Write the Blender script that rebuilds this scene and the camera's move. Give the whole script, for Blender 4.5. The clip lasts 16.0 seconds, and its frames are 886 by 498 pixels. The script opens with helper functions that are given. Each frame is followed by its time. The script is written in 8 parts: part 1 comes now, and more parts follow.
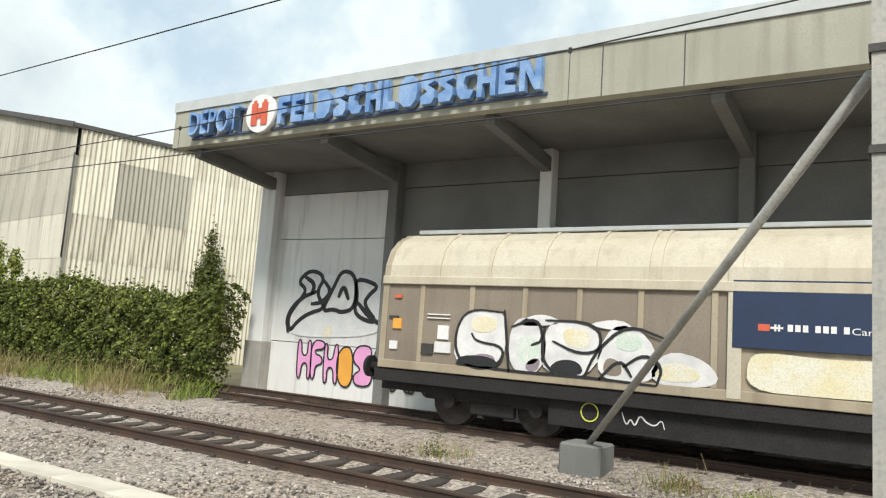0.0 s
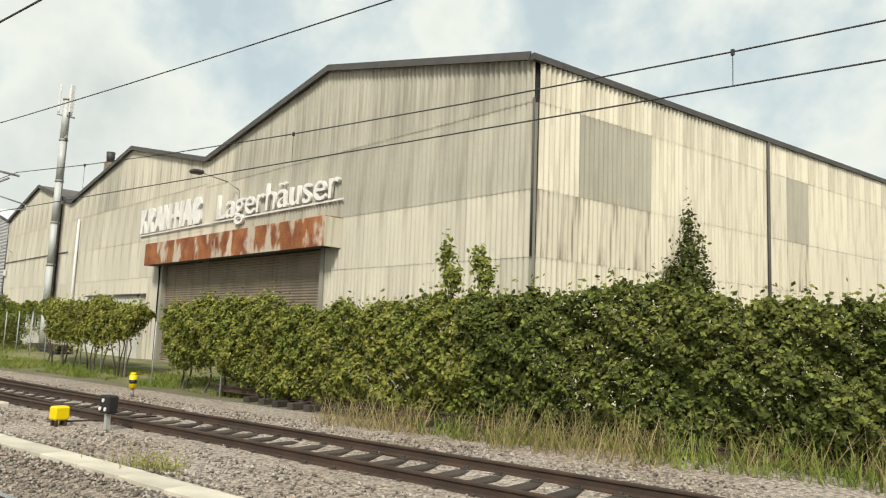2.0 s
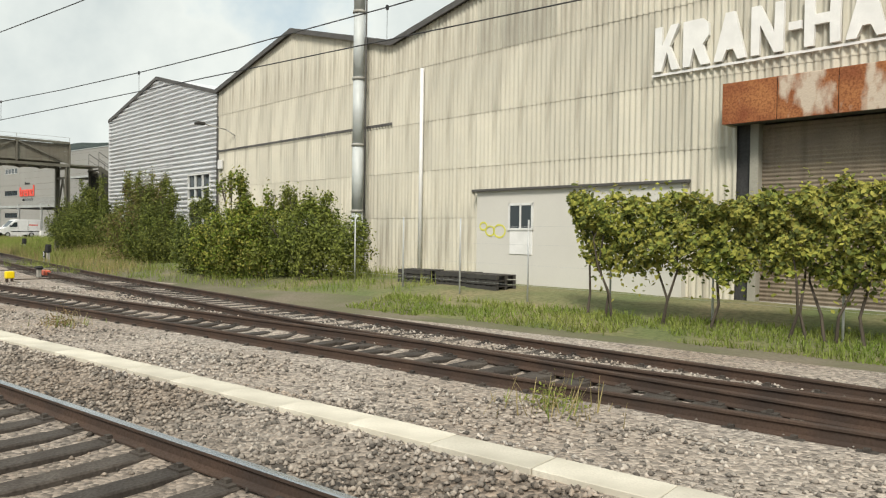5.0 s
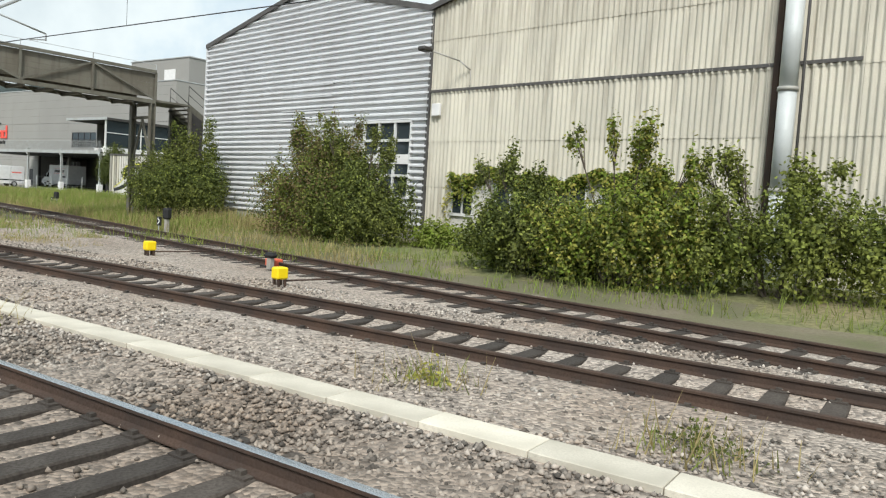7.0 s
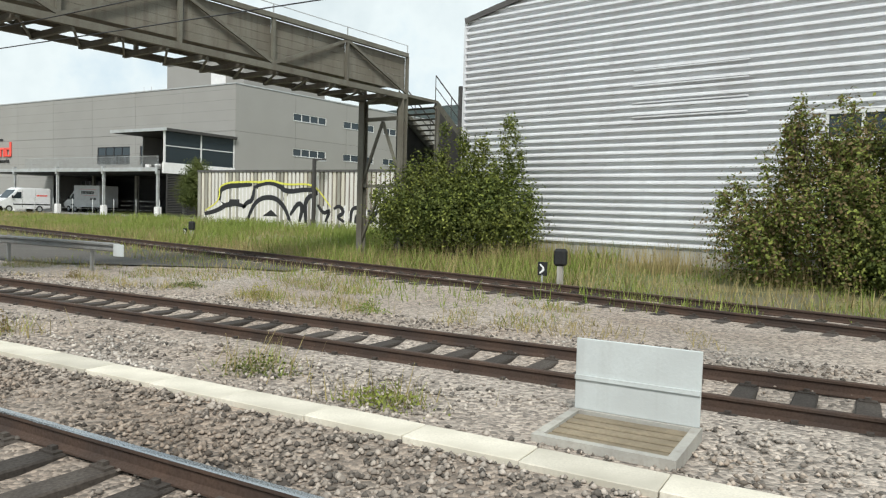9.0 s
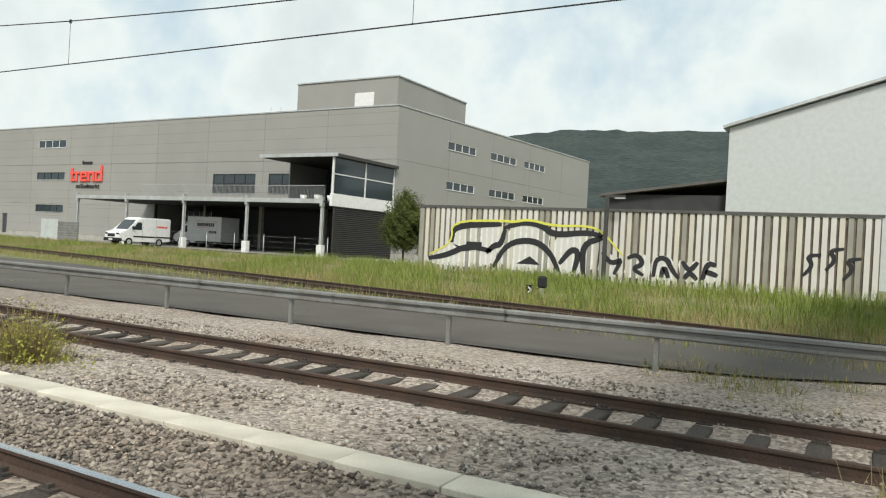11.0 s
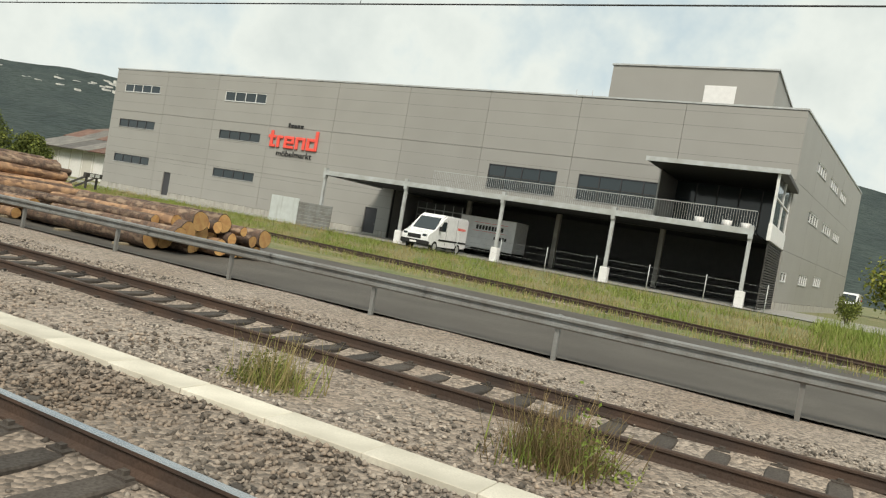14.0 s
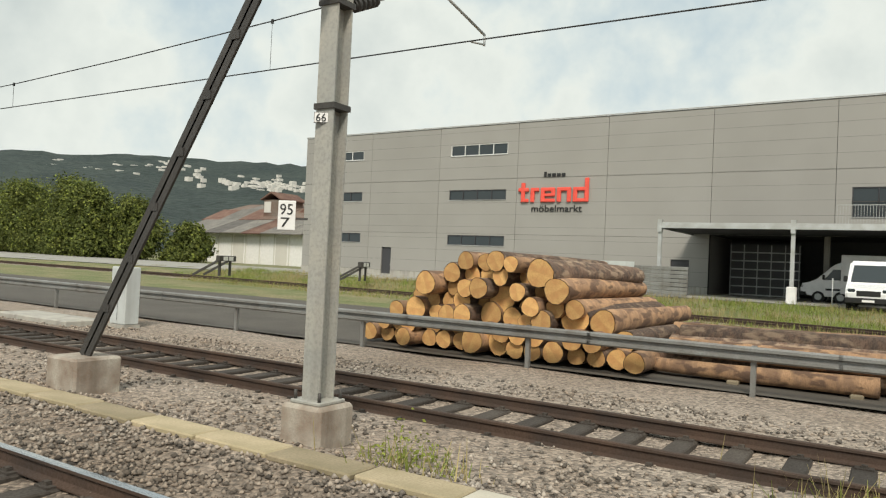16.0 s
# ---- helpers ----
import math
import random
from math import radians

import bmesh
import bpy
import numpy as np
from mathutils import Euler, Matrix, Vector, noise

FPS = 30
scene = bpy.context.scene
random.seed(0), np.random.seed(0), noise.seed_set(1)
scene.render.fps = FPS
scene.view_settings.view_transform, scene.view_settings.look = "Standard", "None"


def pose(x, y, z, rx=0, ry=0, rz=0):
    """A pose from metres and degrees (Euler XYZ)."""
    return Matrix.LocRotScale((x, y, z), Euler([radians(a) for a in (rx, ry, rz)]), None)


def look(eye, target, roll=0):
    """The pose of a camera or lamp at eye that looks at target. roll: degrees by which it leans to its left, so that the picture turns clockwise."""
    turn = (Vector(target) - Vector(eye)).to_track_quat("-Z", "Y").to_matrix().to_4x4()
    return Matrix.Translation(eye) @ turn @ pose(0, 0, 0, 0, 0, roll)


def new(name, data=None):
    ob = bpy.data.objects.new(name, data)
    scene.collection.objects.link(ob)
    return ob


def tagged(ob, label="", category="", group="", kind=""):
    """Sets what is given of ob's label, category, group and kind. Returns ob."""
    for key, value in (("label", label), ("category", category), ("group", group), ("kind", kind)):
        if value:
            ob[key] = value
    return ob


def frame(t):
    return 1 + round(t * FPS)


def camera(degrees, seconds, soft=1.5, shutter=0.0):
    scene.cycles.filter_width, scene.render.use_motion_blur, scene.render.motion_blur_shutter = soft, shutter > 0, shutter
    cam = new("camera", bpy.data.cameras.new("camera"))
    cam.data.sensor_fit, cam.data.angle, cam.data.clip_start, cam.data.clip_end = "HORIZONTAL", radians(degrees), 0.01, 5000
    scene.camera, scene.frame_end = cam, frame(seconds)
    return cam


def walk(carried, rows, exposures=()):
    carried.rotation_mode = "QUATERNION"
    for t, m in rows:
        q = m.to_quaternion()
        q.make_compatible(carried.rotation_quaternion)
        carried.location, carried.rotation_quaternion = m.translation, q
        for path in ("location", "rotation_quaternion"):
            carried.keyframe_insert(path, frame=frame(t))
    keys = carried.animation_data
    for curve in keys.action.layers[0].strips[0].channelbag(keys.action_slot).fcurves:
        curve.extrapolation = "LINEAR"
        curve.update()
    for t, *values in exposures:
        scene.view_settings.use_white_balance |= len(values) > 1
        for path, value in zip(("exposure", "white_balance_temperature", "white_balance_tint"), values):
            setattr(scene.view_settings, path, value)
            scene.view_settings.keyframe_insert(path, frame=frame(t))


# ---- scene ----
cam = camera(62.3, 16.0, soft=1.2)

# seconds, place in metres (rails along x, rail tops at z = 0), turn in degrees
PATH = [
    (0.0, 20.410, 0.0, 1.75, 97.02, -3.95, 31.91),
    (0.5, 16.431, 0.0, 1.75, 95.44, -4.13, 34.01),
    (1.0, 12.394, 0.0, 1.75, 95.98, -3.44, 36.95),
    (1.5, 8.037, 0.0, 1.75, 96.38, -3.02, 38.15),
    (2.0, 3.985, 0.0, 1.75, 96.84, -2.22, 37.55),
    (2.5, 0.100, 0.0, 1.75, 97.03, -0.72, 36.11),
    (3.0, -4.013, 0.0, 1.75, 95.76, 0.98, 35.84),
    (3.5, -8.340, 0.0, 1.75, 93.70, 1.96, 38.36),
    (4.0, -12.799, 0.0, 1.75, 93.69, 3.05, 44.43),
    (4.2, -14.485, 0.0, 1.75, 92.66, 2.43, 43.66),
    (6.3, -30.825, 0.0, 1.75, 86.23, -3.66, 34.01),
    (6.5, -32.676, 0.0, 1.75, 86.13, -3.37, 34.26),
    (7.0, -37.174, 0.0, 1.75, 86.34, -3.57, 33.83),
    (7.5, -41.413, 0.0, 1.75, 86.38, -2.79, 32.96),
    (8.0, -46.012, 0.0, 1.75, 86.26, -2.12, 31.74),
    (8.5, -50.879, 0.0, 1.75, 86.38, -1.45, 30.53),
    (9.0, -55.422, 0.0, 1.75, 87.00, -1.61, 29.92),
    (9.5, -59.744, 0.0, 1.75, 88.12, -2.10, 29.59),
    (10.0, -64.557, 0.0, 1.75, 89.48, -2.63, 28.99),
    (10.2, -66.597, 0.0, 1.75, 89.98, -2.69, 29.20),
    (12.3, -87.726, 0.0, 1.75, 89.33, -4.58, 28.04),
    (12.5, -89.538, 0.0, 1.75, 89.23, -5.21, 28.10),
    (13.0, -94.725, 0.0, 1.75, 88.98, -7.09, 28.31),
    (13.5, -100.137, 0.0, 1.75, 88.79, -8.84, 28.33),
    (14.0, -105.547, 0.0, 1.75, 88.69, -9.84, 28.30),
    (14.5, -110.651, 0.0, 1.75, 88.92, -9.74, 28.70),
    (15.0, -116.154, 0.0, 1.75, 89.49, -7.88, 30.01),
    (15.5, -122.067, 0.0, 1.75, 90.19, -5.34, 31.50),
    (16.0, -127.667, 0.0, 1.75, 91.13, -2.68, 32.35),
]
walk(cam, [(t, pose(*p)) for t, *p in PATH], exposures=[(0, 0.17, 6350, 10), (1.5, 0.0, 6850, 9), (3.0, -0.02, 6900, 10), (4.2, -0.05, 6950, 10), (6.3, 0.1, 6200, 10), (10.2, 0.02, 6250, 9), (12.3, -0.02, 6800, 8), (16, -0.1, 6800, 9)])

# ---------------------------------------------------------------- light
world = bpy.data.worlds.new("sky")
scene.world = world
world.use_nodes = True
wn, wl = world.node_tree.nodes, world.node_tree.links
wn.clear()
sky = wn.new("ShaderNodeTexSky")
sky.sky_type, sky.sun_disc = "NISHITA", False
sky.sun_elevation, sky.sun_rotation = radians(48), radians(150)
clouds = wn.new("ShaderNodeTexNoise")
clouds.inputs["Scale"].default_value = 3.6
clouds.inputs["Detail"].default_value = 6
clouds.inputs["Roughness"].default_value = 0.55
clouds.inputs["Distortion"].default_value = 0.0
cover = wn.new("ShaderNodeValToRGB")
cover.color_ramp.elements[0].position, cover.color_ramp.elements[0].color = 0.36, (0.78, 0.78, 0.78, 1)
cover.color_ramp.elements[1].position, cover.color_ramp.elements[1].color = 0.50, (1, 1, 1, 1)
tone = wn.new("ShaderNodeValToRGB")
tone.color_ramp.elements[0].position, tone.color_ramp.elements[0].color = 0.38, (6.5, 7.9, 8.5, 1)
tone.color_ramp.elements[1].position, tone.color_ramp.elements[1].color = 0.72, (6.3, 7.1, 7.2, 1)
mid = tone.color_ramp.elements.new(0.52)
mid.color = (8.6, 9.25, 9.0, 1)
mix = wn.new("ShaderNodeMix")
mix.data_type = "RGBA"
back = wn.new("ShaderNodeBackground")
back.inputs["Strength"].default_value = 0.1
out = wn.new("ShaderNodeOutputWorld")
wl.new(clouds.outputs["Fac"], cover.inputs["Fac"])
wl.new(clouds.outputs["Fac"], tone.inputs["Fac"])
wl.new(cover.outputs["Color"], mix.inputs["Factor"])
wl.new(sky.outputs["Color"], mix.inputs["A"])
wl.new(tone.outputs["Color"], mix.inputs["B"])
wl.new(mix.outputs["Result"], back.inputs["Color"])
wl.new(back.outputs["Background"], out.inputs["Surface"])

sun = new("sun", bpy.data.lights.new("sun", "SUN"))
sun.data.energy, sun.data.angle, sun.data.color = 3.6, radians(14), (1.0, 0.95, 0.87)
sun.matrix_world = look((45, -80, 95), (0, 0, 0))

# ---------------------------------------------------------------- materials


def material(name, color, rough=0.8, metal=0.0, vary=0.25, scale=3.0, fine=40.0, bump=0.2, second=None, spread=0.5,
             island=0.0, piece=0.0, streak=0.0, streak_color=(0.1, 0.07, 0.05), run_scale=(2.2, 2.2, 0.16), run_edge=0.72):
    """A surface with stains (scale, per metre), grain (fine), relief, and a second colour in patches."""
    m = bpy.data.materials.new(name)
    m.use_nodes = True
    n, l = m.node_tree.nodes, m.node_tree.links
    b = n["Principled BSDF"]
    b.inputs["Roughness"].default_value, b.inputs["Metallic"].default_value = rough, metal
    co = n.new("ShaderNodeTexCoord")
    big = n.new("ShaderNodeTexNoise")
    big.inputs["Scale"].default_value, big.inputs["Detail"].default_value = scale, 5
    small = n.new("ShaderNodeTexNoise")
    small.inputs["Scale"].default_value, small.inputs["Detail"].default_value = fine, 3
    l.new(co.outputs["Object"], big.inputs["Vector"])
    l.new(co.outputs["Object"], small.inputs["Vector"])

    def blend(a, c, fac, kind="MIX"):
        x = n.new("ShaderNodeMix")
        x.data_type, x.blend_type, x.clamp_factor = "RGBA", kind, True
        for key, v in (("A", a), ("B", c), ("Factor", fac)):
            if isinstance(v, bpy.types.NodeSocket):
                l.new(v, x.inputs[key])
            elif key == "Factor":
                x.inputs[0].default_value = v
            else:
                x.inputs[key].default_value = (*v, 1)
        return x.outputs["Result"]

    def span(src, lo, hi, a=0.0, c=1.0):
        r = n.new("ShaderNodeMapRange")
        for key, v in (("From Min", lo), ("From Max", hi), ("To Min", a), ("To Max", c)):
            r.inputs[key].default_value = v
        l.new(src, r.inputs["Value"])
        return r.outputs["Result"]

    other = second or tuple(c * (1 - vary) for c in color)
    col = blend(color, other, span(big.outputs["Fac"], 0.5 - spread * 0.3, 0.5 + spread * 0.3))
    col = blend(col, tuple(c * (1 - vary) for c in color), span(small.outputs["Fac"], 0.42, 0.72, 0, 0.7))
    if streak:
        mp = n.new("ShaderNodeMapping")
        mp.inputs["Scale"].default_value = run_scale
        l.new(co.outputs["Object"], mp.inputs["Vector"])
        run = n.new("ShaderNodeTexNoise")
        run.inputs["Scale"].default_value, run.inputs["Detail"].default_value = 2.0, 6
        l.new(mp.outputs["Vector"], run.inputs["Vector"])
        col = blend(col, streak_color, span(run.outputs["Fac"], 0.5, run_edge, 0, streak))
    if piece:
        info = n.new("ShaderNodeObjectInfo")
        col = blend(col, (0, 0, 0), span(info.outputs["Random"], 0, 1, 0, piece))
    if island:
        geo = n.new("ShaderNodeNewGeometry")
        col = blend(col, (0, 0, 0), span(geo.outputs["Random Per Island"], 0, 1, 0, island))
    l.new(col, b.inputs["Base Color"])
    if bump:
        bp = n.new("ShaderNodeBump")
        bp.inputs["Strength"].default_value, bp.inputs["Distance"].default_value = bump, 0.4 / fine
        l.new(small.outputs["Fac"], bp.inputs["Height"])
        l.new(bp.outputs["Normal"], b.inputs["Normal"])
    l.new(span(small.outputs["Fac"], 0.3, 0.7, max(0.02, rough - 0.12), min(1, rough + 0.1)), b.inputs["Roughness"])
    return m


def plain(name, color, rough=0.6, metal=0.0, **k):
    return material(name, color, rough, metal, vary=k.pop("vary", 0.12), bump=k.pop("bump", 0.05), **k)


def leafy(name, color, second, rough=0.7):
    """Leaves: each one its own shade, with light passing through."""
    m = material(name, color, rough, vary=0.3, scale=0.7, fine=25, bump=0.0, second=second, spread=0.7, island=0.4)
    m.node_tree.nodes["Principled BSDF"].inputs["Specular IOR Level"].default_value = 0.15
    n, l = m.node_tree.nodes, m.node_tree.links
    tr = n.new("ShaderNodeBsdfTranslucent")
    add = n.new("ShaderNodeMixShader")
    add.inputs[0].default_value = 0.25
    b = n["Principled BSDF"]
    l.new(b.inputs["Base Color"].links[0].from_socket, tr.inputs["Color"])
    l.new(b.outputs[0], add.inputs[1])
    l.new(tr.outputs[0], add.inputs[2])
    l.new(add.outputs[0], n["Material Output"].inputs["Surface"])
    return m


def ballast_material(name, color, second, size=22.0):
    """Crushed stone: cells of differing greys with relief, browner in patches."""
    m = material(name, color, 0.95, vary=0.35, scale=0.35, fine=9, bump=0.0, second=second, spread=0.8)
    n, l = m.node_tree.nodes, m.node_tree.links
    b = n["Principled BSDF"]
    co = n.new("ShaderNodeTexCoord")
    cell = n.new("ShaderNodeTexVoronoi")
    cell.inputs["Scale"].default_value = size
    l.new(co.outputs["Object"], cell.inputs["Vector"])
    bw = n.new("ShaderNodeRGBToBW")
    l.new(cell.outputs["Color"], bw.inputs[0])
    ramp = n.new("ShaderNodeMapRange")
    ramp.inputs["To Min"].default_value, ramp.inputs["To Max"].default_value = 0.35, 1.55
    l.new(bw.outputs[0], ramp.inputs["Value"])
    mul = n.new("ShaderNodeMix")
    mul.data_type, mul.blend_type = "RGBA", "MULTIPLY"
    mul.inputs[0].default_value = 1.0
    l.new(b.inputs["Base Color"].links[0].from_socket, mul.inputs["A"])
    l.new(ramp.outputs["Result"], mul.inputs["B"])
    l.new(mul.outputs["Result"], b.inputs["Base Color"])
    bp = n.new("ShaderNodeBump")
    bp.inputs["Strength"].default_value, bp.inputs["Distance"].default_value = 1.0, 0.03
    bp.invert = True
    l.new(cell.outputs["Distance"], bp.inputs["Height"])
    l.new(bp.outputs["Normal"], b.inputs["Normal"])
    return m


def soiled(m, bands):
    """Dirt on the ballast: (axis, from, to, colour) multiplies the stone's own colour past a ragged edge."""
    n, l = m.node_tree.nodes, m.node_tree.links
    b = n["Principled BSDF"]
    co = n.new("ShaderNodeTexCoord")
    rag = n.new("ShaderNodeTexNoise")
    rag.inputs["Scale"].default_value, rag.inputs["Detail"].default_value = 0.9, 5
    l.new(co.outputs["Object"], rag.inputs["Vector"])
    xyz = n.new("ShaderNodeSeparateXYZ")
    l.new(co.outputs["Object"], xyz.inputs[0])
    for axis, wild, a, c, tint in bands:
        shift = n.new("ShaderNodeMath")
        shift.operation = "MULTIPLY_ADD"
        shift.inputs[1].default_value = wild
        l.new(rag.outputs["Fac"], shift.inputs[0])
        l.new(xyz.outputs[axis], shift.inputs[2])
        edge = n.new("ShaderNodeMapRange")
        edge.inputs["From Min"].default_value, edge.inputs["From Max"].default_value = a + wild / 2, c + wild / 2
        l.new(shift.outputs[0], edge.inputs["Value"])
        mul = n.new("ShaderNodeMix")
        mul.data_type, mul.blend_type = "RGBA", "MULTIPLY"
        l.new(edge.outputs["Result"], mul.inputs[0])
        l.new(b.inputs["Base Color"].links[0].from_socket, mul.inputs["A"])
        mul.inputs["B"].default_value = (*tint, 1)
        l.new(mul.outputs["Result"], b.inputs["Base Color"])
    return m


def glass_material(name, tint=(0.03, 0.04, 0.045)):
    m = plain(name, tint, 0.05, vary=0.0, bump=0.0)
    m.node_tree.nodes["Principled BSDF"].inputs["Specular IOR Level"].default_value = 0.55
    m.node_tree.nodes["Principled BSDF"].inputs["IOR"].default_value = 1.5
    return m


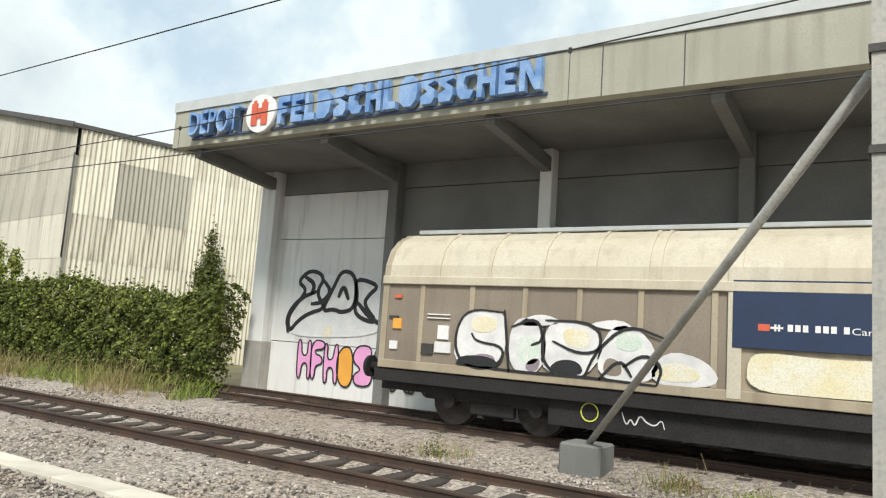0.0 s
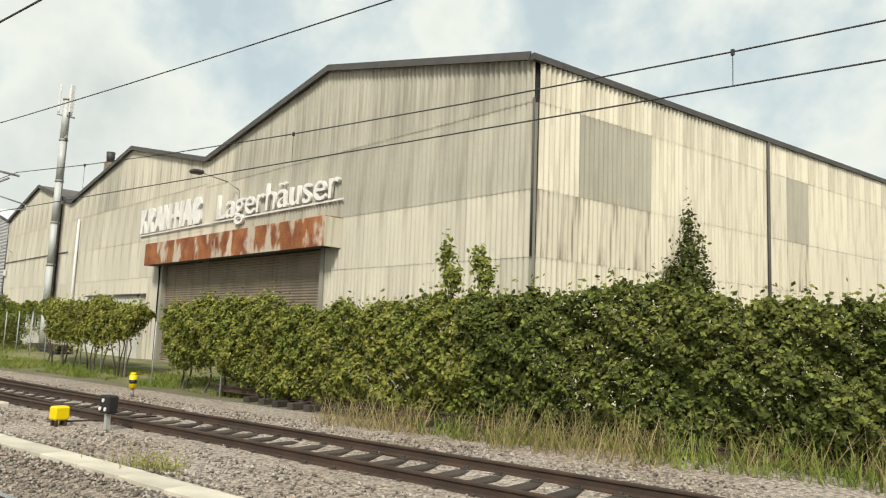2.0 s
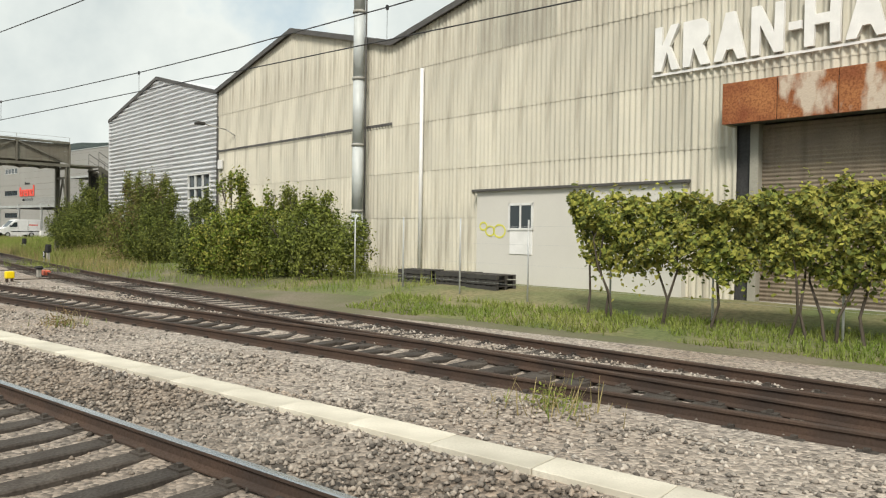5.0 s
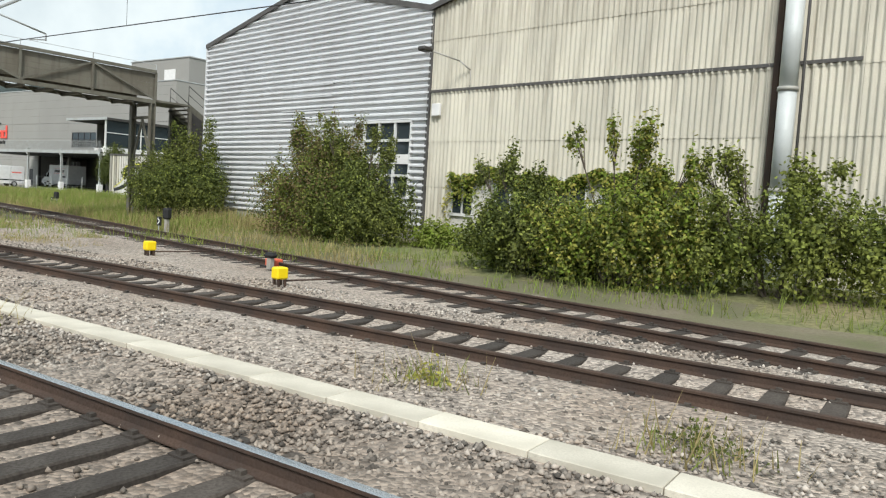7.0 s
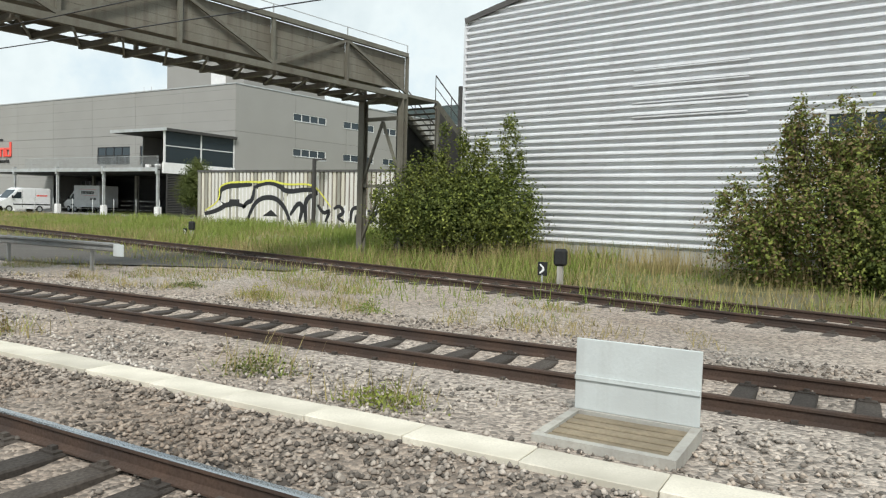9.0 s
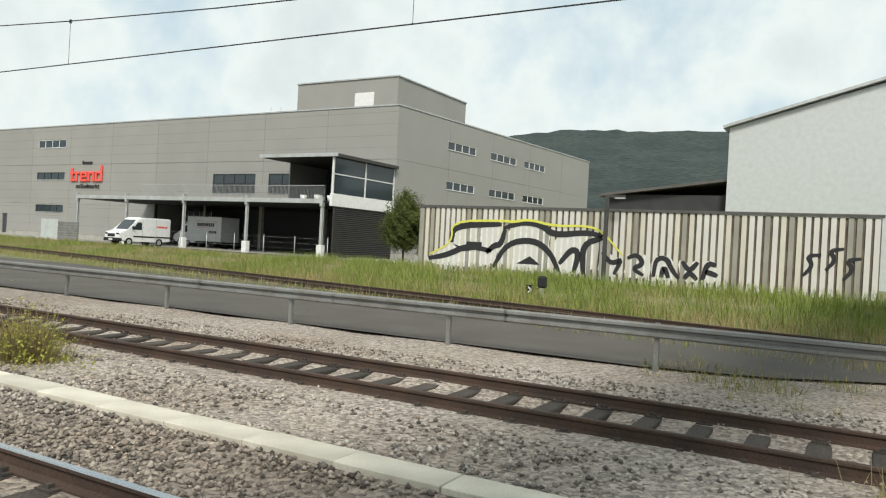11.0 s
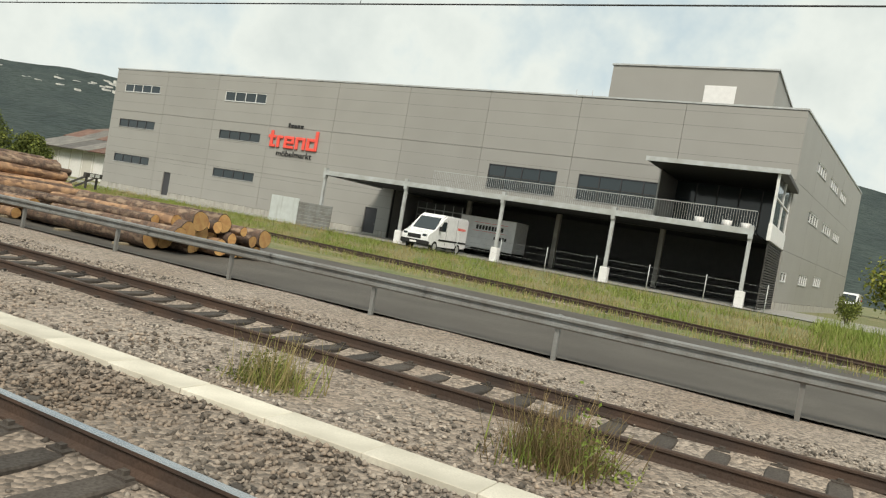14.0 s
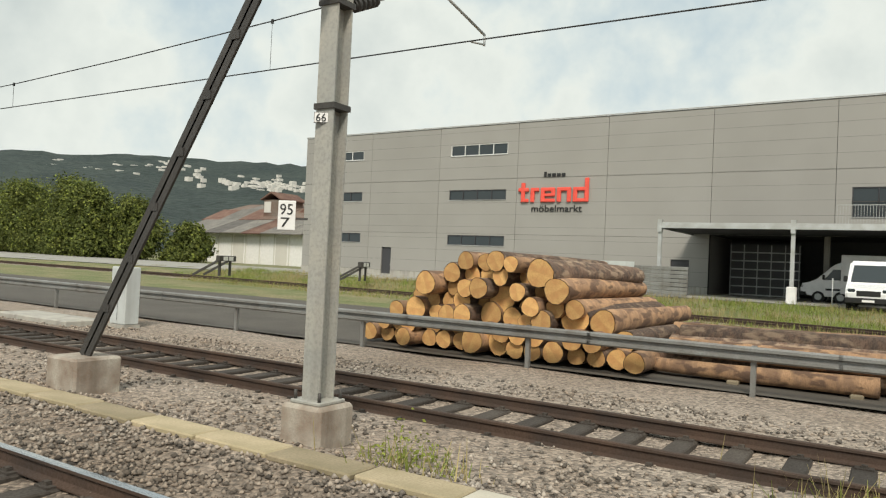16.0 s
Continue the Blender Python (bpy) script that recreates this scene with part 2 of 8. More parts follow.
M = dict(
    ballast=ballast_material("crushed stone", (0.42, 0.37, 0.32), (0.31, 0.245, 0.19)),
    stone=material("loose ballast stone", (0.64, 0.585, 0.52), 0.95, vary=0.3, scale=0.6, fine=60, bump=0.1, second=(0.46, 0.37, 0.29), island=0.85),
    soil=material("gravelly soil", (0.20, 0.17, 0.12), 1.0, vary=0.35, scale=0.5, fine=14, bump=0.6, second=(0.11, 0.12, 0.05)),
    asphalt=material("worn asphalt", (0.095, 0.084, 0.070), 0.85, vary=0.25, scale=0.6, fine=60, bump=0.3, second=(0.065, 0.056, 0.046)),
    paving=material("pale yard paving", (0.33, 0.32, 0.29), 0.9, vary=0.2, scale=0.7, fine=40),
    barrier=material("dull galvanised barrier", (0.27, 0.275, 0.265), 0.55, 0.3, vary=0.3, scale=1.5, fine=30, bump=0.05, second=(0.20, 0.19, 0.175), streak=0.3),
    rust=material("rusty rail steel", (0.085, 0.052, 0.036), 0.8, 0.2, vary=0.4, scale=2, fine=50, second=(0.05, 0.035, 0.028)),
    shine=material("polished rail head", (0.55, 0.56, 0.57), 0.25, 1.0, vary=0.15, scale=3, fine=80, bump=0.02),
    sleeper=material("oily timber sleeper", (0.06, 0.047, 0.038), 0.9, vary=0.4, scale=4, fine=35, bump=0.5, second=(0.10, 0.085, 0.07), piece=0.5),
    concrete=material("weathered concrete", (0.44, 0.42, 0.37), 0.9, vary=0.25, scale=1.6, fine=45, bump=0.3, second=(0.33, 0.32, 0.29), streak=0.35),
    slab=material("pale trough slab", (0.72, 0.67, 0.56), 0.9, vary=0.25, scale=1.8, fine=60, bump=0.25, second=(0.52, 0.48, 0.39), piece=0.22),
    slab_old=material("mossy old trough slab", (0.50, 0.41, 0.27), 0.95, vary=0.35, scale=2.5, fine=45, bump=0.4, second=(0.37, 0.31, 0.19), piece=0.4),
    base=material("stained foundation concrete", (0.42, 0.38, 0.32), 0.95, vary=0.35, scale=3, fine=40, bump=0.5, second=(0.22, 0.16, 0.12), streak=0.5),
    mast=material("galvanised mast steel", (0.34, 0.34, 0.315), 0.6, 0.1, vary=0.2, scale=2, fine=30, bump=0.05, second=(0.42, 0.40, 0.35), streak=0.25),
    darksteel=material("dark painted steel", (0.07, 0.065, 0.06), 0.6, 0.2, vary=0.3, scale=3, fine=40, bump=0.1),
    wire=plain("copper wire", (0.05, 0.05, 0.05), 0.5, 0.5),
    sheet=material("weathered fibre cement sheet", (0.68, 0.64, 0.53), 0.9, vary=0.16, scale=0.5, fine=30, bump=0.15, second=(0.56, 0.54, 0.46), streak=0.6, streak_color=(0.24, 0.21, 0.16), piece=0.16),
    sheet_grey=material("grey fibre cement sheet", (0.36, 0.345, 0.29), 0.9, vary=0.2, scale=0.8, fine=30, bump=0.15, streak=0.5, streak_color=(0.16, 0.14, 0.11), piece=0.15),
    sheet_side=material("cream painted sheet", (0.80, 0.75, 0.61), 0.85, vary=0.14, scale=0.5, fine=30, bump=0.1, second=(0.74, 0.70, 0.57), streak=0.6, streak_color=(0.27, 0.22, 0.15), piece=0.12),
    sheet_patch=material("greyish replacement sheet", (0.47, 0.45, 0.37), 0.9, vary=0.16, scale=0.6, fine=30, bump=0.15, second=(0.42, 0.40, 0.33), streak=0.4, streak_color=(0.22, 0.19, 0.15), piece=0.1),
    sheet_front=material("greying fibre cement sheet", (0.53, 0.51, 0.425), 0.9, vary=0.2, scale=0.6, fine=30, bump=0.15, second=(0.43, 0.415, 0.35), streak=0.6, streak_color=(0.22, 0.19, 0.15), piece=0.2),
    sheet_stained=material("cream sheet with dark runs", (0.78, 0.73, 0.59), 0.88, vary=0.16, scale=0.5, fine=30, bump=0.1, second=(0.66, 0.61, 0.49), streak=0.7, streak_color=(0.16, 0.12, 0.09), run_scale=(5.0, 5.0, 0.25), run_edge=0.66, piece=0.12),
    roof=material("dark fibre cement roof", (0.13, 0.12, 0.11), 0.95, vary=0.3, scale=1, fine=20),
    trim=material("dark verge board", (0.10, 0.095, 0.09), 0.7, vary=0.3, scale=3, fine=30),
    rusted=material("rust and flaking white paint", (0.26, 0.075, 0.028), 0.9, 0.1, vary=0.5, scale=1.3, fine=22, bump=0.5, second=(0.46, 0.19, 0.07), streak=0.9, streak_color=(0.66, 0.57, 0.46), run_scale=(1.0, 1.0, 0.5), run_edge=0.6, piece=0.25),
    shutter=material("dirty roller shutter steel", (0.30, 0.245, 0.18), 0.7, 0.2, vary=0.3, scale=1.2, fine=40, bump=0.1, second=(0.22, 0.18, 0.14), streak=0.4),
    white=plain("white paint", (0.80, 0.79, 0.77), 0.5),
    white_letter=plain("white letter metal", (0.84, 0.83, 0.80), 0.55),
    stripe=material("light grey corrugated steel", (0.72, 0.73, 0.74), 0.5, 0.15, vary=0.1, scale=0.5, fine=25, bump=0.03, second=(0.64, 0.64, 0.65), streak=0.15, streak_color=(0.35, 0.33, 0.30)),
    fascia=material("grey-green concrete fascia", (0.40, 0.395, 0.32), 0.85, vary=0.2, scale=0.7, fine=40, bump=0.15, second=(0.33, 0.325, 0.26), streak=0.35, streak_color=(0.17, 0.15, 0.12)),
    fascia_cap=plain("pale sheet metal coping", (0.52, 0.54, 0.53), 0.5),
    depot_wall=material("grey depot wall panel", (0.74, 0.74, 0.715), 0.85, vary=0.15, scale=0.6, fine=40, bump=0.1, second=(0.63, 0.63, 0.61), streak=0.3),
    # also on the upper depot wall, where the dark colour stands for shade
    soffit=material("dark soffit concrete and wall shade", (0.20, 0.20, 0.19), 0.9, vary=0.3, scale=0.8, fine=30),
    blue=plain("faded blue letter enamel", (0.13, 0.26, 0.52), 0.4, vary=0.3, second=(0.30, 0.44, 0.66)),
    blue_dark=plain("dark blue letter return", (0.06, 0.09, 0.17), 0.5),
    red=plain("red enamel", (0.62, 0.12, 0.06), 0.5),
    fence_brown=material("dark brown fence valley", (0.10, 0.075, 0.06), 0.9, vary=0.4, scale=1.2, fine=25, bump=0.1, second=(0.19, 0.15, 0.12), streak=0.4, streak_color=(0.3, 0.27, 0.22)),
    cladding=material("grey metal cladding", (0.335, 0.325, 0.30), 0.6, 0.1, vary=0.06, scale=0.3, fine=30, bump=0.02, second=(0.31, 0.30, 0.275), piece=0.05),
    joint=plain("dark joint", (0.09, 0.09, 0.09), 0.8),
    glass=glass_material("window glass"),
    frame_white=plain("white window frame", (0.72, 0.72, 0.70), 0.5),
    frame_dark=plain("dark window frame", (0.05, 0.05, 0.055), 0.5),
    # near-black: shade of bays and undersides is put into this colour
    dark=material("near-black with shade painted in", (0.05, 0.05, 0.05), 0.9, vary=0.3, scale=1, fine=20),
    trend_red=plain("coral red letter", (0.85, 0.10, 0.07), 0.45),
    black=plain("black letter", (0.02, 0.02, 0.02), 0.5),
    bridge=material("mossy green-grey bridge steel", (0.17, 0.165, 0.13), 0.75, 0.1, vary=0.3, scale=1.2, fine=30, bump=0.2, second=(0.12, 0.11, 0.085), streak=0.5, streak_color=(0.08, 0.06, 0.045)),
    bridge_panel=material("weathered bridge parapet panel", (0.185, 0.175, 0.14), 0.8, vary=0.3, scale=0.8, fine=30, bump=0.1, second=(0.13, 0.115, 0.085), streak=0.6, streak_color=(0.08, 0.06, 0.045)),
    galv=material("galvanised steel", (0.50, 0.52, 0.52), 0.5, 0.2, vary=0.2, scale=2, fine=40, bump=0.05, second=(0.38, 0.38, 0.36)),
    wagon=material("dirty cream wagon paint", (0.42, 0.36, 0.26), 0.6, vary=0.2, scale=0.9, fine=25, bump=0.05, second=(0.33, 0.27, 0.19), streak=0.4, streak_color=(0.16, 0.12, 0.08)),
    wagon_roof=material("pale wagon roof", (0.57, 0.52, 0.41), 0.6, vary=0.2, scale=0.8, fine=25, bump=0.05, second=(0.50, 0.44, 0.33), streak=0.3, streak_color=(0.25, 0.2, 0.14)),
    wagon_side=material("brown-grey sliding wall", (0.27, 0.225, 0.17), 0.7, vary=0.2, scale=0.9, fine=25, bump=0.05, second=(0.22, 0.18, 0.14), streak=0.3, streak_color=(0.12, 0.09, 0.07)),
    navy=plain("navy blue paint", (0.022, 0.038, 0.085), 0.45),
    undergear=material("black brake dust underframe", (0.022, 0.020, 0.019), 0.85, vary=0.4, scale=3, fine=30),
    wheel=material("wagon wheel steel", (0.05, 0.042, 0.038), 0.6, 0.6, vary=0.4, scale=5, fine=30),
    yellow=plain("bright yellow plastic", (0.90, 0.66, 0.0), 0.45),
    rubber=plain("black rubber", (0.015, 0.015, 0.015), 0.8),
    van=plain("white van lacquer", (0.82, 0.82, 0.82), 0.25),
    bark=material("spruce bark", (0.12, 0.082, 0.062), 0.95, vary=0.55, scale=4, fine=22, bump=1.0, second=(0.21, 0.13, 0.09), spread=0.3, piece=0.5, streak=0.75, streak_color=(0.40, 0.29, 0.20), run_scale=(0.8, 3.4, 3.4), run_edge=0.62),
    peeled=material("peeled log", (0.52, 0.31, 0.17), 0.85, vary=0.45, scale=2.5, fine=25, bump=0.5, second=(0.30, 0.18, 0.11), spread=0.3, piece=0.35, streak=0.85, streak_color=(0.13, 0.075, 0.05), run_scale=(0.5, 2.6, 2.6), run_edge=0.58),
    cut=material("fresh sawn log end", (0.78, 0.47, 0.18), 0.85, vary=0.3, scale=5, fine=40, bump=0.2, second=(0.66, 0.34, 0.13), spread=0.35, piece=0.45),
    leaf=leafy("hedge leaf", (0.23, 0.29, 0.06), (0.36, 0.38, 0.095)),
    leaf_yellow=leafy("yellowing hedge leaf", (0.40, 0.42, 0.08), (0.48, 0.42, 0.11)),
    leaf_dark=leafy("dark bush leaf", (0.10, 0.135, 0.04), (0.175, 0.19, 0.055)),
    leaf_bright=leafy("fresh green leaf", (0.24, 0.33, 0.045), (0.17, 0.24, 0.035)),
    twig=material("twig bark", (0.10, 0.08, 0.06), 0.9, vary=0.3),
    grass=leafy("grass blade", (0.22, 0.31, 0.06), (0.38, 0.40, 0.12)),
    straw=leafy("dry grass stalk", (0.50, 0.41, 0.20), (0.38, 0.32, 0.14)),
    turf=material("grassy ground", (0.13, 0.16, 0.055), 1.0, vary=0.45, scale=0.45, fine=9, bump=0.8, second=(0.25, 0.21, 0.11)),
    hill=material("wooded hillside", (0.013, 0.026, 0.024), 1.0, vary=0.6, scale=0.012, fine=0.09, bump=1.0, second=(0.034, 0.050, 0.042)),
    tile=material("weathered roof tile", (0.16, 0.09, 0.065), 0.9, vary=0.4, scale=0.4, fine=6, bump=0.5, second=(0.20, 0.17, 0.14)),
    shed_grey=material("weathered grey roof sheet", (0.17, 0.165, 0.15), 0.9, vary=0.4, scale=0.5, fine=8, bump=0.4, second=(0.27, 0.25, 0.22), piece=0.3, streak=0.6, streak_color=(0.10, 0.07, 0.05)),
    shed_brown=material("rust-brown roof sheet", (0.15, 0.075, 0.055), 0.9, vary=0.4, scale=0.5, fine=8, bump=0.4, second=(0.25, 0.15, 0.11), piece=0.35),
    render=material("pale house render", (0.62, 0.60, 0.55), 0.9, vary=0.1, scale=0.4),
    pink=plain("pink spray paint", (0.78, 0.36, 0.62), 0.6),
    orange=plain("orange spray paint", (0.80, 0.38, 0.06), 0.6),
    olive=plain("olive spray paint", (0.13, 0.12, 0.055), 0.6),
    black_paint=plain("black spray paint", (0.02, 0.02, 0.022), 0.6),
    white_paint=plain("white spray paint", (0.78, 0.77, 0.75), 0.6, vary=0.2, second=(0.60, 0.58, 0.58)),
    lime=plain("yellow spray paint", (0.70, 0.68, 0.10), 0.6),
    grey_plate=material("grey cabinet sheet", (0.55, 0.58, 0.57), 0.6, 0.1, vary=0.1, scale=2, fine=40, second=(0.48, 0.50, 0.49), streak=0.2),
    mint=plain("pale mint spray paint", (0.58, 0.68, 0.58), 0.6, vary=0.25, second=(0.74, 0.74, 0.68)),
    butter=plain("pale yellow spray paint", (0.74, 0.66, 0.42), 0.6, vary=0.25, second=(0.76, 0.73, 0.62)),
    mist=plain("pale grey paint haze", (0.66, 0.67, 0.68), 0.7, vary=0.2, second=(0.76, 0.76, 0.74)),
    lilac=plain("grey lilac spray paint", (0.34, 0.25, 0.33), 0.6, vary=0.3, second=(0.22, 0.20, 0.20)),
    brown_weed=leafy("withered weed", (0.30, 0.215, 0.11), (0.22, 0.18, 0.08)),
    wood=material("weathered board", (0.33, 0.27, 0.18), 0.9, vary=0.3, scale=4, fine=30, bump=0.4, piece=0.3),
)

# ---------------------------------------------------------------- helpers


def box(bm, x0, x1, y0, y1, z0, z1, bevel=0.0):
    """A box between the given bounds, its edges rounded by bevel."""
    vs = [bm.verts.new((x, y, z)) for x in (x0, x1) for y in (y0, y1) for z in (z0, z1)]
    fs = [bm.faces.new([vs[i] for i in q]) for q in ((0, 1, 3, 2), (4, 6, 7, 5), (0, 4, 5, 1), (2, 3, 7, 6), (0, 2, 6, 4), (1, 5, 7, 3))]
    if bevel:
        es = {e for f in fs for e in f.edges}
        bmesh.ops.bevel(bm, geom=list(es), offset=bevel, segments=1, affect="EDGES", profile=0.5)
    return bm


def boxes(*rows, bevel=0.0):
    bm = bmesh.new()
    for r in rows:
        box(bm, *r, bevel=bevel)
    return bm


def tube(bm, a, b, r0, r1=None, sides=10, caps=True):
    """A round bar from a to b."""
    a, b = Vector(a), Vector(b)
    r1 = r0 if r1 is None else r1
    q = (b - a).to_track_quat("Z", "Y")
    rings = []
    for p, r in ((a, r0), (b, r1)):
        rings.append([bm.verts.new(p + q @ Vector((r * math.cos(k * math.tau / sides), r * math.sin(k * math.tau / sides), 0))) for k in range(sides)])
    for k in range(sides):
        bm.faces.new((rings[0][k], rings[0][(k + 1) % sides], rings[1][(k + 1) % sides], rings[1][k])).smooth = True
    if caps:
        bm.faces.new(rings[0][::-1])
        bm.faces.new(rings[1])
    return bm


def beam(bm, a, b, w, h):
    """A rectangular bar from a to b, w wide (level) and h high."""
    a, b = Vector(a), Vector(b)
    d = (b - a).normalized()
    side = d.cross(Vector((0, 0, 1)))
    side = side.normalized() if side.length > 1e-3 else Vector((1, 0, 0))
    up = side.cross(d)
    vs = [bm.verts.new(p + side * (w / 2 * s) + up * (h / 2 * t)) for p in (a, b) for s, t in ((-1, -1), (1, -1), (1, 1), (-1, 1))]
    for q in ((3, 2, 1, 0), (4, 5, 6, 7), (0, 1, 5, 4), (1, 2, 6, 5), (2, 3, 7, 6), (3, 0, 4, 7)):
        bm.faces.new([vs[i] for i in q])
    return bm


def prism(bm, outline, y0, y1):
    """An outline of (x, z) points drawn out from y0 to y1."""
    a = [bm.verts.new((x, y0, z)) for x, z in outline]
    b = [bm.verts.new((x, y1, z)) for x, z in outline]
    n = len(a)
    bm.faces.new(a)
    bm.faces.new(b[::-1])
    for k in range(n):
        bm.faces.new((a[k], b[k], b[(k + 1) % n], a[(k + 1) % n]))
    return bm


def mesh_of(name, bm, mat):
    bmesh.ops.recalc_face_normals(bm, faces=bm.faces)
    me = bpy.data.meshes.new(name)
    bm.to_mesh(me)
    bm.free()
    me.materials.append(mat)
    return me


def part(name, bm, mat, parent=None, label="", m=None):
    """One mesh object, under its thing. bm may be a ready mesh."""
    me = bm if isinstance(bm, bpy.types.Mesh) else mesh_of(name, bm, mat)
    ob = new(name, me)
    if parent:
        ob.parent = parent
    if m is not None:
        ob.matrix_basis = m
    return tagged(ob, label)


def thing(name, m, label, category, group="", kind=""):
    ob = new(name)
    ob.empty_display_size = 0.3
    ob.matrix_basis = m
    return tagged(ob, label, category, group, kind)


def solid(name, bm, mat, label, category="", group="", kind="", m=None):
    """A thing that is one mesh."""
    return tagged(part(name, bm, mat, None, "", m), label, category, group, kind)


def raw(name, verts, faces, mat, smooth=False):
    me = bpy.data.meshes.new(name)
    me.from_pydata(verts, [], faces)
    me.materials.append(mat)
    if smooth:
        me.shade_smooth()
    me.update()
    return me


def quads(name, corners, mat):
    """A mesh of loose quads, corners of shape (n, 4, 3)."""
    n = len(corners)
    me = bpy.data.meshes.new(name)
    me.vertices.add(4 * n)
    me.vertices.foreach_set("co", np.ascontiguousarray(corners, dtype=np.float32).ravel())
    me.loops.add(4 * n)
    me.loops.foreach_set("vertex_index", np.arange(4 * n, dtype=np.int32))
    me.polygons.add(n)
    me.polygons.foreach_set("loop_start", np.arange(0, 4 * n, 4, dtype=np.int32))
    me.materials.append(mat)
    me.update(calc_edges=True)
    return me


def writing(text, size, depth, mat, name="lettering", width=None):
    """Text as a mesh that stands up in the x-z plane and faces -y, its foot on z = 0, from x = 0."""
    cu = bpy.data.curves.new(name, "FONT")
    cu.body, cu.size, cu.extrude = text, size, depth / 2
    cu.resolution_u = 3
    ob = bpy.data.objects.new(name, cu)
    scene.collection.objects.link(ob)
    me = bpy.data.meshes.new_from_object(ob.evaluated_get(bpy.context.evaluated_depsgraph_get()))
    bpy.data.objects.remove(ob)
    me.name = name
    me.transform(Matrix.Rotation(radians(90), 4, "X"))
    if width:
        xs = [v.co.x for v in me.vertices]
        me.transform(Matrix.Translation((-min(xs), 0, 0)))
        me.transform(Matrix.Diagonal((width / (max(xs) - min(xs)), 1, 1, 1)))
    me.materials.clear()
    me.materials.append(mat)
    return me


def blob(pts, y0, y1, smooth_steps=2):
    """A flat painted shape with rounded corners from a few (x, z) corners."""
    p = [Vector((a, b)) for a, b in pts]
    for _ in range(smooth_steps):
        q = []
        for i in range(len(p)):
            a, b = p[i], p[(i + 1) % len(p)]
            q += [a * 0.75 + b * 0.25, a * 0.25 + b * 0.75]
        p = q
    bm = bmesh.new()
    prism(bm, [(v.x, v.y) for v in p], y0, y1)
    bm.normal_update()
    bmesh.ops.triangulate(bm, faces=bm.faces)
    return bm


def stroke(pts, width, y, closed=False, taper=0.5):
    """A flat painted line through (x, z) points, swelling in the middle."""
    p = [Vector(q) for q in pts]
    for _ in range(2):
        q = [] if closed else [p[0]]
        for i in range(len(p) if closed else len(p) - 1):
            a, b = p[i], p[(i + 1) % len(p)]
            q += [a * 0.75 + b * 0.25, a * 0.25 + b * 0.75]
        p = q if closed else q + [p[-1]]
    n = len(p)
    v, f = [], []
    for i in range(n):
        d = (p[(i + 1) % n] - p[i - 1]) if closed else (p[min(i + 1, n - 1)] - p[max(i - 1, 0)])
        d = d.normalized() if d.length else Vector((1, 0))
        nrm = Vector((-d.y, d.x))
        w = width * (1 if closed else (1 - taper + taper * math.sin(math.pi * (i + 0.5) / n)))
        for s in (-0.5, 0.5):
            c = p[i] + nrm * (w * s)
            v += [(c.x, y, c.y), (c.x, y + 0.006, c.y)]
    for i in range(n if closed else n - 1):
        a, b = 4 * i, 4 * ((i + 1) % n)
        f += [(a, b, b + 2, a + 2), (a + 1, a + 3, b + 3, b + 1), (a, a + 1, b + 1, b), (a + 2, b + 2, b + 3, a + 3)]
    return v, f


def paint_stroke(name, pts, width, y, mat, owner, closed=False):
    v, f = stroke(pts, width, y, closed)
    return part(name, raw(name, v, f, mat), None, owner)


rng = np.random.default_rng(7)
SOIL = [("X", 14.0, -86.0, -100.0, (0.84, 0.81, 0.78)), ("Y", 0.5, 4.95, 4.45, (0.74, 0.72, 0.70))]
soiled(M["ballast"], SOIL)
soiled(M["stone"], SOIL)

# ---------------------------------------------------------------- ground and tracks


def smooth(v, a, b):
    t = np.clip((v - a) / (b - a), 0, 1)
    return t * t * (3 - 2 * t)


def siding_y(x):
    """The centre line of the diverging track."""
    return np.interp(x, (-240, -175, -134, -115, -98.7, -81, -72, -62.7, -50, -41, -33, -20, -8), (38.5, 36.5, 32.6, 28.8, 25.0, 21.0, 18.9, 16.6, 13.6, 11.9, 10.5, 8.95, 8.38))


def ground_z(x, y):
    """The height of the ground: ballast, then a yard that rises a little."""
    east = smooth(x, -8, 2)
    z = -0.17 + 0.02 * (1 - smooth(np.abs(y - 8.38), 1.5, 2.2)) - 0.07 * (1 - smooth(np.abs(y - 8.38), 0.45, 0.72)) - 0.05 * (1 - smooth(np.abs(y - 2.65), 0.45, 0.72)) + 0.15 * smooth(y, 10.4, 12.0) * east
    z = z + 0.085 * (1 - smooth(np.abs(y - 4.98), 0.3, 0.75))
    z = z + (1 - east) * 0.42 * smooth(y - np.maximum(12.5, siding_y(x) + 1.7), 0, 4.5) * (1 - smooth(-x, 62, 72))
    far = smooth(-x, 62, 72)
    z = z + far * (0.55 * smooth(y - siding_y(x), 2.2, 9))
    return z


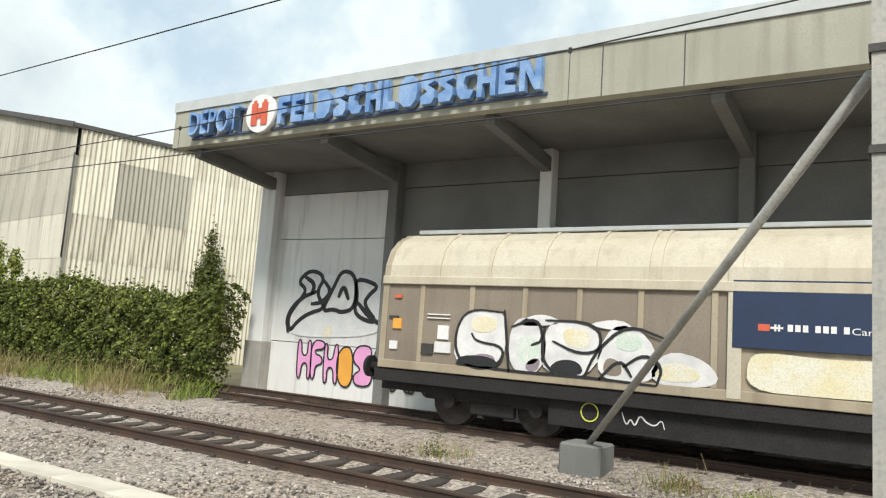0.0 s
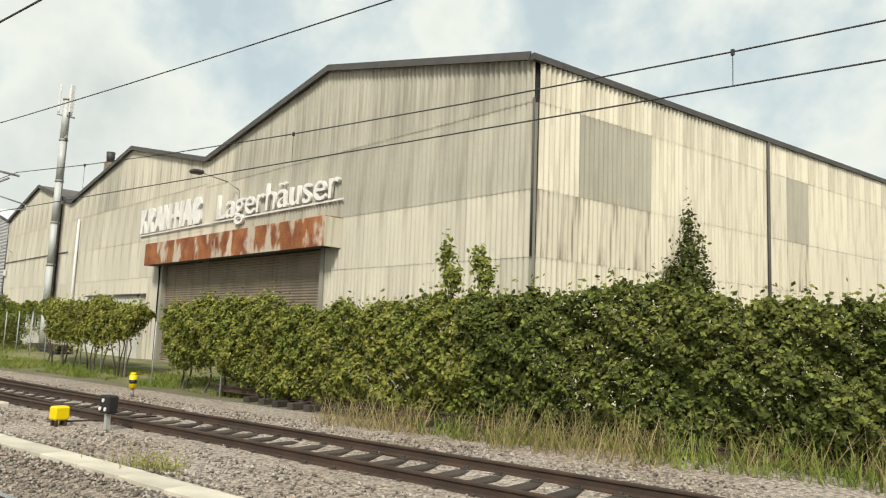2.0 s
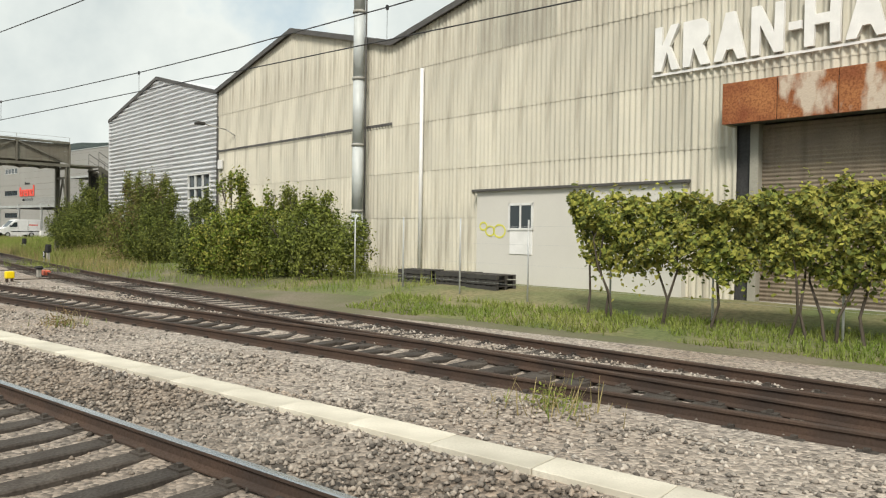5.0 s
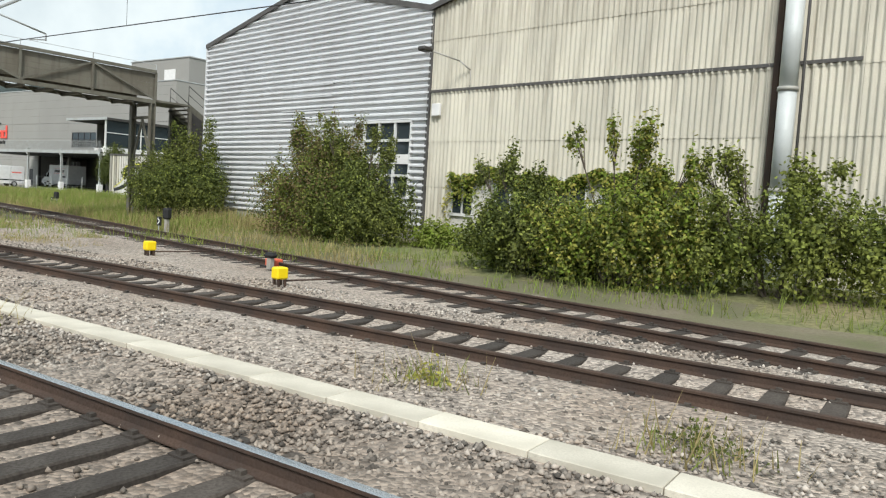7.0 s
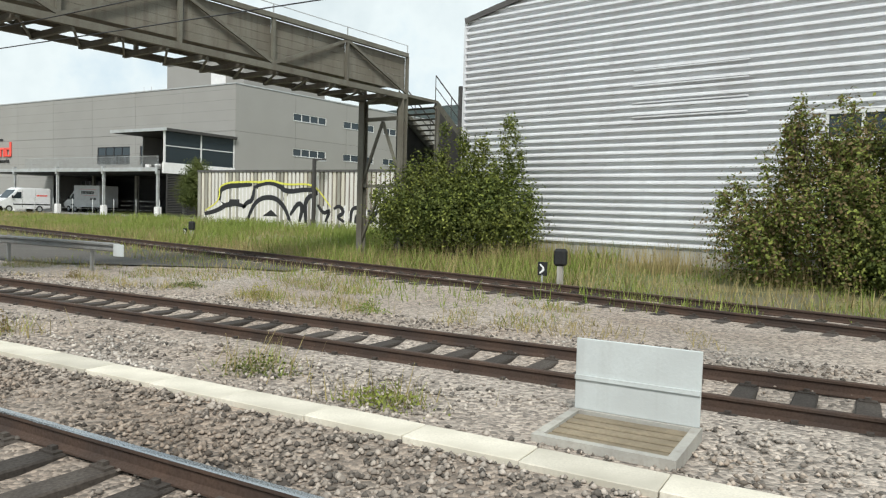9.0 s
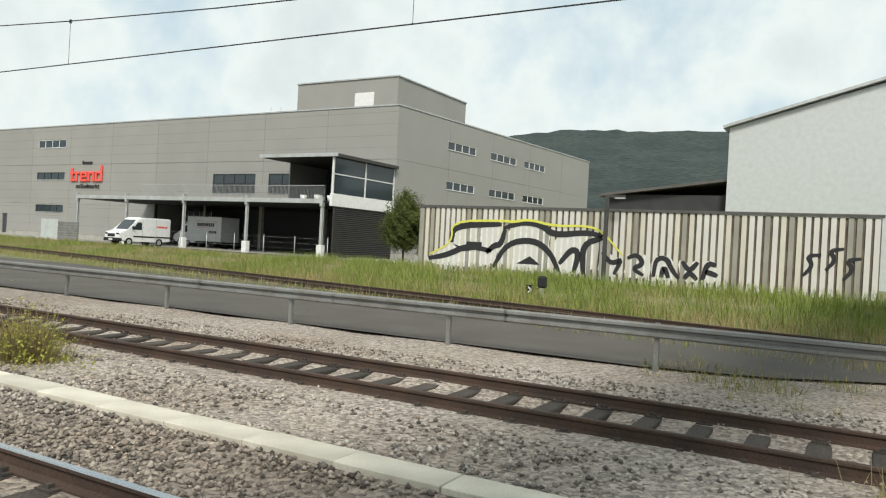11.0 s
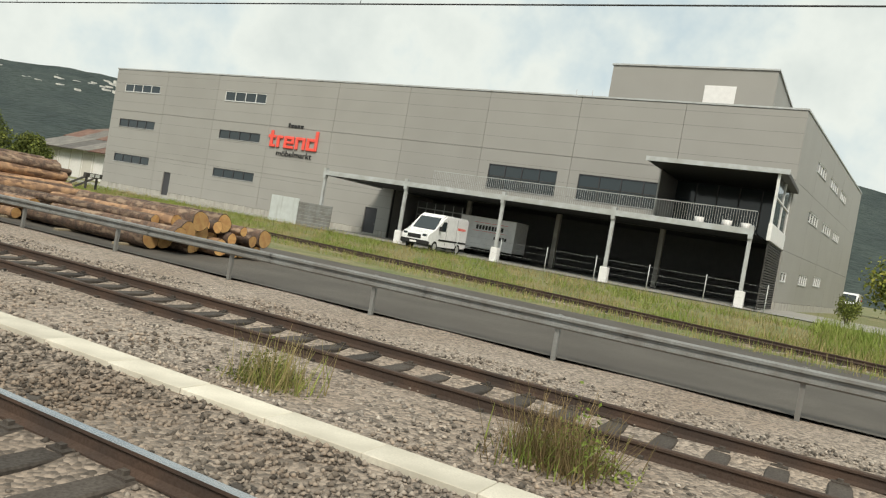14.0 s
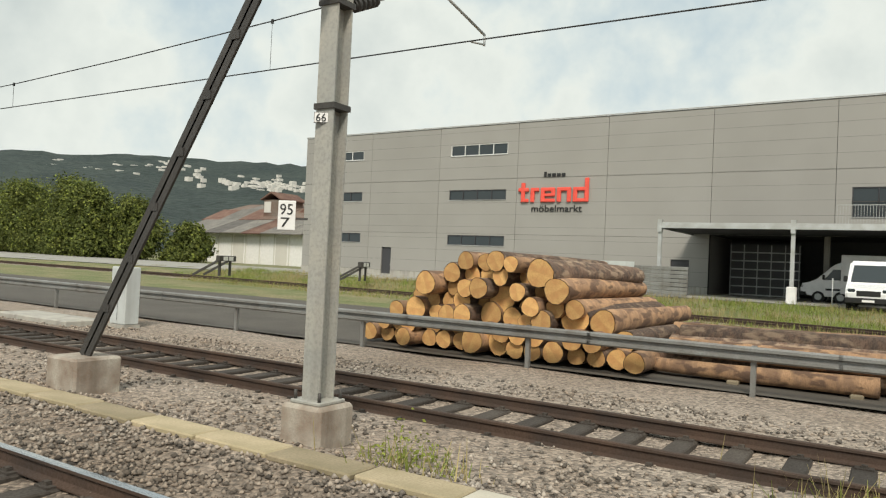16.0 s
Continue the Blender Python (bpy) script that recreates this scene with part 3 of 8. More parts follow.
def ground_sheet():
    ys = np.concatenate([[-2500, -600, -120, -40, -14, -7], np.arange(-5, 13, 0.25), np.arange(13, 46, 1.5), [46, 52, 60, 75, 100, 150, 260, 500, 1000, 2500]])
    xs = np.concatenate([[-2800, -1200, -600, -400, -300], np.arange(-250, 90, 2.0), [90, 130, 200, 400, 900, 2500]])
    gx, gy = np.meshgrid(xs, ys, indexing="ij")
    inner = (np.abs(gx + 80) < 200) & (gy > -6) & (gy < 60)
    gz = ground_z(gx, gy) + np.where(inner, 0.03 * np.sin(gx * 1.7 + gy) * np.sin(gy * 1.3), 0)
    nx, ny = gx.shape
    idx = np.arange(nx * ny).reshape(nx, ny)
    f = np.stack([idx[:-1, :-1], idx[1:, :-1], idx[1:, 1:], idx[:-1, 1:]], -1).reshape(-1, 4)
    me = raw("ground", np.stack([gx, gy, gz], -1).reshape(-1, 3).tolist(), f.tolist(), M["ballast"], True)
    me.materials.append(M["soil"])
    me.materials.append(M["turf"])
    cx = gx[:-1, :-1].ravel() + 1
    cy = ((gy[:-1, :-1] + gy[:-1, 1:]) / 2).ravel()
    slot = np.zeros(len(cx), int)
    side = siding_y(cx)
    slot[(cy > np.maximum(12.3, side + 1.4)) & (cx > -72) & (cx < 4)] = 1
    slot[(cy > np.maximum(13.0, side + 3.4)) & (cx > -62) & (cx < -2)] = 2
    slot[(cx <= -62) & (cy > side + 1.6)] = 2
    slot[(cx < -72) & (cy > 23) & (cy < side - 1.6)] = 2
    slot[cy > 70] = 2
    me.polygons.foreach_set("material_index", slot.astype(np.int32))
    return me


solid("ground", ground_sheet(), None, "crushed stone ballast passing into rough grass", "ground", kind="structure")


def strip(name, x0, x1, near, far, lift, mat, step=2.0):
    """A surface laid on the ground between two edges that depend on x."""
    xs = np.arange(x0, x1 + 0.01, step)
    v, f = [], []
    rows = 6
    for x in xs:
        a, b = near(x), far(x)
        for k in range(rows):
            y = a + (b - a) * k / (rows - 1)
            v.append((x, y, float(ground_z(np.float64(x), np.float64(y))) + lift))
    for i in range(len(xs) - 1):
        for k in range(rows - 1):
            p = i * rows + k
            f.append((p, p + rows, p + rows + 1, p + 1))
    return raw(name, v, f, mat, True)


solid("road", strip("road", -236, -70, lambda x: 12.75 + 3.5 * smooth(x, -78, -70), lambda x: min(23.6, siding_y(x) - 1.4), 0.045, M["asphalt"]), None,
      "worn grey asphalt service road", "road", kind="structure")
solid("pavement", strip("pavement", -260, -99, lambda x: 43.2, lambda x: 58.0, 0.05, M["paving"]), None,
      "pale paved yard round the furniture store", "yard", kind="structure")

RAIL = [(-0.07, 0), (0.07, 0), (0.07, 0.015), (0.012, 0.04), (0.012, 0.115), (0.036, 0.13), (0.036, 0.155), (0.026, 0.165), (-0.026, 0.165), (-0.036, 0.155), (-0.036, 0.13), (-0.012, 0.115), (-0.012, 0.04), (-0.07, 0.015)]


def rail_mesh(xs, centre, off, top, mat):
    v, f, n = [], [], len(RAIL)
    for x in xs:
        slope = (centre(x + 0.5) - centre(x - 0.5))
        for a, h in RAIL:
            v.append((x - slope * (off + a), centre(x) + off + a, top - 0.165 + h))
    for i in range(len(xs) - 1):
        for k in range(n):
            f.append((i * n + k, i * n + (k + 1) % n, (i + 1) * n + (k + 1) % n, (i + 1) * n + k))
    me = raw("rail", v, f, M["rust"])
    me.materials.append(mat)
    idx = np.tile([1 if k in (7, 6, 8) else 0 for k in range(n)], len(xs) - 1)
    me.polygons.foreach_set("material_index", idx.astype(np.int32))
    return me


def sleeper_mesh(name, mat, length=2.5):
    bm = boxes((-0.12, 0.12, -length / 2, length / 2, -0.17, 0.0), bevel=0.015)
    for s in (-0.7535, 0.7535):
        box(bm, -0.09, 0.09, s - 0.16, s + 0.16, 0.001, 0.018)
        for t in (-0.11, 0.11):
            box(bm, -0.03, 0.03, s + t - 0.025, s + t + 0.025, 0.018, 0.05)
    return mesh_of(name, bm, mat)


SLEEPER = sleeper_mesh("sleeper", M["sleeper"])
sleeper_jobs = []


def track(label, xs, centre, top, head, spans):
    t = thing("track", pose(0, 0, 0), label, "railway track", kind="structure")
    for off in (-0.7535, 0.7535):
        part("rail", rail_mesh(xs, centre, off, top, head), None, t)
    sleeper_jobs.append((t, centre, top, spans))
    return t


track_near = track("running track with a polished rail head", np.array([-262.0, 80.0]), lambda x: 2.65, 0.0, M["shine"], [(-152, 24)])
track_own = track("running track beneath the train", np.array([-262.0, 80.0]), lambda x: -1.05, 0.0, M["shine"], [])
track_middle = track("rusty goods track on timber sleepers in ballast", np.arange(-262, 81, 6.0), lambda x: float(8.38 - 0.25 * smooth(-x, 112, 132)), 0.0, M["rust"], [(-152, 24)])
track_siding = track("rusty track branching off into the grass", np.arange(-240, -9.5, 2.0), lambda x: float(siding_y(x)), 0.0, M["rust"], [(-118, -22)])
track_depot = track("rusty siding in front of the depot", np.arange(-14, 81, 4.0), lambda x: float(13.2 + 0.5 * smooth(-x, -2, 14)), 0.15, M["rust"], [(-12, 22)])

# cable trough: a run of concrete slabs beside the near track
trough = thing("cable_trough", pose(0, 4.98, -0.10), "pale concrete cable trough slabs laid end to end", "cable trough", kind="structure")
part("channel", boxes((-262, 80, -0.15, 0.15, -0.25, 0.0)), M["concrete"], trough)

# loose stones along the way


def stones(name, count, x0, x1, y0, y1, label, size=(0.018, 0.042), skip=()):
    px, py = rng.uniform(x0, x1, count), rng.uniform(y0, y1, count)
    keep = np.ones(count, bool)
    for a, b in skip:
        keep &= ~((py > a) & (py < b))
    px, py = px[keep], py[keep]
    n = len(px)
    r = rng.uniform(*size, n)[:, None, None]
    base = np.array([(1, 0, 0), (0, 1, 0), (-1, 0, 0), (0, -1, 0), (0, 0, 0.8), (0, 0, -0.5)], float)
    v = base[None] * r * rng.uniform(0.55, 1.25, (n, 6, 3))
    a = rng.uniform(0, math.tau, n)
    c, s = np.cos(a)[:, None], np.sin(a)[:, None]
    v = np.stack([v[..., 0] * c - v[..., 1] * s, v[..., 0] * s + v[..., 1] * c, v[..., 2]], -1)
    v += np.stack([px, py, ground_z(px, py) + r[:, 0, 0] * 0.35], -1)[:, None]
    tri = np.array([(0, 1, 4), (1, 2, 4), (2, 3, 4), (3, 0, 4), (1, 0, 5), (2, 1, 5), (3, 2, 5), (0, 3, 5)])
    f = (tri[None] + 6 * np.arange(n)[:, None, None]).reshape(-1, 3)
    me = bpy.data.meshes.new(name)
    me.vertices.add(6 * n)
    me.vertices.foreach_set("co", v.astype(np.float32).ravel())
    me.loops.add(3 * len(f))
    me.loops.foreach_set("vertex_index", f.astype(np.int32).ravel())
    me.polygons.add(len(f))
    me.polygons.foreach_set("loop_start", np.arange(0, 3 * len(f), 3, dtype=np.int32))
    me.materials.append(M["stone"])
    me.update(calc_edges=True)
    return solid(name, me, None, label, "ballast", kind="stuff")


stones("ballast_stones", 60000, -150, 20, 3.5, 4.78, "loose grey ballast stones beside the rail")
stones("ballast_stones", 90000, -150, 22, 5.2, 11.0, "loose grey ballast stones between the tracks", skip=((7.0, 9.75),))
stones("ballast_stones", 9000, -150, 22, 7.0, 9.75, "fine pale ballast between the sleepers", (0.012, 0.026))
stones("ballast_stones", 9000, -150, 20, 1.2, 3.4, "loose grey ballast stones between the rails")

# ---------------------------------------------------------------- the row of warehouses
WALL = pose(-4.8, 14.75, 0, 0, 0, -8.96)  # local x runs to the right along the front, y to the back
FOOT = 0.15
WAVE, DEEP = 0.177, 0.038


def roofline(bay, x):
    l, p, r, zl, zp, zr = bay
    return np.where(x < p, zl + (zp - zl) * (x - l) / (p - l), zp + (zr - zp) * (x - p) / (r - p))


def wavy(name, width, z0, top, mat):
    """A corrugated sheet from x = 0 to width, from z0 up to a height that may change along x."""
    n = max(4, int(round(width / WAVE * 6)))
    xs = np.linspace(0, width, n + 1)
    ys = -0.03 - DEEP * np.cos(xs / WAVE * math.tau)
    v = []
    for x, y in zip(xs, ys):
        v += [(x, y, z0), (x, y, float(top(x)))]
    f = [(2 * k, 2 * k + 2, 2 * k + 3, 2 * k + 1) for k in range(n)]
    return raw(name, v, f, mat, True)


ROWS = [(FOOT, 2.33), (2.33, 3.98), (3.98, 5.70), (5.70, 7.62)]
ROWS_A = [(FOOT, 2.05), (2.05, 3.74), (3.74, 5.36), (5.36, 7.48)]
SHEET = 1.062
SKEW = math.tan(radians(6.5))  # the flank of the first warehouse runs out of square


def clad_front(owner, bay, gaps, grey, shared, rows):
    """Covers a gable front with sheets, leaving out the gaps (x0, x1, z0, z1)."""
    l, p, r = bay[:3]
    cols = max(1, int(round((r - l) / SHEET)))
    w = (r - l) / cols
    for c in range(cols):
        x0 = l + c * w
        for k, (z0, z1) in enumerate(rows):
            over = [(s, t) for a, b, s, t in gaps if a < x0 + w * 0.5 < b]
            if any(s < (z0 + z1) / 2 and t >= z1 - 0.02 for s, t in over):
                continue
            z0 = max([z0] + [t + 0.05 for s, t in over if s <= z0 < t < z1])
            if any(s < (z0 + z1) / 2 < t for s, t in over):
                continue
            kind = "sheet_front" if grey(x0 + w / 2, (z0 + z1) / 2) else "sheet"
            key = (kind, z0, z1, round(w, 4))
            if key not in shared:
                shared[key] = wavy("sheet", w + 0.03, z0 - 0.05, lambda x, z=z1: z, M[kind])
            part("sheet", shared[key], None, owner, "", pose(x0, -0.016 * k - 0.006 * (c % 2), 0))
        kind = "sheet_front" if grey(x0 + w / 2, 9.0) else "sheet"
        part("sheet", wavy("sheet", w + 0.03, rows[-1][1] - 0.05, lambda x: roofline(bay, x0 + x), M[kind]), None, owner, "", pose(x0, -0.066 - 0.006 * (c % 2), 0))


def roof_slopes(owner, bay, depth, mat, over=0.25, skew=0.0):
    l, p, r, zl, zp, zr = bay
    for x0, z0, x1, z1 in ((l, zl, p, zp), (p, zp, r, zr)):
        v, f = [], []
        rows = 24
        for k in range(rows + 1):
            y = -over + (depth + over) * k / rows
            xe = x1 + (skew * max(0.0, y) if x0 == p else 0.0)
            v += [(x0, y, z0 + 0.03), (xe, y, z1 + 0.03), (x0, y, z0 + 0.12), (xe, y, z1 + 0.12)]
        for k in range(rows):
            a = 4 * k
            f += [(a, a + 4, a + 5, a + 1), (a + 2, a + 3, a + 7, a + 6), (a, a + 2, a + 6, a + 4), (a + 1, a + 5, a + 7, a + 3)]
        f += [(0, 1, 3, 2), (4 * rows, 4 * rows + 2, 4 * rows + 3, 4 * rows + 1)]
        part("roof", raw("roof", v, f, mat), None, owner)
        bm = bmesh.new()
        beam(bm, (x0, -over - 0.02, z0 + 0.06), (x1, -over - 0.02, z1 + 0.06), 0.05, 0.2)
        part("verge", bm, M["trim"], owner, "dark verge board along the gable")


def warehouse(label, bay, depth, gaps=(), grey=lambda x, z: False, shared={}, rows=ROWS, skew=0.0):
    w = thing("warehouse", WALL, label, "warehouse", "row of gabled warehouses")
    l, p, r, zl, zp, zr = bay
    bm = bmesh.new()
    low, outline = FOOT - 0.4, []
    first = next((g for g in gaps if g[2] <= FOOT and g[0] <= l), None)
    last = next((g for g in gaps if g[2] <= FOOT and g[1] >= r), None)
    outline += [(l, first[3]), (first[1], first[3]), (first[1], low)] if first else [(l, low)]
    outline += [(last[0], low), (last[0], last[3]), (r, last[3])] if last else [(r, low)]
    prism(bm, outline + [(r, zr), (p, zp), (l, zl)], 0.02, 0.27)
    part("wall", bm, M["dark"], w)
    part("wall", boxes((l, r, depth - 0.25, depth, FOOT - 0.4, min(zl, zr))), M["sheet_side"], w)
    clad_front(w, bay, gaps, grey, shared, rows)
    roof_slopes(w, bay, depth, M["roof"], skew=skew)
    return w


BAY1 = (-17.15, -8.60, 0.0, 8.52, 10.28, 8.45)
BAY2 = (-34.45, -25.55, -17.15, 8.62, 10.38, 8.52)
BAY3 = (-48.75, -41.45, -34.45, 8.72, 10.42, 8.62)
BAY4 = (-64.85, -56.65, -48.75, 8.86, 10.58, 8.72)
DOOR = (-21.1, -8.45, FOOT - 0.4, 4.45)


def stained(x, z):
    """Where greyer sheets were fitted."""
    return (z > 7.6 and x > -14.5) or (7.4 > z > 5.4 and -13.5 < x < -0.2) or (x < -17.2 and z > 7.6 and -30 < x < -27)


store_a = warehouse("cream corrugated warehouse with a rusty loading canopy", BAY1, 46, [DOOR], stained, rows=ROWS_A, skew=SKEW)
store_b = warehouse("cream corrugated warehouse with a tall steel flue", BAY2, 46, [(-21.1, -17.1, FOOT - 0.4, 4.45)], stained)
store_c = warehouse("corrugated warehouse with ivy on its ground floor", BAY3, 46, [(-46.75, -38.6, 1.2, 2.7)], stained)

# the bright flank of the first warehouse, with two greyer patches
SIDE = pose(0, 0, 0, 0, 0, -6.5)
shared_side = {}
for c in range(33):
    for k, (z0, z1) in enumerate(ROWS_A + [(7.48, 8.46)]):
        kind = "sheet_patch" if (c in (1, 2) and k == 3) or (c == 8 and k == 3) else "sheet_stained" if k == 2 and c in (0, 1, 2, 8) else "sheet_side"
        key = (kind, k)
        if key not in shared_side:
            shared_side[key] = wavy("sheet", 8.15 * WAVE, z0 - 0.05, lambda x, z=z1: z, M[kind])
        part("sheet", shared_side[key], None, store_a, "", SIDE @ pose(0.002 * (c % 2) + 0.012 * k, c * 8 * WAVE, 0, 0, 0, 90))
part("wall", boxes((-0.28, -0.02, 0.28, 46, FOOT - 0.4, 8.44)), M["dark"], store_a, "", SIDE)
part("verge", boxes((0.02, 0.16, -0.25, 46, 8.40, 8.56)), M["trim"], store_a, "dark eaves gutter", SIDE)
bm = bmesh.new()
tube(bm, (0.12, 10.2, FOOT), (0.12, 10.2, 8.4), 0.05, sides=8)
part("downpipe", bm, M["trim"], store_a, "", SIDE)
part("corner_trim", boxes((-0.02, 0.06, -0.11, 0.0, FOOT - 0.2, 7.4)), M["sheet_grey"], store_a)
bm = bmesh.new()
tube(bm, (0.05, -0.14, 3.7), (0.05, -0.14, 7.5), 0.03, sides=8)
part("downpipe", bm, M["trim"], store_a)

# roller shutter, its frame and the rusty canopy
shutter = thing("roller_shutter", WALL, "wide brown roller shutter pulled down", "roller shutter")
v, f = [], []
zs = np.arange(FOOT, 4.42, 0.024)
for i, z in enumerate(zs):
    y = 0.10 + 0.018 * (0, 1, 1, 0.2)[i % 4]
    v += [(-20.9, y, z), (-8.65, y, z)]
for i in range(len(zs) - 1):
    f.append((2 * i, 2 * i + 1, 2 * i + 3, 2 * i + 2))
part("curtain", raw("curtain", v, f, M["shutter"]), None, shutter)
part("bottom_bar", boxes((-20.9, -8.65, 0.04, 0.14, FOOT - 0.05, FOOT + 0.12), bevel=0.01), M["concrete"], shutter)
for x in (-21.1, -8.65):
    part("guide_rail", boxes((x, x + 0.2, -0.12, 0.2, FOOT - 0.3, 4.45), bevel=0.01), M["sheet_grey"], shutter)
solid("ramp", boxes((-21.6, -8.0, -0.9, 0.05, FOOT - 0.5, FOOT - 0.02), bevel=0.03), M["concrete"], "low concrete sill before the shutter", "sill", kind="structure", m=WALL)

canopy = thing("loading_canopy", WALL, "rust-streaked steel canopy over the shutter", "canopy")
for k in range(11):
    x0 = -21.5 + k * 1.26
    part("canopy_panel", boxes((x0, x0 + 1.245, -0.72, -0.69, 4.36, 5.30), bevel=0.008), M["rusted"], canopy)
part("canopy_top", boxes((-21.5, -7.64, -0.70, -0.06, 5.27, 5.31)), M["rusted"], canopy)
part("soffit", boxes((-21.5, -7.64, -0.68, -0.06, 4.40, 4.44)), M["trim"], canopy)
for x in (-21.5, -7.66):
    bm = bmesh.new()
    prism(bm, [(x, 4.36), (x + 0.03, 4.36), (x + 0.03, 5.28), (x, 5.28)], -0.69, -0.06)
    part("end_plate", bm, M["sheet_side"], canopy)

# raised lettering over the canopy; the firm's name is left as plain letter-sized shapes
sign = thing("wall_sign", WALL, "large white raised letters on a rail over the canopy", "sign")
part("sign_rail", boxes((-23.7, -7.5, -0.17, -0.13, 5.86, 5.92)), M["white"], sign)
xk = -23.60
NOTCHED = {  # filled outlines in parts of a letter's width and height
    "wedge": ((0, 0), (0.28, 0), (0.5, 0.42), (0.7, 0), (1, 0), (0.62, 0.53), (0.98, 1), (0.66, 1), (0.3, 0.56), (0.28, 1), (0, 1)),
    "bowl": ((0, 0), (0.26, 0), (0.4, 0.4), (0.68, 0), (1, 0), (0.74, 0.44), (0.97, 0.62), (0.95, 0.88), (0.72, 1), (0, 1)),
    "peak": ((0, 0), (0.26, 0), (0.4, 0.22), (0.6, 0.22), (0.74, 0), (1, 0), (0.64, 1), (0.36, 1)),
    "slant": ((0, 0), (0.26, 0), (0.28, 0.6), (0.72, 0), (1, 0), (1, 1), (0.74, 1), (0.72, 0.4), (0.28, 1), (0, 1)),
    "dash": ((0, 0.38), (1, 0.38), (1, 0.54), (0, 0.54)),
    "waist": ((0, 0), (0.27, 0), (0.29, 0.4), (0.71, 0.4), (0.73, 0), (1, 0), (1, 1), (0.73, 1), (0.71, 0.6), (0.29, 0.6), (0.27, 1), (0, 1)),
    "flag": ((0, 0), (0.32, 0), (0.34, 0.36), (0.85, 0.4), (0.85, 0.6), (0.36, 0.64), (0.36, 0.76), (1, 0.78), (1, 1), (0, 1)),
    "comb": ((0, 0), (1, 0), (1, 0.22), (0.36, 0.26), (0.36, 0.38), (0.85, 0.4), (0.85, 0.6), (0.36, 0.62), (0.36, 0.74), (1, 0.78), (1, 1), (0, 1)),
    "foot": ((0, 0), (1, 0), (1, 0.24), (0.36, 0.26), (0.34, 1), (0, 1)),
    "belly": ((0, 0), (0.6, 0), (0.9, 0.18), (1, 0.5), (0.9, 0.82), (0.6, 1), (0, 1)),
    "bend": ((0.1, 0), (0.8, 0), (1, 0.2), (0.95, 0.45), (0.5, 0.62), (0.95, 0.72), (0.8, 1), (0.2, 1), (0, 0.8), (0.05, 0.58), (0.5, 0.4), (0.05, 0.26)),
    "hook": ((0.3, 0), (0.8, 0), (1, 0.25), (0.5, 0.3), (0.38, 0.5), (0.5, 0.7), (1, 0.75), (0.8, 1), (0.3, 1), (0.05, 0.8), (0, 0.5), (0.05, 0.2)),
    "drum": ((0.3, 0), (0.7, 0), (0.95, 0.2), (1, 0.5), (0.95, 0.8), (0.7, 1), (0.3, 1), (0.05, 0.8), (0, 0.5), (0.05, 0.2)),
    "round": ((0.25, 0), (0.8, 0), (1, 0.14), (1, 0.5), (0.6, 0.5), (0.7, 0.62), (0.98, 0.72), (0.8, 0.97), (0.5, 1), (0.2, 0.95), (0.02, 0.72), (0, 0.3)),
}


def silhouette(kind, x, z, wide, high, y0, y1):
    bm = bmesh.new()
    prism(bm, [(x + a * wide, z + c * high) for a, c in NOTCHED[kind]], y0, y1)
    bm.normal_update()
    bmesh.ops.triangulate(bm, faces=[f for f in bm.faces if len(f.verts) > 4])
    return bm


for wd, kind in ((0.74, "wedge"), (0.76, "bowl"), (0.86, "peak"), (0.80, "slant"), (0.34, "dash"), (0.80, "waist"), (0.86, "peak"), (0.86, "round")):
    part("letter", silhouette(kind, xk, 5.97, wd - 0.06, 1.13, -0.22, -0.12), M["white_letter"], sign)
    xk += wd + (0.05 if kind != "dash" else 0.0)
part("lettering", writing("Lagerhäuser", 1.42, 0.1, M["white_letter"], width=8.2), None, sign, "", pose(-15.9, -0.17, 5.97))
for x in np.arange(-23.4, -7.6, 1.2):
    part("bracket", boxes((x, x + 0.04, -0.13, -0.04, 5.86, 5.92)), M["white"], sign)


def wall_lamp(x, z, reach, label):
    lamp = thing("wall_lamp", WALL @ pose(x, 0, z), label, "wall lamp", "lamps on the warehouse fronts")
    bm = bmesh.new()
    pts = [(0, -0.05, -0.7), (0, -0.12, 0.0), (-0.25, -0.45, 0.28), (-reach, -1.35, 0.55)]
    for a, b in zip(pts, pts[1:]):
        tube(bm, a, b, 0.028, sides=8)
    part("arm", bm, M["mast"], lamp)
    part("head", boxes((-reach - 0.18, -reach + 0.18, -1.75, -1.28, 0.46, 0.62), bevel=0.05), M["darksteel"], lamp)
    part("plate", boxes((-0.08, 0.08, -0.06, -0.02, -0.8, -0.5)), M["mast"], lamp)
    return lamp


wall_lamp(-14.4, 7.0, 0.7, "grey street-type lamp on a bent arm")
wall_lamp(-46.8, 6.4, 0.9, "grey street-type lamp on a bent arm")

# seams: dark battens that cover the sheet joints
for x0, x1, z, th in ((-48.7, -34.5, 5.72, 0.09), (-30.3, -22.6, 3.12, 0.07)):
    solid("trim", boxes((x0, x1, -0.12, -0.055, z, z + th)), M["trim"], "dark cover strip along the sheet joint", "trim", kind="structure", m=WALL)

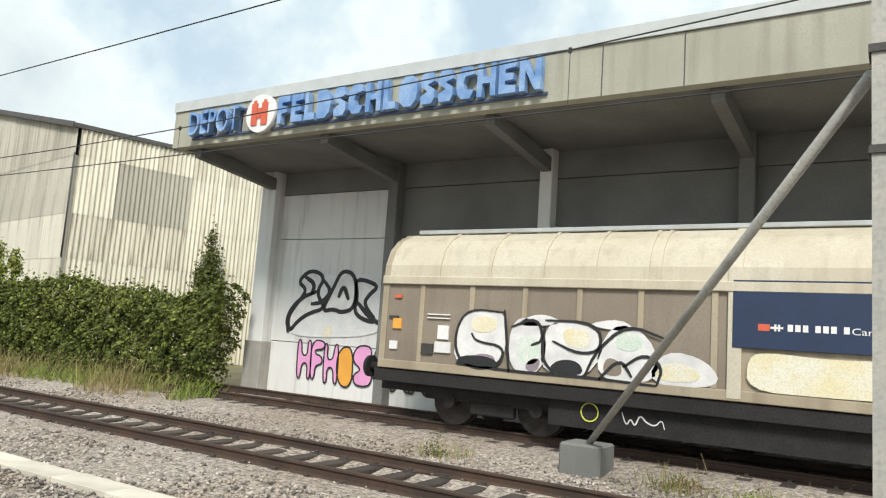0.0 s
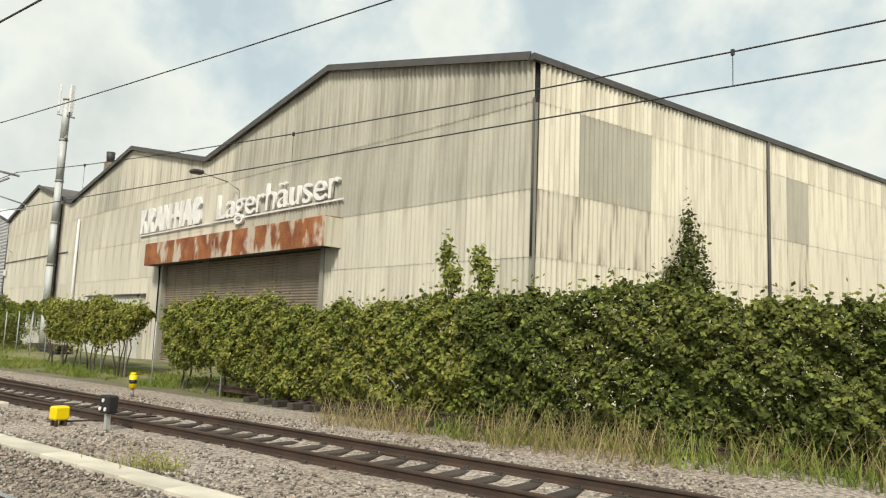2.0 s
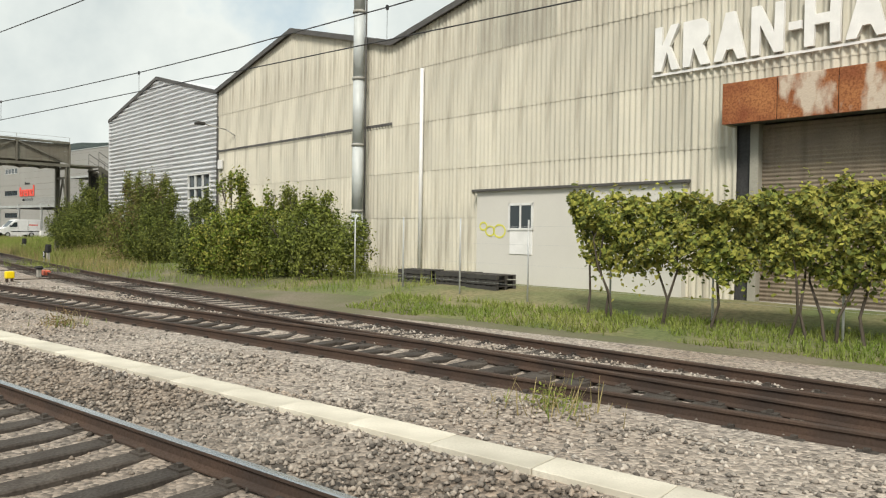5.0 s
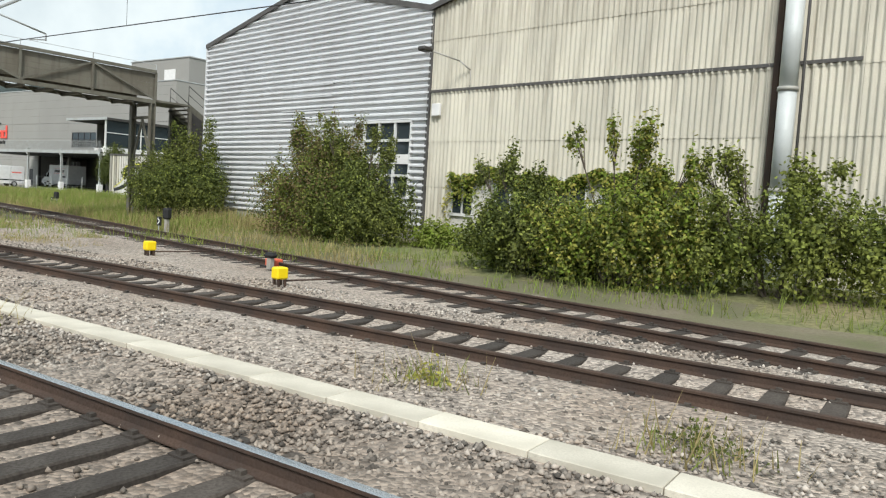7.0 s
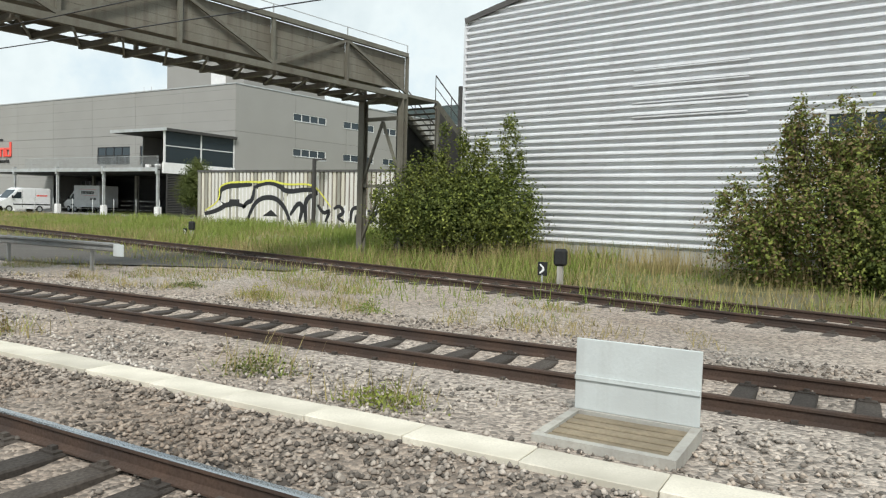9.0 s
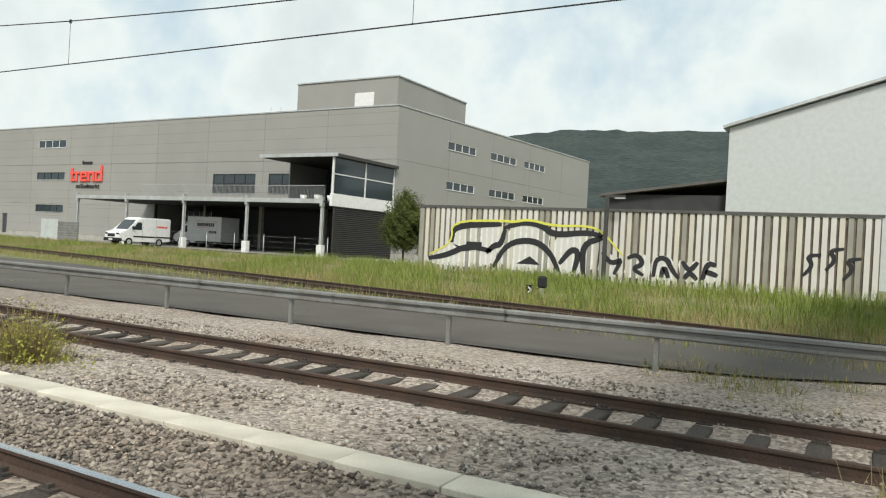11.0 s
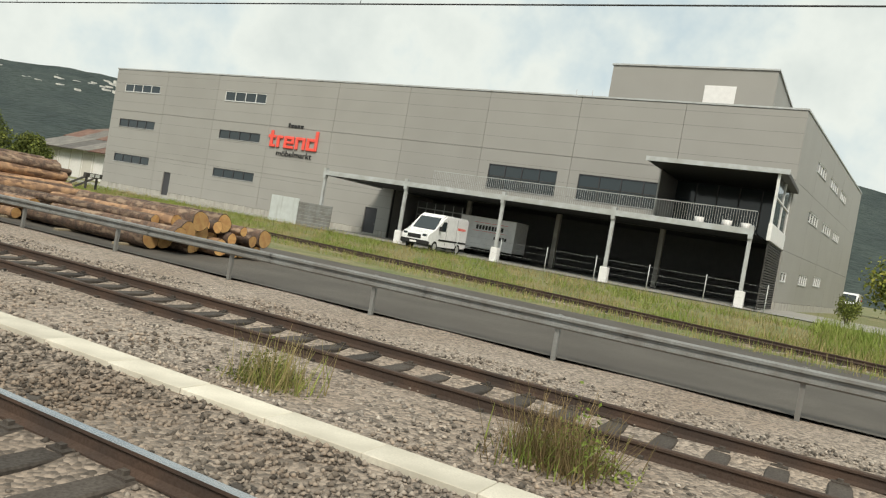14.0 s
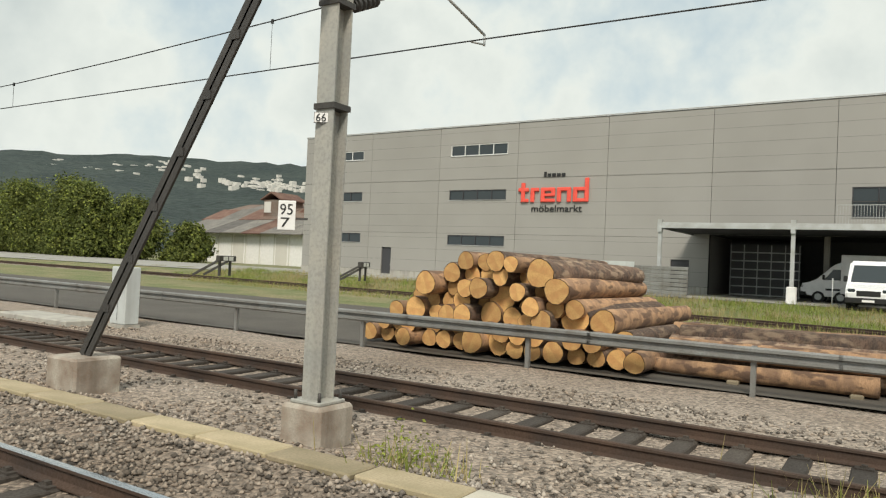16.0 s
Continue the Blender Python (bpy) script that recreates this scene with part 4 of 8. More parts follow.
# ground-floor windows under the ivy, and a small white annexe door
for x0, x1 in ((-47.35, -46.3), (-45.35, -44.05), (-43.05, -41.75), (-40.3, -39.1)):
    w = thing("window", WALL @ pose(x0, 0, 1.35), "old window with a pale frame amid ivy", "window", "warehouse windows", kind="structure")
    wd = x1 - x0
    part("pane", boxes((0.05, wd - 0.05, -0.085, -0.073, 0.05, 1.25)), M["glass"], w)
    part("window_frame", boxes((0, 0.07, -0.12, -0.072, 0, 1.3), (wd - 0.07, wd, -0.12, -0.072, 0, 1.3), (0, wd, -0.12, -0.072, 1.23, 1.3), (0, wd, -0.15, -0.072, -0.06, 0.03), (wd / 2 - 0.035, wd / 2 + 0.035, -0.115, -0.072, 0, 1.3)), M["frame_white"], w)
solid("plaster_wall", boxes((-47.6, -38.4, -0.07, -0.012, FOOT - 0.4, 2.75)), M["render"], "pale rendered ground-floor wall behind ivy", "wall", kind="structure", m=WALL)
d = thing("annexe", WALL @ pose(-27.3, -0.1, 0), "white rendered ground-floor front with a square window", "annexe")
part("wall", boxes((-2.6, 4.6, -0.16, 0.06, FOOT - 0.3, 3.1)), M["render"], d)
part("roof", boxes((-2.7, 4.7, -0.28, 0.0, 3.1, 3.17)), M["trim"], d)
part("pane", boxes((-1.15, -0.3, -0.18, -0.15, 1.95, 2.65)), M["glass"], d)
part("panel", boxes((-1.16, -0.26, -0.185, -0.155, 1.15, 1.9), bevel=0.006), M["white"], d, "white board under the window")
for px, pz, pr in ((-2.3, 2.0, 0.16), (-2.0, 1.85, 0.2), (-1.6, 1.85, 0.26)):
    v, f = stroke([(px + pr * math.cos(a), pz + pr * 0.8 * math.sin(a)) for a in np.linspace(0, math.tau, 9)[:-1]], 0.05, -0.172, True)
    part("paint_line", raw("paint_line", v, f, M["lime"]), None, d, "yellow sprayed loop")
part("window_frame", boxes((-1.22, -1.15, -0.20, -0.16, 1.9, 2.7), (-0.3, -0.23, -0.20, -0.16, 1.9, 2.7), (-1.22, -0.23, -0.20, -0.16, 2.63, 2.7), (-1.22, -0.23, -0.21, -0.16, 1.88, 1.95), (-0.76, -0.70, -0.20, -0.16, 1.9, 2.7)), M["frame_white"], d)

# steel flue, telecom aerial on it, white vent pipe, brick chimney
flue = thing("flue", WALL @ pose(-36.0, -0.55, 0), "tall grey steel flue with aerials at its head", "flue")
for k in range(6):
    bm = bmesh.new()
    tube(bm, (0, 0, 0.1 + k * 2.5), (0, 0, 2.55 + k * 2.5), 0.215, sides=20)
    part("flue_section", bm, M["grey_plate"], flue)
    bm = bmesh.new()
    tube(bm, (0, 0, 2.5 + k * 2.5), (0, 0, 2.6 + k * 2.5), 0.25, sides=20)
    part("collar", bm, M["mast"], flue)
for a in (0.3, 2.4, 4.5):
    bm = boxes((-0.13, 0.13, -0.06, 0.06, 0, 1.7), bevel=0.02)
    part("antenna", bm, M["white"], flue, "pale panel aerial", pose(0.42 * math.cos(a), 0.42 * math.sin(a), 14.2, 0, 0, math.degrees(a) + 90))
part("antenna_frame", boxes((-0.5, 0.5, -0.03, 0.03, 14.0, 14.08), (-0.03, 0.03, -0.5, 0.5, 14.0, 14.08), (-0.6, 0.6, -0.04, 0.04, 12.6, 12.75)), M["mast"], flue)
bm = bmesh.new()
tube(bm, (0.30, 0.1, 0.2), (0.30, 0.1, 14.5), 0.035, sides=6)
part("cable", bm, M["trim"], flue)
solid("downpipe", boxes((-36.52, -36.38, -0.2, -0.10, 1.2, 8.8), bevel=0.01), M["rust"], "dark rusty rainwater pipe on the warehouse wall", "downpipe", m=WALL)
solid("junction_box", boxes((-48.5, -48.1, -0.22, -0.10, 4.85, 5.3), bevel=0.02), M["white"], "small white junction box on the wall corner", "junction box", m=WALL)
bm = bmesh.new()
tube(bm, (0, 0, 0), (0, 0, 7.4), 0.07, sides=10)
solid("vent_pipe", bm, M["white"], "slim white vent pipe on the warehouse wall", "pipe", m=WALL @ pose(-32.75, -0.2, 0.1))
chim = thing("chimney", WALL @ pose(-31.5, 0.75, 0), "grey brick chimney with a dark pot above the roof", "chimney")
part("shaft", boxes((-0.25, 0.25, -0.25, 0.25, 8.0, 10.75), bevel=0.02), M["base"], chim)
bm = bmesh.new()
tube(bm, (0, 0, 10.75), (0, 0, 11.35), 0.2, 0.24, sides=14)
part("pot", bm, M["darksteel"], chim)

# the shed clad in level corrugated steel
shed = thing("warehouse", WALL, "light grey shed clad in level corrugated steel", "warehouse", "row of gabled warehouses")
l, p_, r, zl, zp, zr = BAY4
PITCH = 0.245
prof = ((0.0, -0.005), (0.10, -0.015), (0.112, -0.145), (0.17, -0.14), (0.245, -0.005))


def level_cladding(x0, x1):
    """Level ribs between two places along the front, cut off by the roof line."""
    v, f = [], []
    z = 0.70
    top = max(float(roofline(BAY4, np.float64(x))) for x in (x0, x1, min(max(p_, x0), x1)))
    while z < top:
        for (a, ya), (b, yb) in zip(prof, prof[1:]):
            za, zb = z + a, z + b
            cols = np.linspace(x0, x1, 30)
            keep = [x for x in cols if roofline(BAY4, np.float64(x)) > zb]
            if len(keep) > 1:
                k = len(v)
                v += [(keep[0], ya, za), (keep[-1], ya, za), (keep[-1], yb, zb), (keep[0], yb, zb)]
                f.append((k, k + 1, k + 2, k + 3))
        z += PITCH
    return raw("cladding", v, f, M["stripe"])


for a, b in ((-64.85, -59.0), (-59.0, -52.3), (-49.6, -48.75)):
    part("cladding", level_cladding(a, b), None, shed)
me = level_cladding(-52.3, -49.6)
keep_v = [v.co.copy() for v in me.vertices]
for lo, hi in ((0.0, 1.85), (4.75, 99.0)):
    v, f = [], []
    for q in range(0, len(keep_v), 4):
        if lo <= keep_v[q].z < hi:
            k = len(v)
            v += [tuple(c) for c in keep_v[q : q + 4]]
            f.append((k, k + 1, k + 2, k + 3))
    part("cladding", raw("cladding", v, f, M["stripe"]), None, shed)
bm = bmesh.new()
prism(bm, [(l, 0.0), (r, 0.0), (r, zr), (p_, zp), (l, zl)], 0.0, 0.2)
part("wall", bm, M["stripe"], shed)
part("wall", boxes((l, l + 0.2, 0.2, 40, 0.0, zl)), M["stripe"], shed)
part("plinth", boxes((l - 0.03, r, -0.06, 0.3, -0.2, 0.70)), M["concrete"], shed)
roof_slopes(shed, BAY4, 40, M["stripe"], 0.15)
part("corner_trim", boxes((l - 0.06, l + 0.06, -0.13, 0.02, 0.68, zl)), M["stripe"], shed)
part("corner_trim", boxes((r - 0.08, r + 0.05, -0.13, 0.02, 0.68, zr)), M["trim"], shed)
win = thing("window", WALL @ pose(-52.3, 0, 1.85), "tall factory window with white frames and a white panel", "window", kind="structure")
part("pane", boxes((0.05, 2.65, -0.03, -0.01, 0.05, 2.9)), M["glass"], win)
bars = [(0, 2.7, -0.13, 0.0, z - 0.05, z + 0.05) for z in (0.0, 0.8, 2.15, 2.88)] + [(x - 0.04, x + 0.04, -0.12, 0.0, 0, 2.9) for x in (0.02, 0.9, 1.8, 2.68)]
part("window_frame", boxes(*bars), M["frame_white"], win)
part("spandrel", boxes((0.05, 2.65, -0.10, -0.02, 1.25, 1.62)), M["white"], win)
for z in (4.9, 5.35, 5.9, 6.4):
    solid("trim", boxes((-58.0, -54.4, -0.135, -0.085, z, z + 0.04), (-58.0, -54.4, -0.135, -0.085, z + 0.10, z + 0.14)), M["stripe"], "level vent louvre on the corrugated wall", "louvre", kind="structure", m=WALL)
gate = thing("metal_gate", WALL @ pose(-63.3, -0.9, 0.2), "small grey sheet metal gate by the shed", "gate")
part("gate_panel", boxes((0, 0.9, -0.02, 0.02, 0.1, 2.0), bevel=0.01), M["galv"], gate)
for x in (-0.06, 0.92):
    part("post", boxes((x, x + 0.07, -0.035, 0.035, -0.3, 2.3)), M["galv"], gate)

# ---------------------------------------------------------------- the depot
depot = thing("depot", pose(0, 0, 0), "grey brewery depot with a deep overhanging fascia", "depot building")
DX0, DX1, DF, DW = 4.62, 60.0, 11.68, 15.0
part("fascia", boxes((DX0, DX1, DF, DF + 0.25, 6.10, 7.02)), M["fascia"], depot)
part("coping", boxes((DX0 - 0.02, DX1, DF - 0.04, DF + 0.3, 7.03, 7.28)), M["fascia_cap"], depot, "pale sheet metal coping")
part("shadow_gap", boxes((DX0, DX1, DF + 0.01, DF + 0.25, 7.0, 7.04)), M["joint"], depot)
part("fascia_end", boxes((DX0, DX0 + 0.22, DF + 0.25, DW + 14, 6.10, 7.2)), M["fascia"], depot)
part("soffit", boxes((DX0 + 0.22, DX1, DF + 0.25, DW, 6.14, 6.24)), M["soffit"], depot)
part("roof", boxes((DX0 + 0.25, DX1, DF + 0.3, DW + 14, 7.05, 7.15)), M["roof"], depot)
for x in (16.0, 17.4, 21.9):
    part("joint", boxes((x, x + 0.02, DF - 0.006, DF, 6.10, 7.0)), M["joint"], depot)
# back wall: panels between ribs; upper ones coloured dark for the fascia's shade
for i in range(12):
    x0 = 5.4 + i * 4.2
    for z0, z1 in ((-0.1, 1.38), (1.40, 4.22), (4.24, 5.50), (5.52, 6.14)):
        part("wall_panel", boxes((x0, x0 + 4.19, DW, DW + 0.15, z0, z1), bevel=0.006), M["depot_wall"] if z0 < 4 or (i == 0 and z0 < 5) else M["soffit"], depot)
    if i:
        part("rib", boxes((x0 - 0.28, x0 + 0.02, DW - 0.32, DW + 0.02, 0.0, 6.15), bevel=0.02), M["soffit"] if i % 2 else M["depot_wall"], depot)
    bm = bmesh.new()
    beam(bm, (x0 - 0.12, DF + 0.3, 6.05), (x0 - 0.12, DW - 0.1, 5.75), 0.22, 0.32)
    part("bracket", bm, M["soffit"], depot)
part("corner_post", boxes((4.85, 5.40, DW - 0.35, DW + 0.15, 0.0, 6.15), bevel=0.02), M["depot_wall"], depot)
part("wall", boxes((4.9, 5.1, DW + 0.15, DW + 14, -0.2, 7.0)), M["depot_wall"], depot)
part("plinth", boxes((4.80, 5.45, DW - 0.40, DW, -0.2, 1.36), bevel=0.02), M["concrete"], depot)
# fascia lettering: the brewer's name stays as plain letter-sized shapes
fsign = thing("fascia_sign", pose(0, DF, 0), "faded blue raised letters with a round red and white emblem", "sign")
part("lettering", writing("DEPOT", 0.86, 0.16, M["blue"], width=1.75), None, fsign, "", pose(5.45, -0.14, 6.30))
part("lettering", writing("DEPOT", 0.86, 0.04, M["blue_dark"], width=1.8), None, fsign, "", pose(5.47, -0.03, 6.27))
bm = bmesh.new()
tube(bm, (7.87, -0.18, 6.62), (7.87, -0.02, 6.62), 0.45, sides=32)
part("emblem_disc", bm, M["white"], fsign, "white round emblem plate")
bm = boxes((7.62, 7.80, -0.21, -0.181, 6.34, 6.86), (7.94, 8.12, -0.21, -0.181, 6.34, 6.86), (7.81, 7.93, -0.208, -0.181, 6.50, 6.74), (7.67, 7.75, -0.209, -0.181, 6.865, 6.93), (7.99, 8.07, -0.209, -0.181, 6.865, 6.93))
part("emblem_gate", bm, M["red"], fsign, "red twin-towered gate shape")
xk = 8.45
for wd, kind in ((0.42, "flag"), (0.40, "comb"), (0.36, "foot"), (0.46, "belly"), (0.42, "bend"), (0.46, "hook"), (0.46, "waist"), (0.38, "foot"), (0.52, "drum"), (0.42, "bend"), (0.42, "bend"), (0.46, "hook"), (0.46, "waist"), (0.42, "comb"), (0.50, "slant")):
    part("letter", silhouette(kind, xk, 6.30, wd - 0.07, 0.63, -0.2, -0.05), M["blue"], fsign)
    xk += wd
part("sign_rail", boxes((5.4, xk, -0.05, -0.01, 6.24, 6.29)), M["blue_dark"], fsign)

# ---------------------------------------------------------------- the furniture store
STORE = pose(-108.75, 51.9, 0, 0, 0, -1.49)  # local x to the right along the front, y to the back
store = thing("furniture_store", STORE, "long grey metal-clad furniture store with a roofed terrace", "store building")
TOP, BASE, LEFT = 13.55, 0.4, -69.5
bands = [(BASE + 0.55, 4.35), (4.37, 8.9), (8.92, TOP - 0.12)]
WINDOWS = [(-67.9, -62.1, z0, z1) for z0, z1 in ((11.05, 11.9), (7.2, 8.05), (3.38, 4.22))] + [(-52.35, -46.8, z0, z1) for z0, z1 in ((10.95, 11.9), (7.2, 8.05), (3.38, 4.22))]
WINDOWS += [(-22.0, -16.2, 5.85, 7.75), (-14.5, -8.0, 5.85, 7.75)]
HOLES = WINDOWS + [(-59.5, -58.4, BASE + 0.2, 3.0), (-33.2, -31.9, BASE + 0.2, 2.8), (-30.6, 0.0, BASE - 0.4, 4.6)]


def wall_with_holes(x0, x1, z0, z1, holes, y0, y1):
    """A plain wall cut round its openings into upright and level pieces, as one mesh."""
    bm = bmesh.new()
    cuts = [h for h in holes if h[0] < x1 and h[1] > x0 and h[2] < z1 and h[3] > z0]
    xs = sorted({x0, x1, *[min(max(v, x0), x1) for h in cuts for v in h[:2]]})
    for a, b in zip(xs, xs[1:]):
        if b - a < 1e-4:
            continue
        here = sorted((h for h in cuts if h[0] < (a + b) / 2 < h[1]), key=lambda h: h[2])
        z = z0
        for h in here:
            if h[2] > z + 1e-4:
                box(bm, a, b, y0, y1, z, h[2])
            z = max(z, h[3])
        if z < z1 - 1e-4:
            box(bm, a, b, y0, y1, z, z1)
    bmesh.ops.remove_doubles(bm, verts=bm.verts, dist=1e-4)
    return bm


step = 7.64
edges = [LEFT] + [-step * k for k in range(8, -1, -1)]
for a, b in zip(edges, edges[1:]):
    for z0, z1 in bands:
        bm = wall_with_holes(a + 0.015, b - 0.015, z0, z1, HOLES, 0.0, 0.12)
        if bm.faces:
            part("wall_panel", bm, M["cladding"], store)
        else:
            bm.free()
part("wall", wall_with_holes(LEFT, 0, BASE - 0.4, TOP - 0.1, HOLES, 0.12, 0.4), M["joint"], store)
part("plinth", wall_with_holes(LEFT, 0, BASE - 0.4, BASE + 0.53, HOLES, -0.03, 0.12), M["concrete"], store)
part("coping", boxes((LEFT - 0.05, 0.05, -0.06, 0.4, TOP - 0.1, TOP + 0.02)), M["galv"], store)
# fine level joints of the sandwich panels
for z in np.arange(1.95, TOP - 0.3, 1.0):
    part("groove", wall_with_holes(LEFT + 0.02, -0.02, z, z + 0.012, HOLES, -0.004, 0.0), M["joint"], store)
# flank, set a little out of square
FLANK = pose(0, 0, 0, 0, 0, 90 - 4.8)
SIDE_W = [(s, e, z, z + 0.8) for z in (10.75, 7.05) for s, e in ((7.4, 12.2), (14.9, 20.1), (21.8, 26.6))] + [(8.0, 12.0, 2.4, 3.2), (15.4, 19.6, 2.6, 3.4), (0.8, 2.9, 2.35, 3.0)]
for a, b in ((0, 7.7), (7.7, 15.4), (15.4, 23.1), (23.1, 30.8), (30.8, 38.5)):
    for z0, z1 in bands:
        bm = wall_with_holes(a + 0.015, b - 0.015, z0, z1, SIDE_W, 0.0, 0.12)
        part("wall_panel", bm, M["cladding"], store, "", FLANK)
part("wall", wall_with_holes(0, 38.5, BASE - 0.4, TOP - 0.1, SIDE_W, 0.12, 0.4), M["joint"], store, "", FLANK)
part("plinth", boxes((0, 38.5, -0.03, 0.12, BASE - 0.4, BASE + 0.53)), M["concrete"], store, "", FLANK)
part("coping", boxes((0, 38.5, -0.06, 0.4, TOP - 0.1, TOP + 0.02)), M["galv"], store, "", FLANK)
part("roof", raw("roof", [(LEFT, 0.3, TOP - 0.2), (-0.1, 0.3, TOP - 0.2), (2.9, 38, TOP - 0.2), (LEFT, 38, TOP - 0.2), (LEFT, 0.3, TOP - 0.3), (-0.1, 0.3, TOP - 0.3), (2.9, 38, TOP - 0.3), (LEFT, 38, TOP - 0.3)],
     [(0, 1, 2, 3), (7, 6, 5, 4), (0, 4, 5, 1), (1, 5, 6, 2), (2, 6, 7, 3), (3, 7, 4, 0)], M["roof"]), None, store)
part("wall", boxes((LEFT, LEFT + 0.3, 0.4, 38, BASE - 0.4, TOP - 0.1)), M["cladding"], store)
part("penthouse", boxes((-14.5, -2.6, 3.4, 16, TOP - 0.2, 16.85)), M["cladding"], store)
part("penthouse_coping", boxes((-14.6, -2.5, 3.3, 16.1, 16.85, 16.97)), M["galv"], store)
part("louvre", boxes((-7.4, -5.2, 3.34, 3.4, 14.3, 15.6), bevel=0.02), M["white"], store)
for x in (-16.6, -15.3):
    bm = bmesh.new()
    tube(bm, (x, 2.0, TOP - 0.2), (x, 2.0, TOP + 0.9), 0.025, sides=6)
    part("roof_rail", bm, M["galv"], store)


def strip_window(owner, x0, x1, z0, z1, m=None, panes=4, frame_mat="frame_white", rail=False):
    base = m or Matrix()
    w = part("window", boxes((x0, x1, 0.14, 0.18, z0, z1)), M["joint"], owner, "", base)
    d = 0.06
    part("window_frame", boxes((x0, x1, 0.02, 0.14, z0, z0 + d), (x0, x1, 0.02, 0.14, z1 - d, z1), (x0, x0 + d, 0.02, 0.14, z0 + d, z1 - d), (x1 - d, x1, 0.02, 0.14, z0 + d, z1 - d),
         *[(x0 + (x1 - x0) * k / panes - d / 2, x0 + (x1 - x0) * k / panes + d / 2, 0.02, 0.14, z0 + d, z1 - d) for k in range(1, panes)]), M[frame_mat], w)
    for k in range(panes):
        a, b = x0 + (x1 - x0) * k / panes + d / 2 + 0.01, x0 + (x1 - x0) * (k + 1) / panes - d / 2 - 0.01
        part("pane", boxes((a, b, 0.08, 0.10, z0 + d, z1 - d)), M["glass"], w)
    part("sill", boxes((x0 - 0.03, x1 + 0.03, -0.05, 0.10, z0 - 0.04, z0 + 0.002)), M["galv"], w)
    if rail:
        bm = bmesh.new()
        for x in np.arange(x0 + 0.08, x1, 0.13):
            box(bm, x, x + 0.014, -0.07, -0.05, z0 - 0.05, z0 + 0.95)
        box(bm, x0, x1, -0.08, -0.04, z0 + 0.95, z0 + 0.99)
        part("railing", bm, M["darksteel"], w)
    return w


for i, w in enumerate(WINDOWS):
    strip_window(store, *w, panes=4, frame_mat="frame_white" if i in (0, 3) else "frame_dark", rail=i > 5)
for w in SIDE_W:
    strip_window(store, *w, m=FLANK, panes=4 if w[1] - w[0] > 3 else 2)
for x0, x1, z1 in ((-59.5, -58.4, 3.0), (-33.2, -31.9, 2.8)):
    d = part("door", boxes((x0, x1, 0.12, 0.18, BASE, z1), bevel=0.01), M["frame_dark"], store, "dark steel door")
    part("handle", boxes((x1 - 0.18, x1 - 0.05, 0.06, 0.12, 1.4, 1.44)), M["galv"], d)
# the loading bay; back and ceiling coloured near-black for the shade inside
part("bay_floor", boxes((-30.6, 0, -7.9, 7, BASE - 0.25, BASE + 0.06)), M["paving"], store)
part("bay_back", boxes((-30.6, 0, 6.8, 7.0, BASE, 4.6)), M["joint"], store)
part("bay_wall", boxes((-30.8, -30.6, 0.4, 7, BASE, 4.6)), M["cladding"], store)
part("bay_wall", boxes((-0.3, -0.1, 0.4, 7, BASE, 4.6)), M["cladding"], store)
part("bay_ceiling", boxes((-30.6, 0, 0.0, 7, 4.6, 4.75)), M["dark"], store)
for x in (-23.5, -15.8, -8.0):
    part("column", boxes((x, x + 0.35, 0.3, 0.65, BASE, 4.6), bevel=0.02), M["concrete"], store)
door = part("roller_door", boxes((-29.8, -25.2, 3.0, 3.08, BASE, 4.1)), M["joint"], store, "glazed sectional door")
part("door_frame", boxes(*[(-29.8, -25.2, 2.94, 3.0, z, z + 0.09) for z in np.arange(0.5, 4.1, 0.6)], *[(x, x + 0.06, 2.95, 3.0, BASE, 4.1) for x in np.arange(-29.8, -25.1, 0.9)]), M["galv"], door)
# terrace canopy on posts; slab coloured near-black for the shade beneath it
CX0, CX1, CY = -31.6, -0.9, -8.1
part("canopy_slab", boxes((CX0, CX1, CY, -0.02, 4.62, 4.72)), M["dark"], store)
part("canopy_edge", boxes((CX0, CX1, CY - 0.06, CY, 4.52, 4.86), bevel=0.01), M["galv"], store, "pale steel edge beam")
part("canopy_edge", boxes((CX0 - 0.06, CX0, CY, -0.1, 4.52, 4.86)), M["galv"], store)
for x in (-31.5, -24.1, -16.4, -8.9, -1.05):
    post = part("canopy_post", boxes((x - 0.1, x + 0.1, CY + 0.02, CY + 0.06, 1.3, 4.62), (x - 0.1, x + 0.1, CY + 0.18, CY + 0.22, 1.3, 4.62), (x - 0.02, x + 0.02, CY + 0.06, CY + 0.18, 1.3, 4.62)), M["galv"], store)
    if x > -31:
        part("footing", boxes((x - 0.25, x + 0.25, CY - 0.1, CY + 0.35, BASE - 0.2, 1.35), bevel=0.03), M["white"], post, "white concrete footing")
    part("head_plate", boxes((x - 0.12, x + 0.12, CY - 0.09, CY + 0.22, 4.3, 5.05)), M["galv"], post)
bm = bmesh.new()
for x in np.arange(-22.0, -0.8, 0.14):
    box(bm, x, x + 0.014, CY + 0.02, CY + 0.04, 4.86, 5.85)
box(bm, -22.0, -0.9, CY, CY + 0.05, 5.85, 5.89)
part("railing", bm, M["galv"], store, "thin-barred terrace railing")
